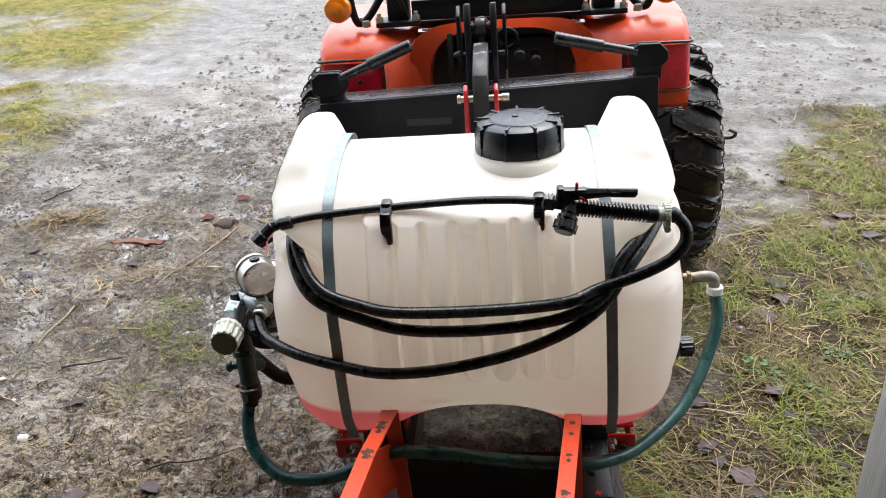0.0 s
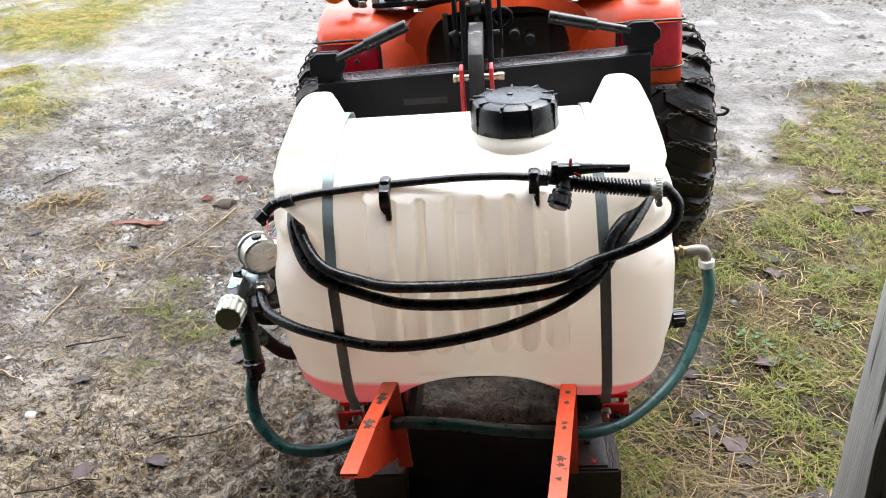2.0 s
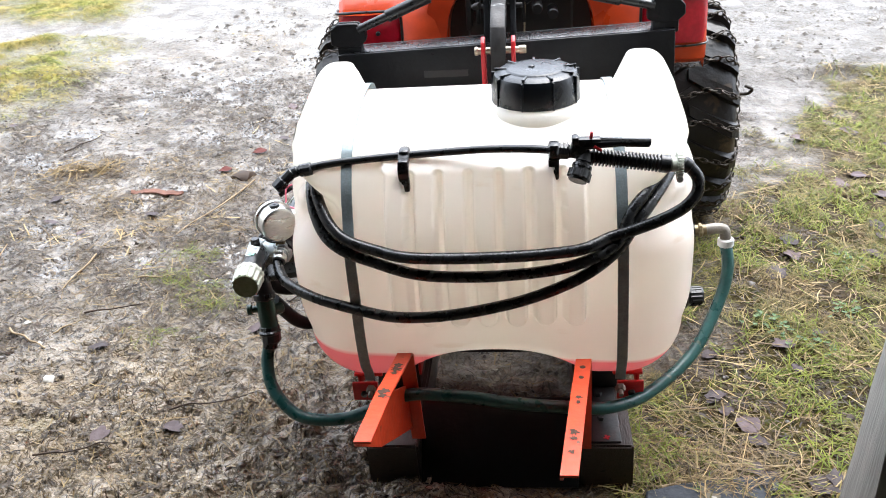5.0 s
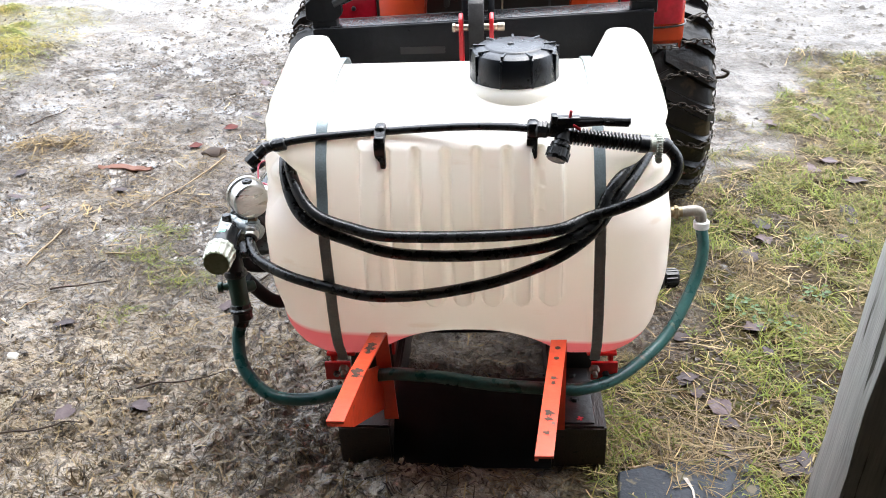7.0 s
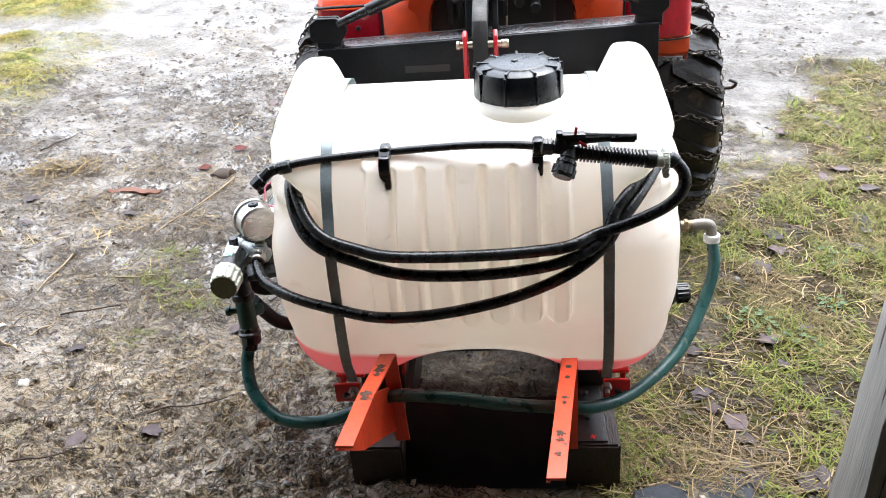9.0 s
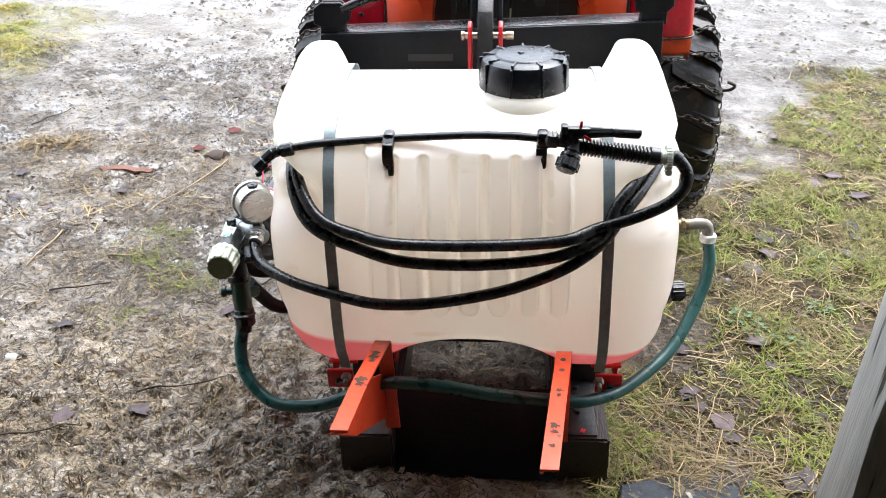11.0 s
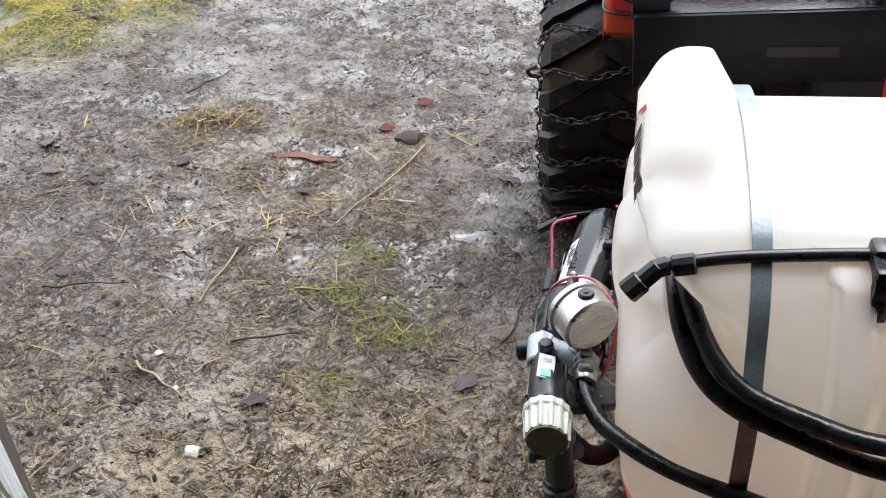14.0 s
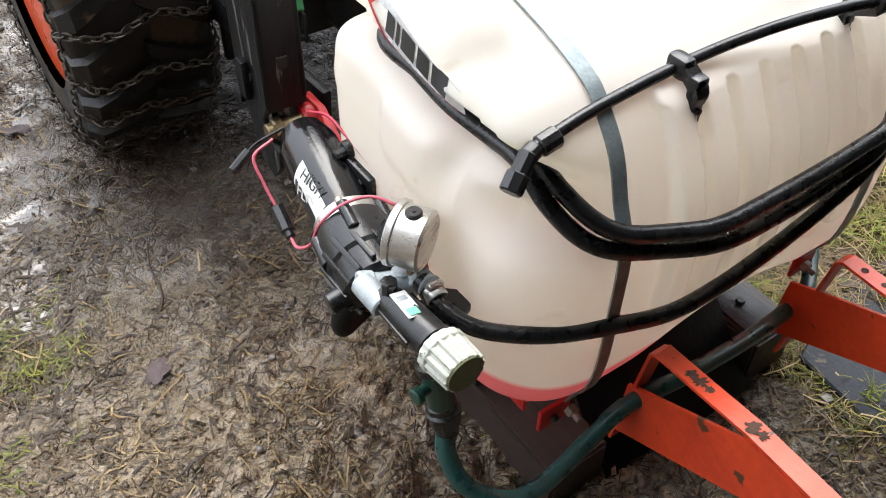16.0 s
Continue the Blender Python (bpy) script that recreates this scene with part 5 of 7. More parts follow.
def outlet():
    o = thing("tank_outlet", "brass and black elbow outlet on the end of the tank", "outlet", (0.36, 0.222, 0.36), frame_matrix=moved(-0.016, 0.0, 0.010))
    part("boss", add(rod((0.335, 0.222, 0.375), (0.352, 0.222, 0.376), 0.020, 14), rod((0.35, 0.222, 0.376), (0.366, 0.222, 0.376), 0.0125, 8)), BLACK_PLASTIC, o, "black bulkhead nut", 30)
    part("nipple", add(rod((0.364, 0.222, 0.376), (0.388, 0.222, 0.377), 0.0095, 12), rod((0.372, 0.222, 0.376), (0.380, 0.222, 0.3765), 0.0125, 6)), BRASS, o, "brass nipple", 30)
    part("elbow", tube([(0.386, 0.222, 0.377), (0.405, 0.222, 0.379), (0.417, 0.222, 0.375), (0.420, 0.221, 0.362), (0.421, 0.220, 0.348)], 0.0098, 12, 6), DULL_PIPE, o, "dull grey-brown elbow")
    part("clamp", lathe((0.421, 0.220, 0.360), (0.4212, 0.2195, 0.346), [(0, 0.0125), (0.1, 0.0140), (0.9, 0.0140), (1, 0.0125)], 20), WHITE_LABEL, o, "white hose clamp", 30)


outlet()
drain = thing("drain_plug", "black plastic drain plug on the tank's end", "plug", (0.336, 0.069, 0.34), frame_matrix=moved(-0.010, 0.0, 0.004))
drain_cap = add(lathe((0.322, 0.069, 0.340), (0.350, 0.069, 0.341), [(0, 0.013), (0.2, 0.013), (0.25, 0.0145), (0.9, 0.0145), (1, 0.013)], 20), rod((0.31, 0.069, 0.34), (0.326, 0.069, 0.34), 0.019, 16))
for k in range(14):
    t = 2 * math.pi * k / 14
    add(drain_cap, rod((0.3295, 0.069 + 0.0145 * math.cos(t), 0.340 + 0.0145 * math.sin(t)), (0.3465, 0.069 + 0.0145 * math.cos(t), 0.341 + 0.0145 * math.sin(t)), 0.0017, 5))
part("cap", drain_cap, BLACK_PLASTIC, drain, smooth=30)

# ---- red carrying frame and its timber skids ----


def skid(x, label):
    s = thing("timber_skid", label, "skid", (x, 0.2, 0.0), group="skids under the sprayer")
    part("beam", timber_local((x, 0.250, 0.046), (0.092, 0.505, 0.090)), DARK_WOOD, s, smooth=40)
    if x > 0:
        part("plate", box((x - 0.006, 0.082, 0.0935), (0.064, 0.152, 0.004), 0.0015), DARK_CAST, s, "flat dark steel plate")
        for yy in (0.056, 0.125):
            part("bolt", hexbolt((x - 0.004, yy + 0.01, 0.095), (x - 0.004, yy + 0.01, 0.102), 0.0070), DARK_CAST, s, "dark hexagon bolt")
        part("red_mark", add(box((x + 0.002, 0.016, 0.0962), (0.012, 0.004, 0.0006), 0, (0, 0, 25)), box((x + 0.002, 0.016, 0.0963), (0.004, 0.012, 0.0006), 0, (0, 0, 20))), RED_INK, s, "small red mark")


def timber_local(c, s):
    bm = bmesh.new()
    bmesh.ops.create_cube(bm, size=1.0)
    bmesh.ops.scale(bm, vec=s, verts=bm.verts[:])
    bmesh.ops.bevel(bm, geom=bm.edges[:], offset=0.004, segments=2, affect="EDGES")
    cut = [e for e in bm.edges if abs((e.verts[0].co - e.verts[1].co).y) > 0.1]
    bmesh.ops.subdivide_edges(bm, edges=cut, cuts=14, use_grid_fill=True)
    for v in bm.verts:
        k = noise.noise_vector(v.co * 11 + Vector(c) * 3)
        v.co += Vector((k.x, 0, k.z)) * 0.0022
    bmesh.ops.translate(bm, vec=c, verts=bm.verts[:])
    return bm


cross = thing("cross_plate", "black steel plate across between the skids", "plate", (0, 0.09, 0.0))
part("sheet", box((0, 0.036, 0.069), (0.276, 0.156, 0.006), 0.002, (49, 0, 0)), BLACK_STEEL, cross)
for sx in (-1, 1):
    part("end_lug", box((sx * 0.134, 0.098, 0.090), (0.007, 0.030, 0.080), 0.002), BLACK_STEEL, cross)
skid(-0.185, "dark stained timber skid under the sprayer frame")
skid(0.185, "dark stained timber skid with a bolted plate under the frame")


def carrying_frame():
    f = thing("carrying_frame", "red enamelled steel frame that carries the tank", "frame", (0, 0.165, 0.09))
    for sx in (-1, 1):
        cradle = add(box((sx * 0.222, 0.205, 0.209), (0.050, 0.32, 0.006), 0.002), box((sx * 0.224, 0.024, 0.192), (0.044, 0.006, 0.036), 0.0015))
        add(cradle, box((sx * 0.240, 0.21, 0.190), (0.006, 0.31, 0.034), 0.0015))
        part("packing_block", box((sx * 0.19, 0.265, 0.146), (0.082, 0.21, 0.106), 0.004), DARK_CAST, f, "dark packing block")
        part("inner_web", box((sx * 0.1455, 0.25, 0.170), (0.005, 0.22, 0.060), 0.0015), RED_FRAME, f, "red inner web plate")
        part("cradle", cradle, RED_FRAME, f, "red cradle channel")
        part("foot_bolt", hexbolt((sx * 0.226, 0.020, 0.190), (sx * 0.226, 0.014, 0.189), 0.006), WORN_STEEL, f, "dull zinc bolt")
    part("cross_member", box((0, 0.30, 0.120), (0.36, 0.05, 0.05), 0.003), BLACK_STEEL, f, "black cross member")
    for sx in (-1, 1):
        part("mast_bar", add(plate([(0.415, 0.10), (0.455, 0.10), (0.468, 0.66), (0.460, 0.682), (0.446, 0.688), (0.430, 0.680), (0.424, 0.66)], 0, 0.012 + sx * 0.028 - 0.004, 0.012 + sx * 0.028 + 0.004), box((0.012 + sx * 0.028, 0.36, 0.13), (0.008, 0.16, 0.04), 0.001)), RED_LUG, f, "red mast bar with rounded top")
    pin = add(rod((-0.030, 0.449, 0.660), (0.060, 0.449, 0.660), 0.0065, 14), add(rod((-0.033, 0.449, 0.660), (-0.026, 0.449, 0.660), 0.0085, 12), rod((0.050, 0.449, 0.660), (0.064, 0.449, 0.660), 0.008, 12)))
    part("mast_pin", pin, ZINC_BOLT, f, "zinc mast pin")
    for sx in (-1, 1):
        part("hitch_pin", add(rod((sx * 0.235, 0.56, 0.300), (sx * 0.31, 0.56, 0.300), 0.0115, 14), rod((sx * 0.285, 0.56, 0.3), (sx * 0.30, 0.56, 0.3), 0.017, 6)), BRASS, f, "yellowed steel hitch pin")
        part("hitch_arm", add(plate([(0.30, 0.11), (0.36, 0.11), (0.585, 0.275), (0.585, 0.325), (0.54, 0.325), (0.32, 0.17)], 0, sx * 0.232 - 0.006, sx * 0.232 + 0.006), rod((sx * 0.225, 0.56, 0.3), (sx * 0.255, 0.56, 0.3), 0.022, 14)), RED_LUG, f, "bright red hitch arm")
    return f


carrying_frame()


def boom_bracket(sx, label):
    """Orange bracket at the front: a flat top strip on a bent leg, and an upright web rising to the tip."""
    b = thing("boom_bracket", label, "bracket", (sx * 0.15, -0.02, 0.13), group="brackets before the tank")
    if sx < 0:
        X = lambda y: -0.1375 - 0.100 * (-y - 0.03)
    else:
        X = lambda y: 0.1415 + 0.130 * (y + 0.06)
    w, th = 0.0235, 0.004
    top = [(-0.034, 0.310), (-0.100, 0.320), (-0.168, 0.332), (-0.285, 0.340)]
    if sx > 0:
        top = [(-0.060, 0.314), (-0.110, 0.317), (-0.180, 0.322), (-0.330, 0.324)]
    bm = bmesh.new()
    rings = []
    line = [(top[0][0] + 0.030, 0.112)] + [(top[0][0] + 0.003, top[0][1] - 0.006), (top[0][0] - 0.004, top[0][1])] + top[1:]
    for i, (y, z) in enumerate(line):
        x = X(y)
        a, c = Vector(line[max(i - 1, 0)]), Vector(line[min(i + 1, len(line) - 1)])
        t = (c - a).normalized()
        ny, nz = t.y, -t.x
        if nz < 0:
            ny, nz = -ny, -nz
        rings.append([bm.verts.new((x + k * w / 2, y - s * ny * th / 2, z - s * nz * th / 2)) for k, s in ((-1, -1), (1, -1), (1, 1), (-1, 1))])
    for u, v in zip(rings, rings[1:]):
        for j in range(4):
            bm.faces.new((u[j], u[(j + 1) % 4], v[(j + 1) % 4], v[j]))
    bm.faces.new(rings[0][::-1])
    bm.faces.new(rings[-1])
    part("top_strip", bm, ORANGE_BAR, b, "flat orange strip chipped to rust", 20)
    web = bmesh.new()
    tip = top[-1]
    knee = top[2]
    outline = [(-0.005, 0.135), (-0.012, top[0][1] - 0.08), (knee[0] - 0.004, knee[1] - 0.005), (tip[0], tip[1] - 0.004), (tip[0] + 0.004, tip[1] - 0.010), (-0.185, top[2][1] - 0.085)]
    lo, hi = [], []
    for y, z in outline:
        x = X(y) - (w / 2 - 0.002)
        lo.append(web.verts.new((x - 0.002, y, z)))
        hi.append(web.verts.new((x + 0.002, y, z)))
    web.faces.new(lo)
    web.faces.new(hi[::-1])
    for i in range(len(lo)):
        j = (i + 1) % len(lo)
        web.faces.new((lo[i], hi[i], hi[j], lo[j]))
    part("web", web, ORANGE_BAR, b, "orange web plate", 0)
    marks = [(top[1][0] + 0.020, 0.006, 0.95), (top[1][0] + 0.006, 0.0075, 0.95), (top[1][0] - 0.006, 0.005, 0.95), (top[2][0] + 0.004, 0.008, 0.95), (top[2][0] - 0.010, 0.006, 0.95)]
    if sx > 0:
        marks = [(-0.088, 0.0048, 0.1), (-0.116, 0.0045, 0.1), (-0.168, 0.005, 0.95), (-0.180, 0.004, 0.95), (-0.245, 0.006, 0.95), (-0.258, 0.005, 0.95), (-0.285, 0.004, 0.95)]
    for y, s, ragged in marks:
        patch = bmesh.new()
        n = 22
        vs = []
        for i in range(n):
            a = 2 * math.pi * i / n
            rr = s * (0.92 - 0.5 * ragged + ragged * random.random())
            px, py = X(y) + max(-0.0112, min(0.0112, 1.0 * rr * math.cos(a))), y + rr * math.sin(a)
            vs.append(patch.verts.new((px, py, float(np.interp(-py, [-p[0] for p in top], [p[1] for p in top])) + 0.0026)))
        patch.faces.new(vs)
        part("rust_patch", patch, RUST, b, "rusted patch with a bolt hole")
    return b


boom_bracket(-1, "orange steel boom bracket with chipped paint and rust")
boom_bracket(1, "orange steel boom bracket, straighter, with rusty holes")

# ---- quick hitch on the tractor's arms ----


def quick_hitch():
    q = thing("quick_hitch", "wet black steel quick hitch with two latch levers", "hitch", (0.02, 0.60, 0.2))
    x0, x1 = -0.318, 0.356
    part("beam_face", box(((x0 + x1) / 2, 0.563, 0.596), (x1 - x0, 0.009, 0.098), 0.002, (0, -1.8, 0)), BLACK_STEEL, q, "wet black beam face with worn paint")
    part("beam_top", box(((x0 + x1) / 2, 0.600, 0.6415), (x1 - x0, 0.064, 0.009), 0.002, (0, -1.8, 0)), WET_STEEL, q, "rain-wet beam top")
    part("beam_back", box(((x0 + x1) / 2, 0.637, 0.596), (x1 - x0, 0.009, 0.098), 0.002, (0, -1.8, 0)), BLACK_STEEL, q)
    part("nameplate", box((-0.10, 0.5575, 0.588), (0.09, 0.0010, 0.014), 0), DARK_CAST, q, "rubbed plate on the beam")
    for sx, xc in ((-1, x0 + 0.043), (1, x1 - 0.043)):
        leg = bmesh.new()
        for k in (-1, 1):
            add(leg, plate([(0.556, 0.545), (0.646, 0.545), (0.646, 0.36), (0.60, 0.23), (0.565, 0.215), (0.535, 0.25), (0.535, 0.278), (0.560, 0.285), (0.575, 0.31), (0.556, 0.34)], 0, xc + k * 0.027 - 0.0045, xc + k * 0.027 + 0.0045))
        add(leg, box((xc, 0.641, 0.42), (0.056, 0.008, 0.25), 0.002))
        add(leg, box((xc, 0.560, 0.44), (0.060, 0.008, 0.22), 0.002))
        part("leg", leg, SCRATCHED, q, "scratched black double-plate leg with open hook")
        part("latch", add(box((xc, 0.580, 0.33), (0.016, 0.030, 0.17), 0.002, (8, 0, 0)), rod((xc - 0.034, 0.60, 0.37), (xc + 0.034, 0.60, 0.37), 0.009, 12)), WORN_STEEL, q, "worn latch bar inside the leg")
        part("link_ear", add(box((xc + sx * 0.038, 0.606, 0.365), (0.010, 0.022, 0.06), 0.002), rod((xc + sx * 0.03, 0.62, 0.33), (xc + sx * 0.045, 0.62, 0.33), 0.010, 12)), BLACK_STEEL, q)
    for sx, c, tip in ((-1, (-0.297, 0.578, 0.672), (-0.127, 0.590, 0.737)), (1, (0.338, 0.578, 0.694), (0.156, 0.590, 0.735))):
        c, tip = Vector(c), Vector(tip)
        r = 0.037
        pts = [(c.x - r, c.z - 0.020), (c.x - r * 0.98, c.z + 0.010), (c.x - r * 0.55, c.z + 0.022), (c.x + r * 0.55, c.z + 0.022), (c.x + r * 0.98, c.z + 0.006), (c.x + r, c.z - 0.012), (c.x + r * 0.6, c.z - 0.026), (c.x - r * 0.6, c.z - 0.026)]
        part("lever_plate", add(plate(pts, 1, c.y - 0.004, c.y + 0.004), plate([(p[0] * 0.96 + c.x * 0.04, p[1] * 0.96 + c.z * 0.04) for p in pts], 1, c.y + 0.018, c.y + 0.024)), BLACK_STEEL, q, "black hexagonal lever plate")
        part("lever_base", box((c.x, c.y + 0.012, c.z - 0.034), (0.05, 0.03, 0.028), 0.003), BLACK_STEEL, q)
        d = tip - c
        lever = add(rod(c + d * 0.12, c + d * 0.55, 0.0088, 14), rod(c + d * 0.48, c + d, 0.0125, 16))
        part("lever", lever, BLACK_PLASTIC, q, "black lever with rubber grip")
    for k in (-1, 1):
        xx = 0.012 + k * 0.026
        part("top_plate", plate([(0.56, 0.60), (0.64, 0.60), (0.66, 0.75), (0.655, 0.80), (0.615, 0.805), (0.60, 0.77), (0.60, 0.70), (0.575, 0.665)], 0, xx - 0.006, xx + 0.006), BLACK_STEEL, q, "worn black top plate")
    part("hook", add(plate([(0.418, 0.600), (0.436, 0.606), (0.440, 0.655), (0.450, 0.672), (0.500, 0.690), (0.560, 0.700), (0.600, 0.665), (0.615, 0.69), (0.585, 0.735), (0.50, 0.728), (0.440, 0.706), (0.422, 0.672)], 0, -0.002, 0.026), box((0.012, 0.585, 0.70), (0.02, 0.06, 0.05), 0.003)), WORN_STEEL, q, "worn grey top hook")
    part("spacer", lathe((-0.012, 0.625, 0.757), (0.036, 0.625, 0.757), [(0, 0.008), (0.25, 0.009), (0.3, 0.018), (0.7, 0.018), (0.75, 0.009), (1, 0.008)], 20), WORN_STEEL, q, "worn spacer bush")
    part("cross_bolt", add(rod((-0.040, 0.62, 0.705), (0.058, 0.62, 0.705), 0.005, 12), rod((-0.042, 0.62, 0.705), (-0.028, 0.607, 0.712), 0.006, 10)), WORN_STEEL, q, "worn cross bolt")
    for k in (-1, 1):
        part("side_cheek", plate([(0.66, 0.66), (0.70, 0.66), (0.72, 0.73), (0.70, 0.79), (0.66, 0.775)], 0, 0.012 + k * 0.047 - 0.004, 0.012 + k * 0.047 + 0.004), BLACK_STEEL, q)
    return q


quick_hitch()

# ---- the compact tractor, seen from behind ----
TX = 0.050
TYRE = 0.85


def tyre_ring(cx, cy, cz, width):
    """Round-shouldered carcass."""
    prof = [(-1.0, 0.185), (-1.02, 0.24), (-0.99, 0.285), (-0.86, 0.305), (-0.5, 0.312), (0, 0.315), (0.5, 0.312), (0.86, 0.305), (0.99, 0.285), (1.02, 0.24), (1.0, 0.185)]
    prof = [(a, b * TYRE) for a, b in prof]
    bm = bmesh.new()
    n = 64
    rings = []
    for i in range(n):
        a = 2 * math.pi * i / n
        rings.append([bm.verts.new((cx + s * width / 2, cy + r * math.cos(a), cz + r * math.sin(a))) for s, r in prof])
    for i in range(n):
        u, v = rings[i], rings[(i + 1) % n]
        for j in range(len(prof) - 1):
            bm.faces.new((u[j], u[j + 1], v[j + 1], v[j]))
    return bm


def lug_mesh(width, side):
    """One bar of the tread: from the middle line out over the shoulder, at the top of the wheel."""
    bm = bmesh.new()
    pts = []
    n = 6
    for k in range(n + 1):
        f = k / n
        x = side * (-0.03 + f * 1.06) * width / 2
        ang = radians(13 * (1 - f) ** 1.2 - 3)
        r0 = 0.300 if f < 0.9 else 0.262
        r1 = 0.331 - 0.008 * f ** 2 if f < 0.95 else 0.300
        hw = radians(3.0 + 1.1 * f)
        row = []
        for r, h in ((r0, 1.25), (r1, 0.85), (r1, -0.85), (r0, -1.25)):
            a = ang + hw * h
            row.append(bm.verts.new((x, TYRE * r * math.sin(a), TYRE * r * math.cos(a))))
        pts.append(row)
    for u, v in zip(pts, pts[1:]):
        for j in range(3):
            bm.faces.new((u[j], u[j + 1], v[j + 1], v[j]))
    bm.faces.new(pts[0])
    bm.faces.new(pts[-1][::-1])
    return bm


def link_mesh(length=0.0215, width=0.0120, r=0.0019):
    pts = []
    for i in range(14):
        a = 2 * math.pi * i / 14
        pts.append((length / 2 * math.copysign(abs(math.cos(a)) ** 0.7, math.cos(a)), width / 2 * math.sin(a), 0))
    pts.append(pts[0])
    bm = bmesh.new()
    rings = []
    m = 14
    for i in range(m):
        p = Vector(pts[i])
        t = (Vector(pts[(i + 1) % m]) - Vector(pts[i - 1])).normalized()
        s = Vector((0, 0, 1))
        o = t.cross(s)
        rings.append([bm.verts.new(p + r * (math.cos(k * math.pi / 3) * s + math.sin(k * math.pi / 3) * o)) for k in range(6)])
    for i in range(m):
        u, v = rings[i], rings[(i + 1) % m]
        for j in range(6):
            bm.faces.new((u[j], u[(j + 1) % 6], v[(j + 1) % 6], v[j]))
    return bm


LINK = mesh_of("chain_link", link_mesh(), CHAIN_STEEL, 60)


def tractor():
    t = thing("compact_tractor", "orange compact tractor, its muddy chained wheels and fenders from behind", "tractor", (TX, 1.19, 0.0))
    cy, cz, width = 1.155, 0.283, 0.235
    for sx in (-1, 1):
        cx = TX + sx * (0.525 - width / 2)
        wheel = part("rear_wheel", lathe((cx - 0.105, cy, cz), (cx + 0.105, cy, cz), [(0, 0.150), (0.02, 0.163), (0.10, 0.160), (0.2, 0.150), (0.5, 0.14), (0.8, 0.150), (0.90, 0.160), (0.98, 0.163), (1, 0.150)], 32), TRACTOR_ORANGE, t, "orange wheel disc")
        part("tyre", tyre_ring(cx, cy, cz, width), RUBBER, wheel, "muddy black tractor tyre", 60)
        lugs = {s: lug_mesh(width, s) for s in (-1, 1)}
        meshes = {s: mesh_of("lug", lugs[s], RUBBER, 35) for s in (-1, 1)}
        for i in range(20):
            for s in (-1, 1):
                ob = new("lug", meshes[s])
                ob.parent = wheel
                ob.matrix_parent_inverse = Matrix.Identity(4)
                a = 2 * math.pi * (i + (0.5 if s > 0 else 0)) / 20
                ob.matrix_local = Matrix.Translation(Vector((cx, cy, cz)) - BASES[t.name]) @ Matrix.Rotation(a, 4, "X")
        # tyre chain: cross chains over the tread, side chains round both shoulders
        rnd = random.Random(5 + sx)
        base = BASES[t.name]

        def chain(points, name="cross_chain"):
            bm = bmesh.new()
            line = [Vector(p) for p in points]
            seg = [(line[i + 1] - line[i]).length for i in range(len(line) - 1)]
            total, pos, k = sum(seg), 0.0, 0
            while pos < total:
                acc, i = 0.0, 0
                while i < len(seg) - 1 and acc + seg[i] < pos:
                    acc += seg[i]
                    i += 1
                f = (pos - acc) / max(seg[i], 1e-6)
                p = line[i].lerp(line[i + 1], min(f, 1))
                d = (line[i + 1] - line[i]).normalized()
                rot = d.to_track_quat("X", "Z").to_matrix().to_4x4() @ Matrix.Rotation(math.pi / 2 * (k % 2) + rnd.uniform(-0.3, 0.3), 4, "X")
                tmp = bmesh.new()
                tmp.from_mesh(LINK)
                bmesh.ops.transform(tmp, matrix=Matrix.Translation(p) @ rot, verts=tmp.verts[:])
                add(bm, tmp)
                pos += 0.0168
                k += 1
            ob = part(name, bm, CHAIN_STEEL, wheel, "muddy steel chain")
            tagged(ob, kind="stuff")

        for i in range(22):
            a = 2 * math.pi * (i + 0.35 + 0.1 * rnd.random()) / 22
            sag = rnd.uniform(-0.03, 0.03)
            pts = []
            for k in range(-6, 7):
                f = k / 6
                r = TYRE * (0.338 - 0.045 * max(0, abs(f) - 0.85) / 0.15 - 0.008 * (k % 2))
                b = a + sag * (1 - f * f) + 0.03 * math.sin(5 * f + i)
                pts.append((cx + f * width * 0.52, cy + r * math.cos(b), cz + r * math.sin(b)))
            chain(pts)
        for s in (-1, 1):
            pts = []
            for k in range(49):
                b = 2 * math.pi * k / 48
                r = TYRE * (0.262 + 0.006 * math.sin(12 * b + s))
                pts.append((cx + s * (width * 0.515 + 0.001), cy + r * math.cos(b), cz + r * math.sin(b)))
            chain(pts, "side_chain")
        part("chain_hook", tube([(cx + sx * 0.118, cy - 0.245, cz + 0.12), (cx + sx * 0.134, cy - 0.255, cz + 0.125), (cx + sx * 0.140, cy - 0.26, cz + 0.137), (cx + sx * 0.126, cy - 0.25, cz + 0.142)], 0.004, 8, 6), CHAIN_STEEL, wheel)
    # fenders: pressed shells that step down to the tail lamps
    for sx in (-1, 1):
        f = bmesh.new()
        xo, xi = TX + sx * 0.412, TX + sx * 0.165
        # outline of the shell in y, z: rear face, shoulder, flat top
        prof = [(0.800, 0.520), (0.772, 0.535), (0.768, 0.560), (0.776, 0.640), (0.800, 0.690), (0.838, 0.712), (0.92, 0.722), (1.10, 0.728), (1.30, 0.71)]
        cols = [(1.00, 0.030, -0.020), (0.985, 0.008, -0.004), (0.93, 0.0, 0.0), (0.70, 0.0, 0.0), (0.52, 0.0, 0.0), (0.46, 0.004, 0.0), (0.40, 0.02, -0.002), (0.20, 0.06, -0.005), (0.0, 0.075, -0.010)]
        grid = []
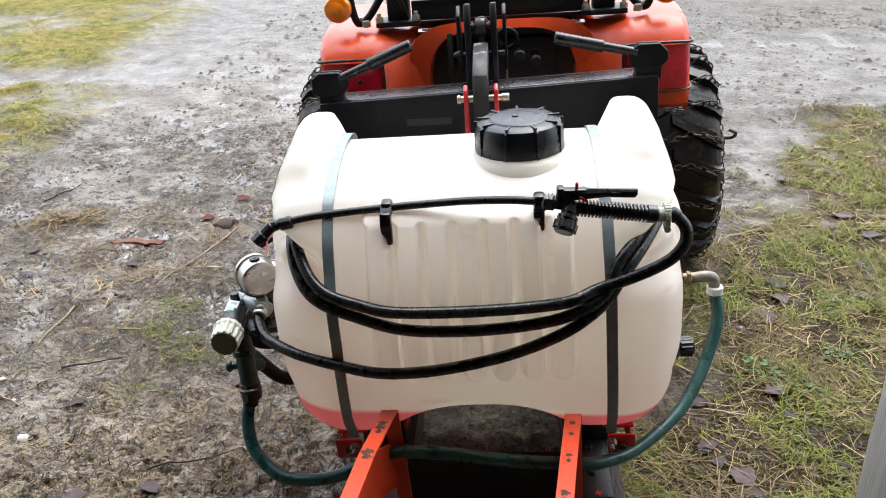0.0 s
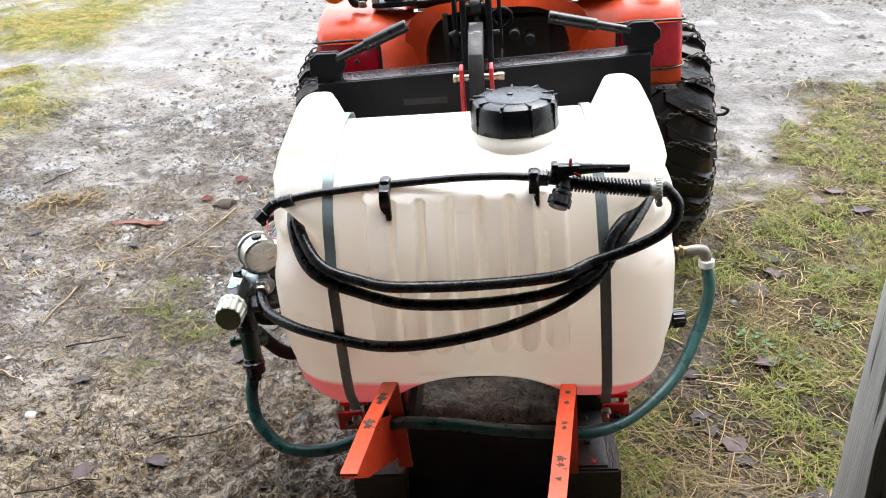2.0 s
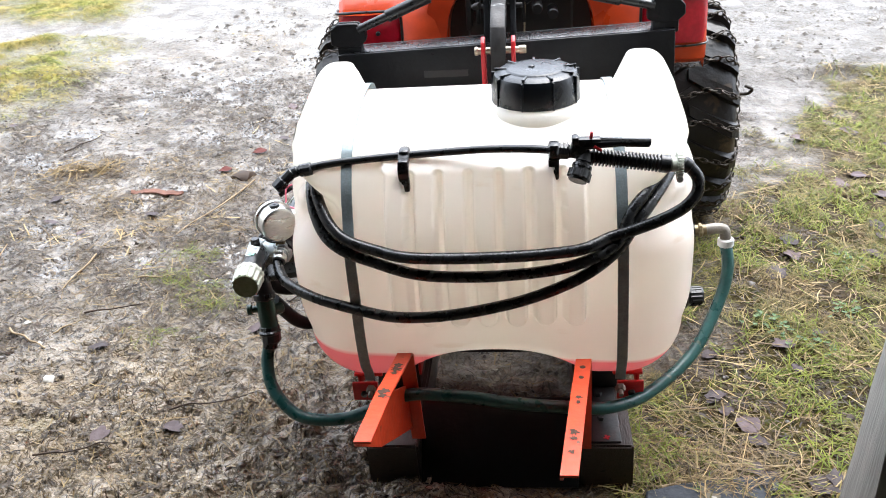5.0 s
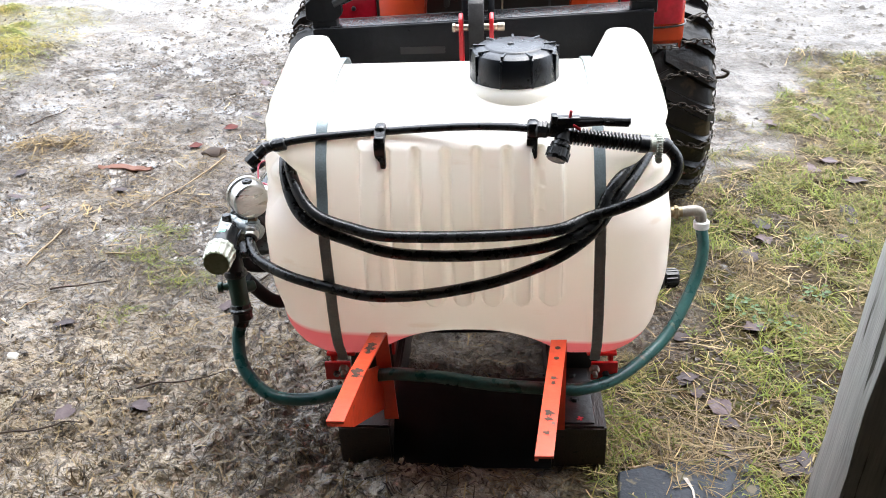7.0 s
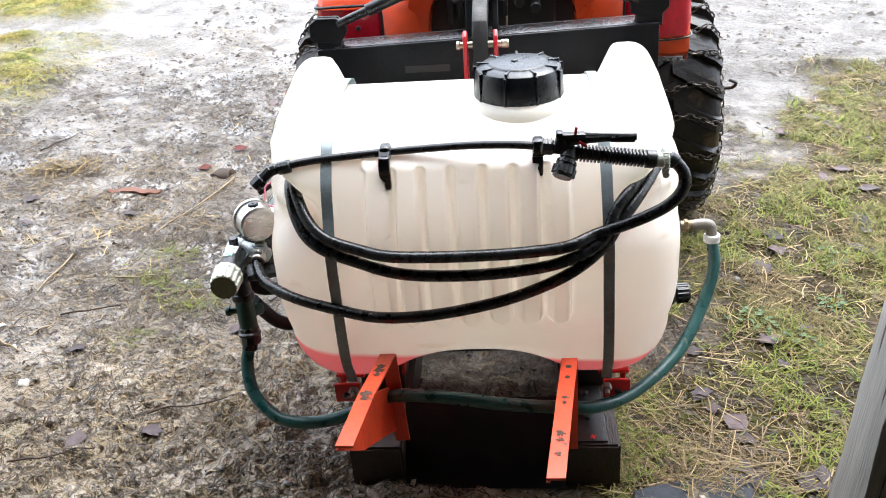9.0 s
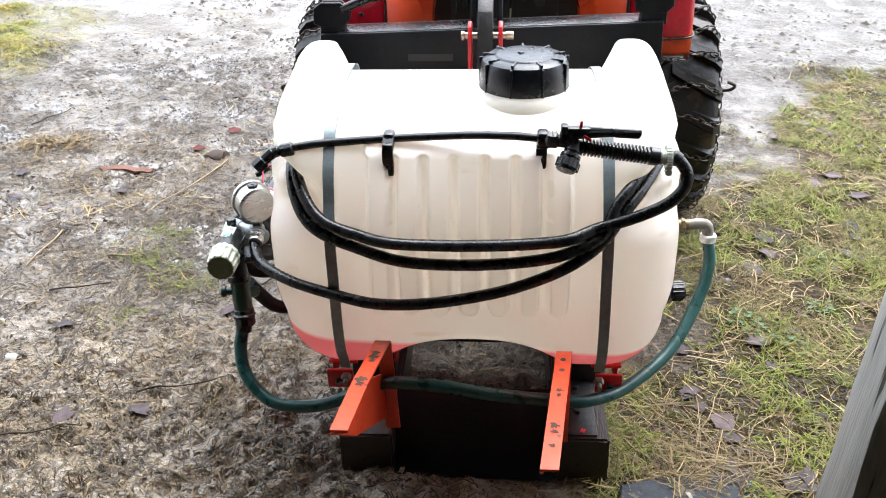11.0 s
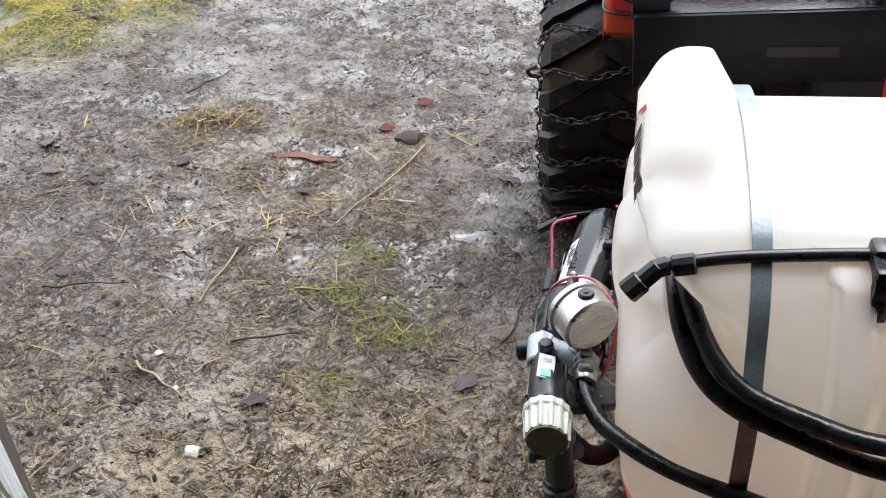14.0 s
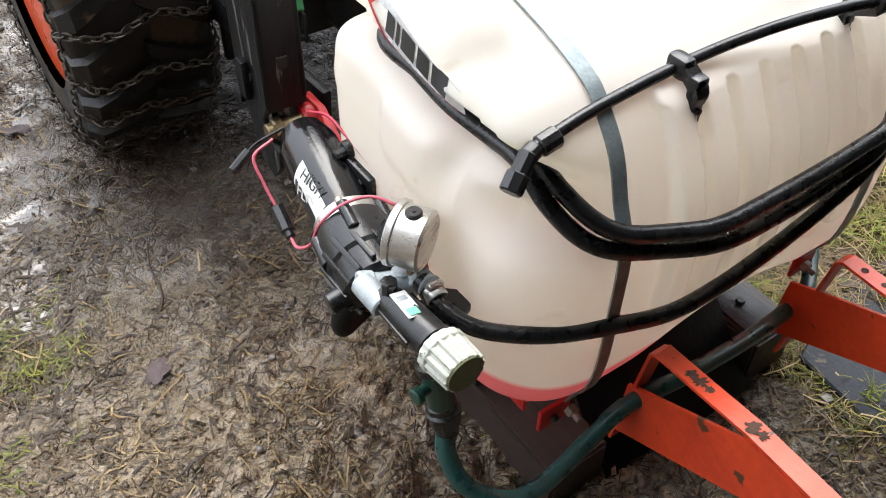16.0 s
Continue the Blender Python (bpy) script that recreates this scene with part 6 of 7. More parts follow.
        for fx, dy, dz in cols:
            x = xi + (xo - xi) * fx
            col = []
            for j, (y, z) in enumerate(prof):
                low = 1.0 if fx > 0.45 else 0.0
                col.append(f.verts.new((x, y + dy, z + dz * (j > 2))))
            grid.append(col)
        for u, v in zip(grid, grid[1:]):
            for j in range(len(prof) - 1):
                f.faces.new((u[j], u[j + 1], v[j + 1], v[j]))
        side = [f.verts.new((xo + sx * 0.002, y + 0.05, max(z - 0.05, 0.50))) for y, z in prof]
        for j in range(len(prof) - 1):
            f.faces.new((grid[0][j], side[j], side[j + 1], grid[0][j + 1]))
        part("fender", f, TRACTOR_ORANGE, t, "glossy orange fender", 50)
        # tail lamp let into the rear face
        xa, xb = TX + sx * 0.266, TX + sx * 0.407
        lamp = bmesh.new()
        rows = []
        for x, dy in ((xa, -0.002), (xa + (xb - xa) * 0.06, -0.010), (xa + (xb - xa) * 0.5, -0.013), (xa + (xb - xa) * 0.9, -0.006), (xb, 0.010), (xb + sx * 0.006, 0.045)):
            rows.append([lamp.verts.new((x, 0.770 + dy + 0.10 * max(0, z - 0.62), z)) for z in (0.575, 0.584, 0.625, 0.660, 0.668)])
        for u, v in zip(rows, rows[1:]):
            for j in range(4):
                lamp.faces.new((u[j], u[j + 1], v[j + 1], v[j]))
        lens = part("tail_lamp", lamp, TAIL_RED, t, "dark red tail lamp lens", 60)
        part("lamp_trim", tube([(xa - sx * 0.002, 0.767, 0.572), (xa - sx * 0.002, 0.766, 0.662), (xa + sx * 0.012, 0.766, 0.673), (xa + (xb - xa) * 0.6, 0.762, 0.675), (xb, 0.775, 0.672), (xb + sx * 0.008, 0.82, 0.670)], 0.0032, 8, 5), BLACK_PLASTIC, lens, "black trim")
        part("lamp_trim", tube([(xa, 0.764, 0.570), (xa + (xb - xa) * 0.6, 0.758, 0.568), (xb, 0.772, 0.570), (xb + sx * 0.008, 0.82, 0.572)], 0.0024, 8, 5), BLACK_PLASTIC, lens, "black trim")
        part("lamp_screw", rod((xa + sx * 0.05, 0.752, 0.628), (xa + sx * 0.05, 0.762, 0.628), 0.005, 10), BLACK_PLASTIC, lens)
        st = part("sticker", box((TX + sx * 0.168, 0.842, 0.716), (0.036, 0.016, 0.0012), 0, (12, 0, 0)), WHITE_LABEL, t, "small white warning sticker")
        part("sticker_print", box((TX + sx * 0.168, 0.842, 0.7172), (0.018, 0.010, 0.0008), 0, (12, 0, 0)), BLACK_INK, st)
        # roll bar foot, upright and bolts
        xr = TX + sx * 0.232
        part("roll_bar_post", add(box((xr, 0.895, 0.93), (0.050, 0.055, 0.42), 0.008), box((xr, 0.885, 0.731), (0.10, 0.075, 0.012), 0.003)), BLACK_STEEL, t, "black roll bar upright")
        for k in (-1, 1):
            part("post_bolt", add(hexbolt((xr + k * 0.042, 0.858, 0.737), (xr + k * 0.042, 0.858, 0.749), 0.009), rod((xr + k * 0.042, 0.858, 0.748), (xr + k * 0.042, 0.858, 0.757), 0.005)), ZINC_BOLT, t, "zinc bolt")
        part("fender_bolt", add(hexbolt((TX + sx * 0.305, 0.858, 0.728), (TX + sx * 0.305, 0.858, 0.742), 0.010), rod((TX + sx * 0.325, 0.875, 0.728), (TX + sx * 0.325, 0.875, 0.748), 0.009)), ZINC_BOLT, t, "zinc bolt")
        part("cable", tube([(xr - sx * 0.02, 0.875, 0.735), (xr - sx * 0.01, 0.86, 0.78), (xr + sx * 0.02, 0.865, 0.83), (xr + sx * 0.015, 0.87, 0.9)], 0.006, 8, 6), BLACK_PLASTIC, t, "black cable")
        part("lamp_arm", tube([(xr + sx * 0.03, 0.90, 0.80), (xr + sx * 0.07, 0.875, 0.745), (xr + sx * 0.095, 0.865, 0.740), (xr + sx * 0.105, 0.86, 0.80), (xr + sx * 0.10, 0.86, 0.86)], 0.009, 10, 6), BLACK_STEEL, t, "black lamp bracket")
        la = (TX + sx * 0.362, 0.83, 0.775)
        ind = part("indicator_lamp", lathe((la[0], la[1] + 0.04, la[2]), (la[0], la[1] - 0.004, la[2]), [(0, 0.012), (0.3, 0.026), (0.55, 0.031), (0.6, 0.031)], 24), BLACK_PLASTIC, t, "round lamp housing", 40)
        part("lens", lathe((la[0], la[1] + 0.014, la[2]), (la[0], la[1] - 0.016, la[2]), [(0, 0.030), (0.5, 0.030), (0.72, 0.027), (0.80, 0.016), (0.88, 0.016), (1.0, 0.007)], 24), AMBER, ind, "ribbed amber lens", 40)
    # panel between the fenders with its arched opening, and what shows in it
    pan = bmesh.new()
    n = 24
    inner, outer = [], []
    for i in range(n + 1):
        a = math.pi * i / n
        cx2, sz = -math.cos(a), math.sin(a)
        ex = abs(cx2) ** 0.5 * (1 if cx2 > 0 else -1)
        inner.append((TX + 0.150 * ex - 0.022 * (1 - sz) * (1 if ex < 0 else -1), 0.842 - 0.02 * sz, 0.50 + 0.214 * sz ** 0.35))
        outer.append((TX + 0.215 * ex, 0.846 - 0.014 * sz, 0.50 + 0.232 * sz ** 0.3))
    vi = [pan.verts.new(p) for p in inner]
    vo = [pan.verts.new(p) for p in outer]
    vb = [pan.verts.new((p[0] * 0.98 + TX * 0.02, p[1] + 0.05, p[2] - 0.004)) for p in inner]
    for i in range(n):
        pan.faces.new((vi[i], vi[i + 1], vo[i + 1], vo[i]))
        pan.faces.new((vi[i], vb[i], vb[i + 1], vi[i + 1]))
    part("rear_panel", pan, TRACTOR_ORANGE, t, "orange rear panel arched over the hitch", 40)
    part("bulkhead", add(box((TX, 0.985, 0.44), (0.50, 0.02, 0.56), 0.004), box((TX, 0.90, 0.34), (0.12, 0.12, 0.30), 0.02)), DARK_CAST, t, "dark bulkhead and gear case")
    part("deck", box((TX, 1.06, 0.726), (0.42, 0.36, 0.010), 0.003), DARK_CAST, t, "dark deck under the seat")
    part("cross_rail", add(box((TX, 0.872, 0.756), (0.40, 0.012, 0.045), 0.003), rod((TX - 0.19, 0.862, 0.790), (TX + 0.19, 0.862, 0.790), 0.0045, 10)), BLACK_STEEL, t, "black cross rail with a steel rod")
    part("seat_base", box((TX, 1.02, 0.80), (0.30, 0.22, 0.09), 0.02), BLACK_PLASTIC, t, "black underside of the seat")
    part("axle_housing", add(rod((TX - 0.36, 1.155, 0.283), (TX + 0.36, 1.155, 0.283), 0.06, 20), box((TX, 1.06, 0.42), (0.26, 0.22, 0.50), 0.03)), DARK_CAST, t, "dark gear housing")
    part("top_link_bracket", add(box((TX - 0.045, 0.88, 0.66), (0.012, 0.12, 0.10), 0.003), box((TX - 0.115, 0.88, 0.66), (0.012, 0.12, 0.10), 0.003)), DARK_CAST, t)
    part("hydraulic_coupler", add(rod((TX + 0.04, 0.86, 0.655), (TX + 0.04, 0.80, 0.655), 0.012, 12), rod((TX + 0.075, 0.87, 0.64), (TX + 0.075, 0.81, 0.64), 0.012, 12)), DARK_CAST, t, "dark hydraulic coupler")
    part("pull_ring", tube([(TX + 0.012, 0.79, 0.675), (TX - 0.006, 0.785, 0.692), (TX - 0.004, 0.782, 0.712), (TX + 0.015, 0.78, 0.720), (TX + 0.032, 0.782, 0.708), (TX + 0.032, 0.785, 0.688), (TX + 0.016, 0.79, 0.675)], 0.0055, 10, 6), BLACK_STEEL, t, "black ring handle")
    part("pull_rod", rod((TX + 0.012, 0.79, 0.678), (TX + 0.010, 0.80, 0.60), 0.002, 8), ZINC_BOLT, t, "thin steel rod")
    part("top_link", add(rod((0.012, 0.66, 0.757), (TX - 0.06, 0.92, 0.69), 0.016, 14), rod((0.012, 0.62, 0.757), (0.014, 0.70, 0.745), 0.010, 12)), WORN_STEEL, t, "worn top link")
    for sx in (-1, 1):
        part("lower_link", add(box((TX + sx * 0.275, 0.86, 0.31), (0.016, 0.56, 0.050), 0.004, (4, 0, -sx * 5)), bmesh.new()), BLACK_STEEL, t, "black lower link arm")
        part("lift_rod", rod((TX + sx * 0.218, 0.735, 0.36), (TX + sx * 0.19, 0.83, 0.53), 0.017 if sx < 0 else 0.010, 14), GREEN_ROD if sx < 0 else BLACK_STEEL, t, "green lift rod" if sx < 0 else "black lift rod")
        p = Vector((TX + sx * 0.222, 0.722, 0.340))
        part("clevis", add(add(box(p + Vector((-0.012, 0, 0)), (0.004, 0.018, 0.05), 0.001), box(p + Vector((0.012, 0, 0)), (0.004, 0.018, 0.05), 0.001)), add(rod(p + Vector((-0.018, 0, -0.018)), p + Vector((0.018, 0, -0.018)), 0.005), rod(p + Vector((0, 0.004, 0.02)), p + Vector((0.0, 0.06, 0.16)), 0.006))), WORN_STEEL, t, "worn steel stay clevis")
    part("drawbar", box((TX, 0.92, 0.24), (0.05, 0.40, 0.018), 0.004), DARK_CAST, t, "dark drawbar")
    # unseen front of the tractor, added so that its bulk shades the ground
    part("chassis", add(box((TX, 1.75, 0.36), (0.26, 1.10, 0.22), 0.02), box((TX, 1.35, 0.30), (0.34, 0.30, 0.26), 0.03)), DARK_CAST, t, "dark chassis under the tractor")
    part("foot_deck", add(box((TX, 1.52, 0.37), (0.80, 0.52, 0.018), 0.006), box((TX, 1.27, 0.47), (0.44, 0.02, 0.22), 0.004)), BLACK_STEEL, t, "black foot deck")
    hood = box((TX, 2.06, 0.72), (0.46, 0.66, 0.40), 0.07, segments=4)
    part("hood", hood, TRACTOR_ORANGE, t, "orange hood", 50)
    part("grille", box((TX, 2.40, 0.68), (0.34, 0.03, 0.26), 0.012), BLACK_PLASTIC, t, "black grille")
    part("front_axle", rod((TX - 0.36, 2.16, 0.24), (TX + 0.36, 2.16, 0.24), 0.035, 14), DARK_CAST, t, "dark front axle")
    for sx in (-1, 1):
        xw = TX + sx * 0.36
        front = part("front_wheel", lathe((xw - 0.06, 2.16, 0.215), (xw + 0.06, 2.16, 0.215), [(0, 0.09), (0.05, 0.118), (0.5, 0.10), (0.95, 0.118), (1, 0.09)], 24), TRACTOR_ORANGE, t, "orange front wheel disc")
        part("tyre", lathe((xw - 0.085, 2.16, 0.215), (xw + 0.085, 2.16, 0.215), [(0, 0.115), (0.03, 0.165), (0.14, 0.205), (0.32, 0.216), (0.68, 0.216), (0.86, 0.205), (0.97, 0.165), (1, 0.115)], 40), RUBBER, front, "muddy black front tyre", 40)
    return t


tractor()

# ---- what lies on the ground ----


def strands(name, roots, lengths, radius, lift, bend, mat, label, category, seed, flat=0.5, up=0.0):
    """Many thin strands as one object: each a bent ribbon of two or three quads."""
    rnd = np.random.RandomState(seed)
    n = len(roots)
    ang = rnd.uniform(0, 2 * np.pi, n)
    d = np.stack([np.cos(ang), np.sin(ang)], 1)
    k = 4
    verts = np.zeros((n, k, 2, 3))
    curl = rnd.normal(0, bend, n)
    rise = np.abs(rnd.normal(up, up * 0.5 + 1e-4, n))
    for j in range(k):
        f = j / (k - 1)
        a = ang + curl * (f - 0.5)
        px = roots[:, 0] + lengths * (f - 0.5) * np.cos(a)
        py = roots[:, 1] + lengths * (f - 0.5) * np.sin(a)
        pz = ground_height(px, py) + lift + rise * f * lengths * (1 - 0.35 * f)
        w = radius * (1.0 if j < k - 1 or flat > 0.9 else 0.25)
        w = np.broadcast_to(w, (n,))
        side = np.stack([-np.sin(a) * w, np.cos(a) * w, rnd.uniform(-1, 1, n) * w * 0.6], 1)
        c = np.stack([px, py, pz], 1)
        verts[:, j, 0], verts[:, j, 1] = c - side, c + side
    idx = np.arange(n)[:, None] * (2 * k)
    faces = np.concatenate([np.concatenate([idx + 2 * j, idx + 2 * j + 1, idx + 2 * j + 3, idx + 2 * j + 2], 1) for j in range(k - 1)])
    me = bpy.data.meshes.new(name)
    me.vertices.add(n * k * 2)
    me.vertices.foreach_set("co", verts.ravel())
    me.loops.add(faces.size)
    me.loops.foreach_set("vertex_index", faces.ravel().astype(np.int32))
    me.polygons.add(len(faces))
    me.polygons.foreach_set("loop_start", np.arange(len(faces)) * 4)
    me.update()
    me.materials.append(mat)
    return tagged(new(name, me), label, category, kind="stuff")


def strand_material(name, colours, rough=0.6, patches=None):
    """Strands that each take one colour of a row; with patches, a second row takes over in places."""
    m = bpy.data.materials.new(name)
    m.use_nodes = True
    n, l = m.node_tree.nodes, m.node_tree.links
    g = n.new("ShaderNodeNewGeometry")

    def row(values):
        r = n.new("ShaderNodeValToRGB")
        el = r.color_ramp.elements
        while len(el) < len(values):
            el.new(0.5)
        for i, c in enumerate(values):
            el[i].position = i / max(1, len(values) - 1)
            el[i].color = (*c, 1)
        l.new(g.outputs["Random Per Island"], r.inputs[0])
        return r.outputs[0]

    col = row(colours)
    if patches:
        t, k, x = n.new("ShaderNodeTexNoise"), n.new("ShaderNodeMapRange"), n.new("ShaderNodeMixRGB")
        t.inputs["Scale"].default_value, t.inputs["Detail"].default_value = 5.5, 5
        k.inputs[1].default_value, k.inputs[2].default_value = 0.42, 0.60
        l.new(g.outputs["Position"], t.inputs["Vector"])
        l.new(t.outputs[0], k.inputs[0])
        l.new(k.outputs[0], x.inputs[0])
        l.new(col, x.inputs[1])
        l.new(row(patches), x.inputs[2])
        col = x.outputs[0]
    b = n["Principled BSDF"]
    l.new(col, b.inputs["Base Color"])
    b.inputs["Roughness"].default_value = rough
    b.inputs["Specular IOR Level"].default_value = 0.2
    return m


def scatter(count, box4, weight, seed):
    """Random places in x0, x1, y0, y1, thinned by a weight of 0 to 1."""
    rnd = np.random.RandomState(seed)
    p = np.stack([rnd.uniform(box4[0], box4[1], count), rnd.uniform(box4[2], box4[3], count)], 1)
    return p[rnd.uniform(0, 1, count) < weight(p[:, 0], p[:, 1])]


DEAD_BLADES = [(0.030, 0.020, 0.009), (0.105, 0.070, 0.029), (0.180, 0.125, 0.052), (0.055, 0.036, 0.016), (0.270, 0.200, 0.095), (0.125, 0.100, 0.032), (0.040, 0.028, 0.013)]
GRASS_MIX = strand_material("grass_blades", [(0.028, 0.040, 0.006), (0.100, 0.115, 0.015), (0.160, 0.160, 0.026), (0.230, 0.190, 0.052), (0.070, 0.088, 0.012), (0.035, 0.030, 0.010), (0.280, 0.215, 0.085), (0.110, 0.130, 0.014), (0.040, 0.052, 0.008)], patches=DEAD_BLADES)
LAWN_MIX = strand_material("lawn_blades", [(0.05, 0.06, 0.008), (0.16, 0.17, 0.022), (0.27, 0.24, 0.055), (0.10, 0.12, 0.016), (0.36, 0.29, 0.11), (0.12, 0.14, 0.016)], patches=[(0.30, 0.22, 0.06), (0.10, 0.07, 0.025), (0.38, 0.28, 0.085), (0.18, 0.15, 0.035), (0.24, 0.20, 0.04)])
STRAW_MIX = strand_material("straw_strands", [(0.060, 0.040, 0.021), (0.190, 0.130, 0.055), (0.130, 0.087, 0.040), (0.038, 0.026, 0.015), (0.260, 0.190, 0.085), (0.100, 0.066, 0.032)], 0.5)
PALE_STRAW = strand_material("pale_straw", [(0.36, 0.26, 0.12), (0.16, 0.105, 0.05), (0.34, 0.26, 0.12), (0.09, 0.06, 0.032), (0.21, 0.145, 0.068)], 0.5)
DARK_MIX = strand_material("dark_litter", [(0.03, 0.021, 0.015), (0.06, 0.042, 0.028), (0.02, 0.015, 0.012), (0.10, 0.07, 0.045)], 0.5)

lawn_w = lambda x, y: ground_masks(x, y)[0] * step(7.6 - y, 0, 1)
p = scatter(330000, (0.25, 2.6, 0.95, 4.0), lambda x, y: lawn_w(x, y) * (0.35 + 0.65 * step(y - 0.5 * (x - 0.4), 1.2, 1.6)) * (0.12 + 0.88 * step(fbm(x, y, 9, 4, 77), 0.44, 0.57)), 21)
rs = np.random.RandomState(4)
strands("verge_grass", p, rs.uniform(0.010, 0.050, len(p)), rs.uniform(0.0005, 0.0012, len(p)), 0.001, 0.3, GRASS_MIX, "short matted yellow-green winter grass beside the tractor", "grass", 22, up=0.38)
p = scatter(90000, (0.25, 2.3, 1.0, 3.9), lambda x, y: lawn_w(x, y) * step(fbm(x, y, 13, 3, 88), 0.53, 0.64), 24)
strands("grass_tufts", p, rs.uniform(0.014, 0.045, len(p)), rs.uniform(0.0006, 0.0012, len(p)), 0.001, 0.35, strand_material("tuft_blades", [(0.05, 0.07, 0.008), (0.13, 0.165, 0.018), (0.20, 0.215, 0.036), (0.085, 0.115, 0.012), (0.27, 0.245, 0.075)]), "brighter green tufts in the winter grass", "grass", 25, up=0.75)
p = scatter(230000, (-4.4, -1.2, 2.7, 7.4), lambda x, y: ground_masks(x, y)[7] * step(y + 1.6 * x, -3.2, -0.2) * (0.3 + 0.7 * step(fbm(x, y, 11, 3, 35), 0.38, 0.55)), 31)
strands("lawn_grass", p, rs.uniform(0.010, 0.038, len(p)), rs.uniform(0.0006, 0.0012, len(p)), 0.001, 0.35, LAWN_MIX, "yellowed winter grass beyond the mud", "grass", 32, up=0.35)
p = scatter(42000, (-1.2, -0.4, 1.4, 2.4), lambda x, y: np.clip(ground_masks(x, y)[0], 0, 1), 41)
strands("moss_grass", p, rs.uniform(0.008, 0.028, len(p)), rs.uniform(0.0005, 0.0010, len(p)), 0.001, 0.25, strand_material("moss_blades", [(0.040, 0.062, 0.008), (0.120, 0.150, 0.018), (0.200, 0.200, 0.038), (0.060, 0.050, 0.018), (0.150, 0.170, 0.022)]), "green tufts in the mud", "grass", 42, up=0.35)
litter_w = lambda x, y: np.clip(0.08 + 0.9 * ground_masks(x, y)[5] * step(fbm(x, y, 6, 3, 55), 0.35, 0.6), 0, 1) * (1 - 0.7 * ground_masks(x, y)[3]) * (1 - 0.85 * ground_masks(x, y)[6])
p = scatter(46000, (-2.2, 0.9, 0.9, 3.2), litter_w, 51)
strands("straw_litter", p, rs.uniform(0.008, 0.07, len(p)) * rs.uniform(0.3, 1, len(p)), rs.uniform(0.0006, 0.0013, len(p)), 0.002, 0.12, STRAW_MIX, "wet straw trodden into the mud", "straw", 52, flat=1.0, up=0.05)
p = scatter(90000, (-2.2, 0.9, 0.9, 3.6), lambda x, y: (0.12 + 0.6 * step(fbm(x, y, 8, 3, 63), 0.45, 0.62)) * (1 - 0.5 * ground_masks(x, y)[4]), 61)
strands("dark_litter", p, rs.uniform(0.006, 0.045, len(p)) * rs.uniform(0.3, 1, len(p)), rs.uniform(0.0008, 0.0022, len(p)), 0.0018, 0.25, DARK_MIX, "dark bits of stalk and leaf in the mud", "litter", 62, flat=1.0, up=0.04)
p = scatter(52000, (-1.7, 0.7, 0.95, 2.5), lambda x, y: (0.15 + 0.85 * step(fbm(x, y, 4, 3, 58), 0.35, 0.6)) * (0.35 + 0.65 * blob(x, y, -0.45, 1.35, 0.7, 0.6)) * (1 - 0.8 * ground_masks(x, y)[6]), 56)
strands("chaff", p, rs.uniform(0.004, 0.034, len(p)), rs.uniform(0.0005, 0.0012, len(p)), 0.0020, 0.10, strand_material("chaff_bits", [(0.030, 0.019, 0.010), (0.10, 0.066, 0.032), (0.018, 0.012, 0.007), (0.070, 0.046, 0.022), (0.020, 0.013, 0.008), (0.28, 0.20, 0.095), (0.022, 0.015, 0.009), (0.045, 0.030, 0.016)], 0.4), "chopped hay and chaff pressed into the wet mud", "chaff", 57, flat=1.0, up=0.07)
p = scatter(14000, (0.25, 2.5, 0.95, 3.9), lambda x, y: (0.15 + 0.4 * step(fbm(x, y, 5, 3, 73), 0.4, 0.6)) * ground_masks(x, y)[1], 71)
strands("verge_straw", p, rs.uniform(0.03, 0.11, len(p)), rs.uniform(0.0006, 0.0013, len(p)), 0.006, 0.22, PALE_STRAW, "dead stalks lying in the grass", "straw", 72, flat=1.0, up=0.12)
p = scatter(12000, (-1.75, -0.95, 2.25, 2.8), lambda x, y: np.clip(1.1 * blob(x, y, -1.345, 2.52, 0.085, 0.045, 12), 0, 1) * step(fbm(x, y, 16, 3, 83), 0.36, 0.56), 81)
strands("straw_heap", p, rs.uniform(0.03, 0.10, len(p)), rs.uniform(0.0009, 0.0018, len(p)), 0.003, 0.15, strand_material("heap_straw", [(0.04, 0.026, 0.014), (0.20, 0.135, 0.052), (0.10, 0.064, 0.028), (0.30, 0.21, 0.088), (0.03, 0.02, 0.013), (0.07, 0.045, 0.021), (0.15, 0.10, 0.042)]), "small heap of wet straw on the mud", "straw", 82, flat=1.0, up=0.25)
p = scatter(2600, (0.2, 0.62, 1.2, 1.5), lambda x, y: 0.8 * (y > 1.22) * blob(x, y, 0.36, 1.27, 0.2, 0.12), 91)
strands("door_straw", p, rs.uniform(0.02, 0.09, len(p)), rs.uniform(0.0004, 0.0009, len(p)), 0.006, 0.3, STRAW_MIX, "trampled straw by the door slab", "straw", 92, flat=1.0, up=0.12)
straw_spots = lambda x, y: blob(x, y, -1.16, 2.10, 0.08, 0.05) + blob(x, y, -1.02, 2.12, 0.10, 0.05, 15) + blob(x, y, -1.27, 2.04, 0.09, 0.05) + 0.8 * blob(x, y, -0.82, 2.25, 0.14, 0.05, 25) + 0.6 * blob(x, y, -1.0, 4.21, 0.25, 0.06, 20) + 0.7 * blob(x, y, -0.66, 2.62, 0.10, 0.16)
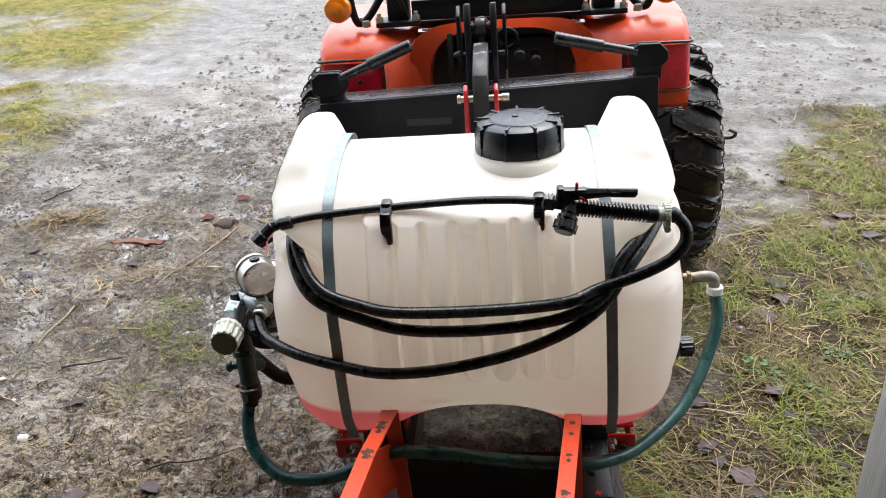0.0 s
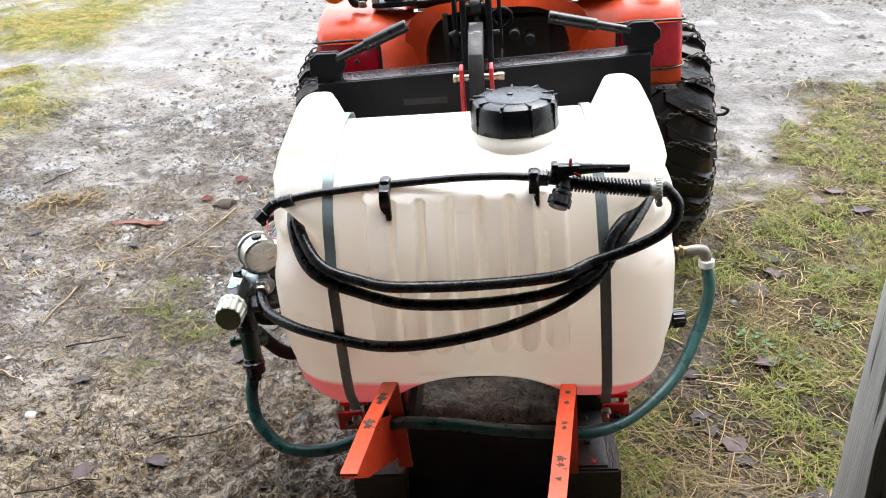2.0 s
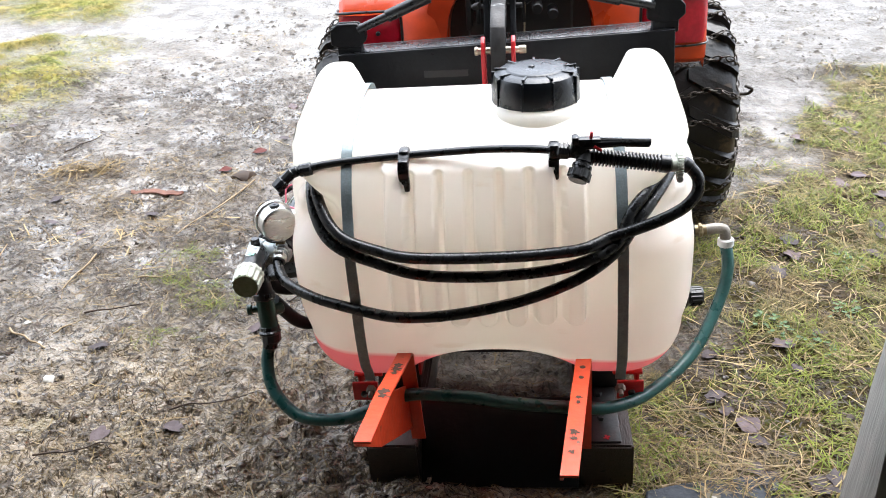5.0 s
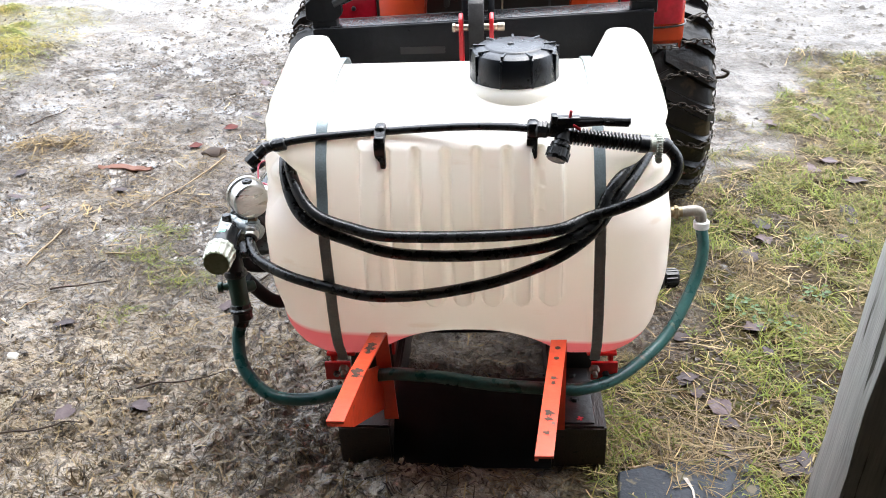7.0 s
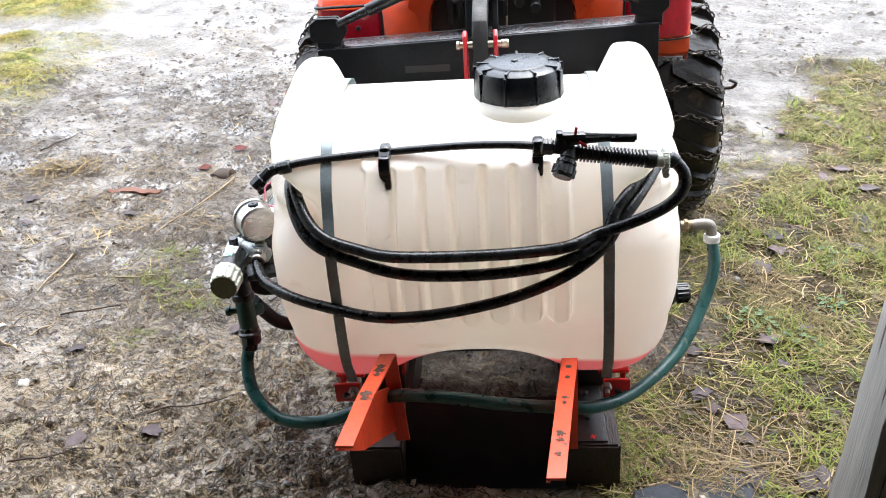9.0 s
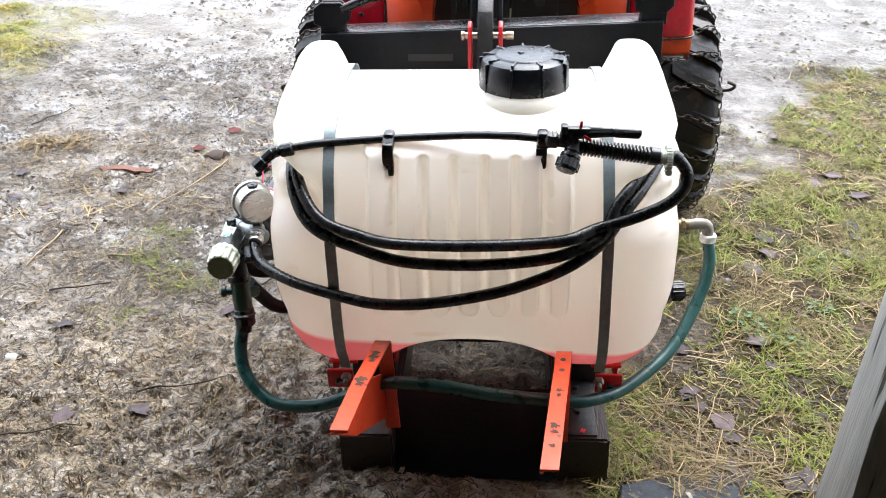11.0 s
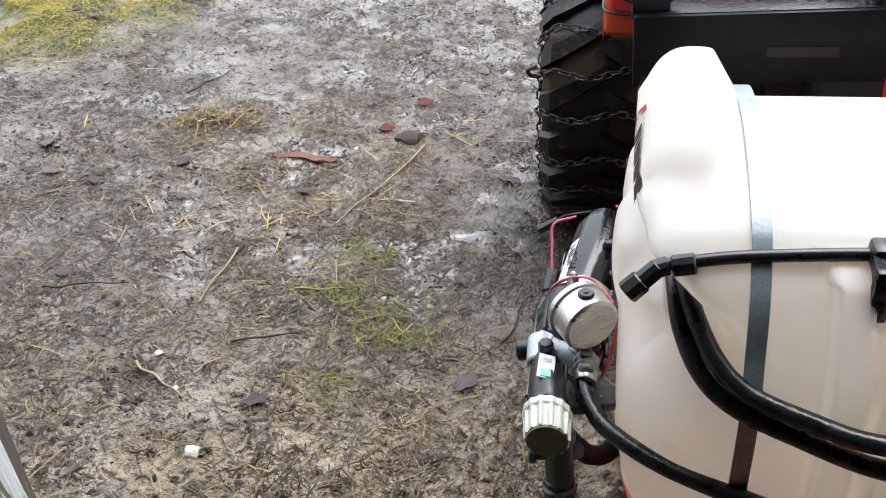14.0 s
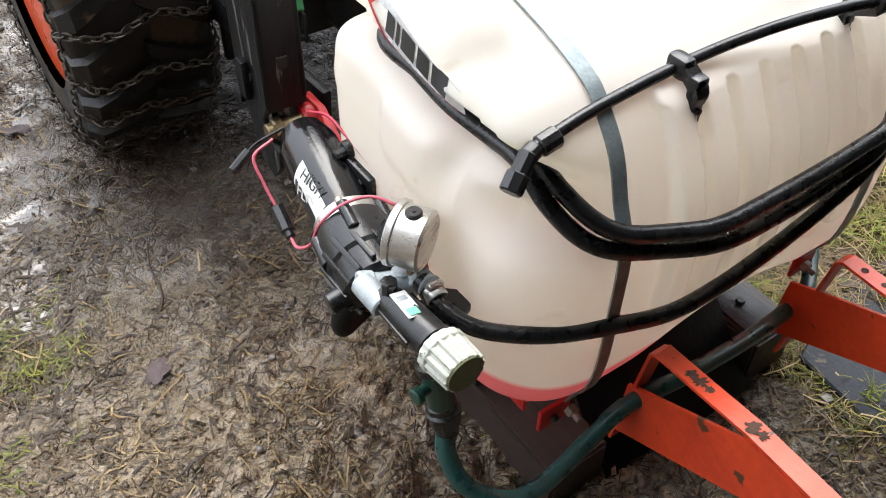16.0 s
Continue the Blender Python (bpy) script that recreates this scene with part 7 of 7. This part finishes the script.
p = scatter(20000, (-2.0, 0.6, 0.98, 4.4), lambda x, y: np.clip(0.006 + 0.03 * step(fbm(x, y, 3.5, 3, 95), 0.46, 0.62) * (1 - ground_masks(x, y)[1]) + 0.9 * straw_spots(x, y) * step(fbm(x, y, 18, 2, 98), 0.4, 0.6), 0, 1), 94)
strands("loose_straw", p, rs.uniform(0.02, 0.12, len(p)) * rs.uniform(0.4, 1, len(p)), rs.uniform(0.0008, 0.0017, len(p)), 0.003, 0.08, PALE_STRAW, "loose stalks of straw strewn over the mud", "straw", 96, flat=1.0, up=0.05)


def clover():
    """Low rosettes of small round leaves between the grass, joined."""
    rnd = np.random.RandomState(61)
    verts, faces = [], []
    spots = [(0.62, 1.80), (0.67, 1.75), (0.83, 1.85), (0.73, 1.70), (0.90, 2.12)]
    for cx, cy in [(a + rnd.normal(0, 0.022), b + rnd.normal(0, 0.022)) for a, b in spots for _ in range(11)]:
        cz, turn = height_at(cx, cy), rnd.uniform(0, 6.28)
        for j in range(3):
            a, r, k = turn + 2.1 * j, rnd.uniform(0.0028, 0.0052), len(verts)
            x, y, z = cx + 1.1 * r * math.cos(a), cy + 1.1 * r * math.sin(a), cz + rnd.uniform(0.008, 0.016)
            verts.append((x, y, z - 0.001))
            for i in range(7):
                b = a + 6.283 * i / 7
                verts.append((x + r * math.cos(b), y + r * math.sin(b), z + 0.25 * r * math.cos(b - a)))
            faces += [(k, k + 1 + i, k + 1 + (i + 1) % 7) for i in range(7)]
    me = bpy.data.meshes.new("clover")
    me.from_pydata(verts, [], faces)
    me.materials.append(strand_material("clover_leaves", [(0.045, 0.085, 0.030), (0.085, 0.135, 0.055), (0.060, 0.105, 0.030), (0.110, 0.160, 0.075)], 0.45))
    return tagged(new("clover", me), "small blue-green clover leaves in the grass", "clover", kind="stuff")


clover()


def crumbs(name, count, box4, mat, label, category, seed, big=0.014, cut=0.44):
    """Small flat-bottomed crumbs strewn over the ground, joined."""
    rnd = np.random.RandomState(seed)
    verts, faces = [], []
    px, py = rnd.uniform(box4[0], box4[1], count), rnd.uniform(box4[2], box4[3], count)
    pz, keep = ground_height(px, py), fbm(px, py, 3.0, 3, 97) > cut
    for x, y, z in zip(px[keep], py[keep], pz[keep]):
        s, k = rnd.uniform(0.003, big) * rnd.uniform(0.5, 1.2), len(verts)
        turn, sq = rnd.uniform(0, 6.28), rnd.uniform(0.35, 1)
        for i in range(6):
            r = s * rnd.uniform(0.6, 1.3)
            u, v = r * math.cos(6.283 * i / 6), sq * r * math.sin(6.283 * i / 6)
            verts.append((x + u * math.cos(turn) - v * math.sin(turn), y + u * math.sin(turn) + v * math.cos(turn), z - 0.001))
        verts.append((x, y, z + s * rnd.uniform(0.25, 0.6)))
        faces += [(k + i, k + (i + 1) % 6, k + 6) for i in range(6)]
    me = bpy.data.meshes.new(name)
    me.from_pydata(verts, [], faces)
    me.materials.append(mat)
    return tagged(new(name, me), label, category, kind="stuff")


TWIG_DARK = strand_material("dark_crumbs", [(0.02, 0.015, 0.011), (0.045, 0.03, 0.02), (0.03, 0.024, 0.02), (0.012, 0.01, 0.009)], 0.35)
crumbs("crumbs", 9000, (-2.3, 0.3, 1.2, 4.2), TWIG_DARK, "dark wet crumbs of turf and bark on the mud", "litter", 29, 0.010)
GRAVEL_MIX = strand_material("gravel_mix", [(0.03, 0.025, 0.02), (0.12, 0.105, 0.088), (0.06, 0.05, 0.042), (0.22, 0.20, 0.17), (0.045, 0.036, 0.028)], 0.6)
crumbs("road_gravel", 7000, (-1.6, 3.2, 3.0, 6.5), GRAVEL_MIX, "small stones and clods on the trodden road", "gravel", 31, 0.026, 0.38)


def pebbles():
    rnd = np.random.RandomState(17)
    bm = bmesh.new()
    for _ in range(420):
        x, y = rnd.uniform(-2.0, 0.7), rnd.uniform(1.0, 3.4)
        s = rnd.uniform(0.002, 0.008) * (1.5 if rnd.rand() < 0.1 else 1)
        b = bmesh.new()
        bmesh.ops.create_icosphere(b, subdivisions=1, radius=s)
        for v in b.verts:
            v.co *= 1 + rnd.uniform(-0.25, 0.25)
            v.co.z *= 0.6
        bmesh.ops.translate(b, vec=(x, y, height_at(x, y) + s * 0.1), verts=b.verts[:])
        add(bm, b)
    return tagged(new("pebbles", mesh_of("pebbles", bm, PEBBLE, 60)), "small wet pebbles pressed into the mud", "pebbles", kind="stuff")


pebbles()


def stick(p, q, r, mat, label, seed=0, wob=0.004):
    rnd = random.Random(seed)
    pts = []
    for i in range(6):
        f = i / 5
        x, y = p[0] + (q[0] - p[0]) * f + rnd.uniform(-wob, wob), p[1] + (q[1] - p[1]) * f + rnd.uniform(-wob, wob)
        pts.append((x, y, height_at(x, y) + r * 0.75 + 0.002))
    hi = max(a[2] for a in pts)
    pts = [(x, y, 0.5 * z + 0.5 * hi) for x, y, z in pts]
    bm = tube(pts, r, 7, 3, taper=0.55)
    me = mesh_of("stick", bm, mat, 70)
    return tagged(new("stick", me), label, "stick", group="sticks on the ground")


def bark_strip():
    bm = bmesh.new()
    n = 12
    rows = []
    for i in range(n + 1):
        f = i / n
        x, y = -1.135 + 0.16 * f, 2.368 + 0.012 * f + 0.006 * math.sin(5 * f)
        w = 0.013 * (1 - 0.5 * abs(2 * f - 1) ** 3)
        z = height_at(x, y) + 0.006
        rows.append([bm.verts.new((x, y + k * w, z + 0.006 * (1 - k * k) + t)) for k, t in ((-1, 0), (0, 0.001), (1, 0), (1, -0.004), (-1, -0.004))])
    for u, v in zip(rows, rows[1:]):
        for j in range(5):
            bm.faces.new((u[j], u[(j + 1) % 5], v[(j + 1) % 5], v[j]))
    bm.faces.new(rows[0][::-1])
    bm.faces.new(rows[-1])
    return tagged(new("bark_strip", mesh_of("bark_strip", bm, BARK_RED, 50)), "reddish strip of bark lying on the mud", "bark")


bark_strip()
stick((-0.780, 2.480), (-0.891, 2.098), 0.0029, PALE_STICK, "long pale stick lying on the mud", 1, 0.003)
stick((-1.100, 1.612), (-0.978, 1.551), 0.0031, PALE_STICK, "short pale stick on the mud", 2, 0.003)
stick((-1.059, 1.974), (-1.064, 1.788), 0.0028, PALE_STICK, "pale stick on the mud", 3, 0.003)
stick((-1.509, 2.694), (-1.463, 2.859), 0.0024, TWIG, "thin dark bent twig on the mud", 4, 0.012)
stick((-0.961, 1.696), (-0.842, 1.758), 0.0024, TWIG, "dark twig on the mud", 5, 0.006)
stick((-0.989, 1.603), (-0.950, 1.665), 0.0021, PALE_STICK, "small bent stick on the mud", 6, 0.004)
stick((-0.481, 1.790), (-0.444, 1.945), 0.0021, TWIG, "thin dark twig beside the tank", 7, 0.008)
stick((-0.895, 1.861), (-0.805, 1.882), 0.0021, PALE_STICK, "short pale stick on the mud", 8, 0.003)
stick((0.641, 2.011), (0.739, 2.084), 0.0031, PALE_STICK, "pale stick lying in the grass", 9, 0.004)
stick((0.427, 1.293), (0.568, 1.299), 0.0031, PALE_STICK, "straight pale stalk beside the slab", 10, 0.002)
stick((0.328, 1.226), (0.388, 1.252), 0.0031, PALE_STICK, "short pale stalk on the slab's edge", 11, 0.002)
stick((-1.375, 1.766), (-1.226, 1.818), 0.0021, TWIG, "dark twig on the mud", 12, 0.008)
stick((-0.611, 1.356), (-0.462, 1.429), 0.0021, TWIG, "dark twig on the mud", 13, 0.008)
stick((-0.808, 1.201), (-0.668, 1.243), 0.0021, TWIG, "dark twig on the mud", 14, 0.008)


def lump(name, x, y, s, mat, label, category, seed, squash=0.55):
    rnd = random.Random(seed)
    bm = bmesh.new()
    bmesh.ops.create_icosphere(bm, subdivisions=2, radius=s)
    for v in bm.verts:
        v.co *= 1 + 0.35 * noise.noise(v.co * (1.3 / s) + Vector((seed, 0, 0)))
        v.co.z *= squash
    bmesh.ops.translate(bm, vec=(x, y, height_at(x, y) + s * squash * 0.45), verts=bm.verts[:])
    return tagged(new(name, mesh_of(name, bm, mat, 40)), label, category)


lump("stone", -0.915, 1.448, 0.0125, STONE, "pale angular stone lying on the mud", "stone", 3)
lump("stone", -1.071, 1.644, 0.008, STONE, "small pale stone on the mud", "stone", 4)
lump("stone", -1.003, 1.572, 0.007, STONE, "small pale stone on the mud", "stone", 6)
lump("mud_clod", -0.831, 2.521, 0.035, TWIG, "dark clod of wet turf on the mud", "clod", 5, 0.35)
lump("mud_clod", -0.303, 1.120, 0.014, TWIG, "dark clod on the trodden mud", "clod", 7, 0.4)


def leaf_mesh(seed):
    """A curled lobed leaf with a midrib fold and some thickness."""
    rnd = random.Random(seed)
    bm = bmesh.new()
    n = 22
    rim = []
    for i in range(n):
        a = 2 * math.pi * i / n
        lobes = 0.72 + 0.28 * abs(math.cos(2.5 * a)) ** 0.8
        r = 0.036 * lobes * (0.85 + 0.25 * rnd.random()) * (1.25 if abs(a - math.pi) < 0.3 else 1)
        x, y = 1.15 * r * math.cos(a), 0.85 * r * math.sin(a)
        rim.append((x, y, 0.004 * abs(y) / 0.03 + 0.003 * math.sin(3 * a + seed)))
    top = [bm.verts.new(p) for p in rim]
    bot = [bm.verts.new((p[0], p[1], p[2] - 0.0008)) for p in rim]
    mid = [bm.verts.new((x, 0, 0.001)) for x in (-0.02, 0.0, 0.02)]
    c = mid[1]
    for i in range(n):
        bm.faces.new((top[i], top[(i + 1) % n], c))
        bm.faces.new((top[i], bot[i], bot[(i + 1) % n], top[(i + 1) % n]))
    bm.faces.new(bot[::-1])
    for v in (mid[0], mid[2]):
        bm.verts.remove(v)
    return mesh_of("dead_leaf", bm, LEAF, 60)


LEAVES = [leaf_mesh(s) for s in range(5)]


def dead_leaf(x, y, size, seed, label="brown dead leaf lying in the grass"):
    rnd = random.Random(seed)
    ob = new("dead_leaf", LEAVES[seed % 5])
    ob.matrix_world = Matrix.Translation((x, y, height_at(x, y) + 0.007)) @ Euler((rnd.uniform(-0.15, 0.15), rnd.uniform(-0.15, 0.15), rnd.uniform(0, 6.28))).to_matrix().to_4x4() @ Matrix.Scale(size, 4)
    return tagged(ob, label, "leaf", group="fallen leaves")


for i, (x, y) in enumerate(((1.10, 2.69), (1.04, 2.32), (1.01, 3.03), (1.14, 3.19), (1.19, 3.10), (1.02, 2.60), (1.13, 2.54), (0.77, 2.19), (0.74, 1.77), (0.48, 1.66), (0.47, 1.51), (0.99, 2.16), (0.70, 2.02), (0.63, 1.27), (0.46, 1.50), (0.48, 1.46), (0.52, 1.37))):
    dead_leaf(x, y, 0.5 if y < 2 else 0.85, i)
rnd = random.Random(77)
for i in range(100):
    x, y = rnd.uniform(0.5, 2.3), rnd.uniform(1.2, 3.75)
    if x > 0.42 + 0.36 * max(0, y - 1.2):
        dead_leaf(x, y, rnd.uniform(0.4, 0.85), 100 + i)
for i in range(26):
    x, y = rnd.uniform(-2.2, -0.5), rnd.uniform(1.2, 3.3)
    dead_leaf(x, y, rnd.uniform(0.35, 0.75), 300 + i, "small dark dead leaf trodden into the mud")
for x, y, s, lab in ((-0.90, 2.56, 0.6, "small red-brown leaf lying on the mud"), (-0.84, 2.74, 0.7, "dark red leaf lying on the mud")):
    ob = dead_leaf(x, y, s, 9, lab)
    ob.data = ob.data.copy()
    ob.data.materials[0] = LEAF_RED


def slab():
    bm = bmesh.new()
    out = [(0.30, 1.212), (0.37, 1.236), (0.46, 1.260), (0.530, 1.272), (0.537, 1.20), (0.535, 1.02), (0.53, 0.90), (0.27, 0.90)]
    lo = [bm.verts.new((x, y, -0.02)) for x, y in out]
    hi = [bm.verts.new((x, y, 0.024)) for x, y in out]
    bm.faces.new(hi)
    bm.faces.new(lo[::-1])
    for i in range(len(out)):
        j = (i + 1) % len(out)
        bm.faces.new((lo[i], lo[j], hi[j], hi[i]))
    bmesh.ops.bevel(bm, geom=bm.edges[:], offset=0.003, segments=1, affect="EDGES")
    s = tagged(new("door_slab", mesh_of("door_slab", bm, SLATE, 30)), "dark slate-grey slab with a pale crack before the door", "slab", kind="structure")
    BASES[s.name] = Vector((0, 0, 0))
    crack = bmesh.new()
    prev = None
    for k in range(9):
        y = 0.98 + 0.225 * k / 8
        x = 0.430 - 0.014 * (k / 8) + 0.004 * math.sin(k * 2.1)
        w = 0.0028 + 0.0015 * math.sin(k * 1.7)
        row = (crack.verts.new((x - w, y, 0.0262)), crack.verts.new((x + w, y, 0.0262)))
        if prev:
            crack.faces.new((prev[0], prev[1], row[1], row[0]))
        prev = row
    part("crack_filling", crack, DULL_PIPE, s, "pale filled crack", 0)


slab()
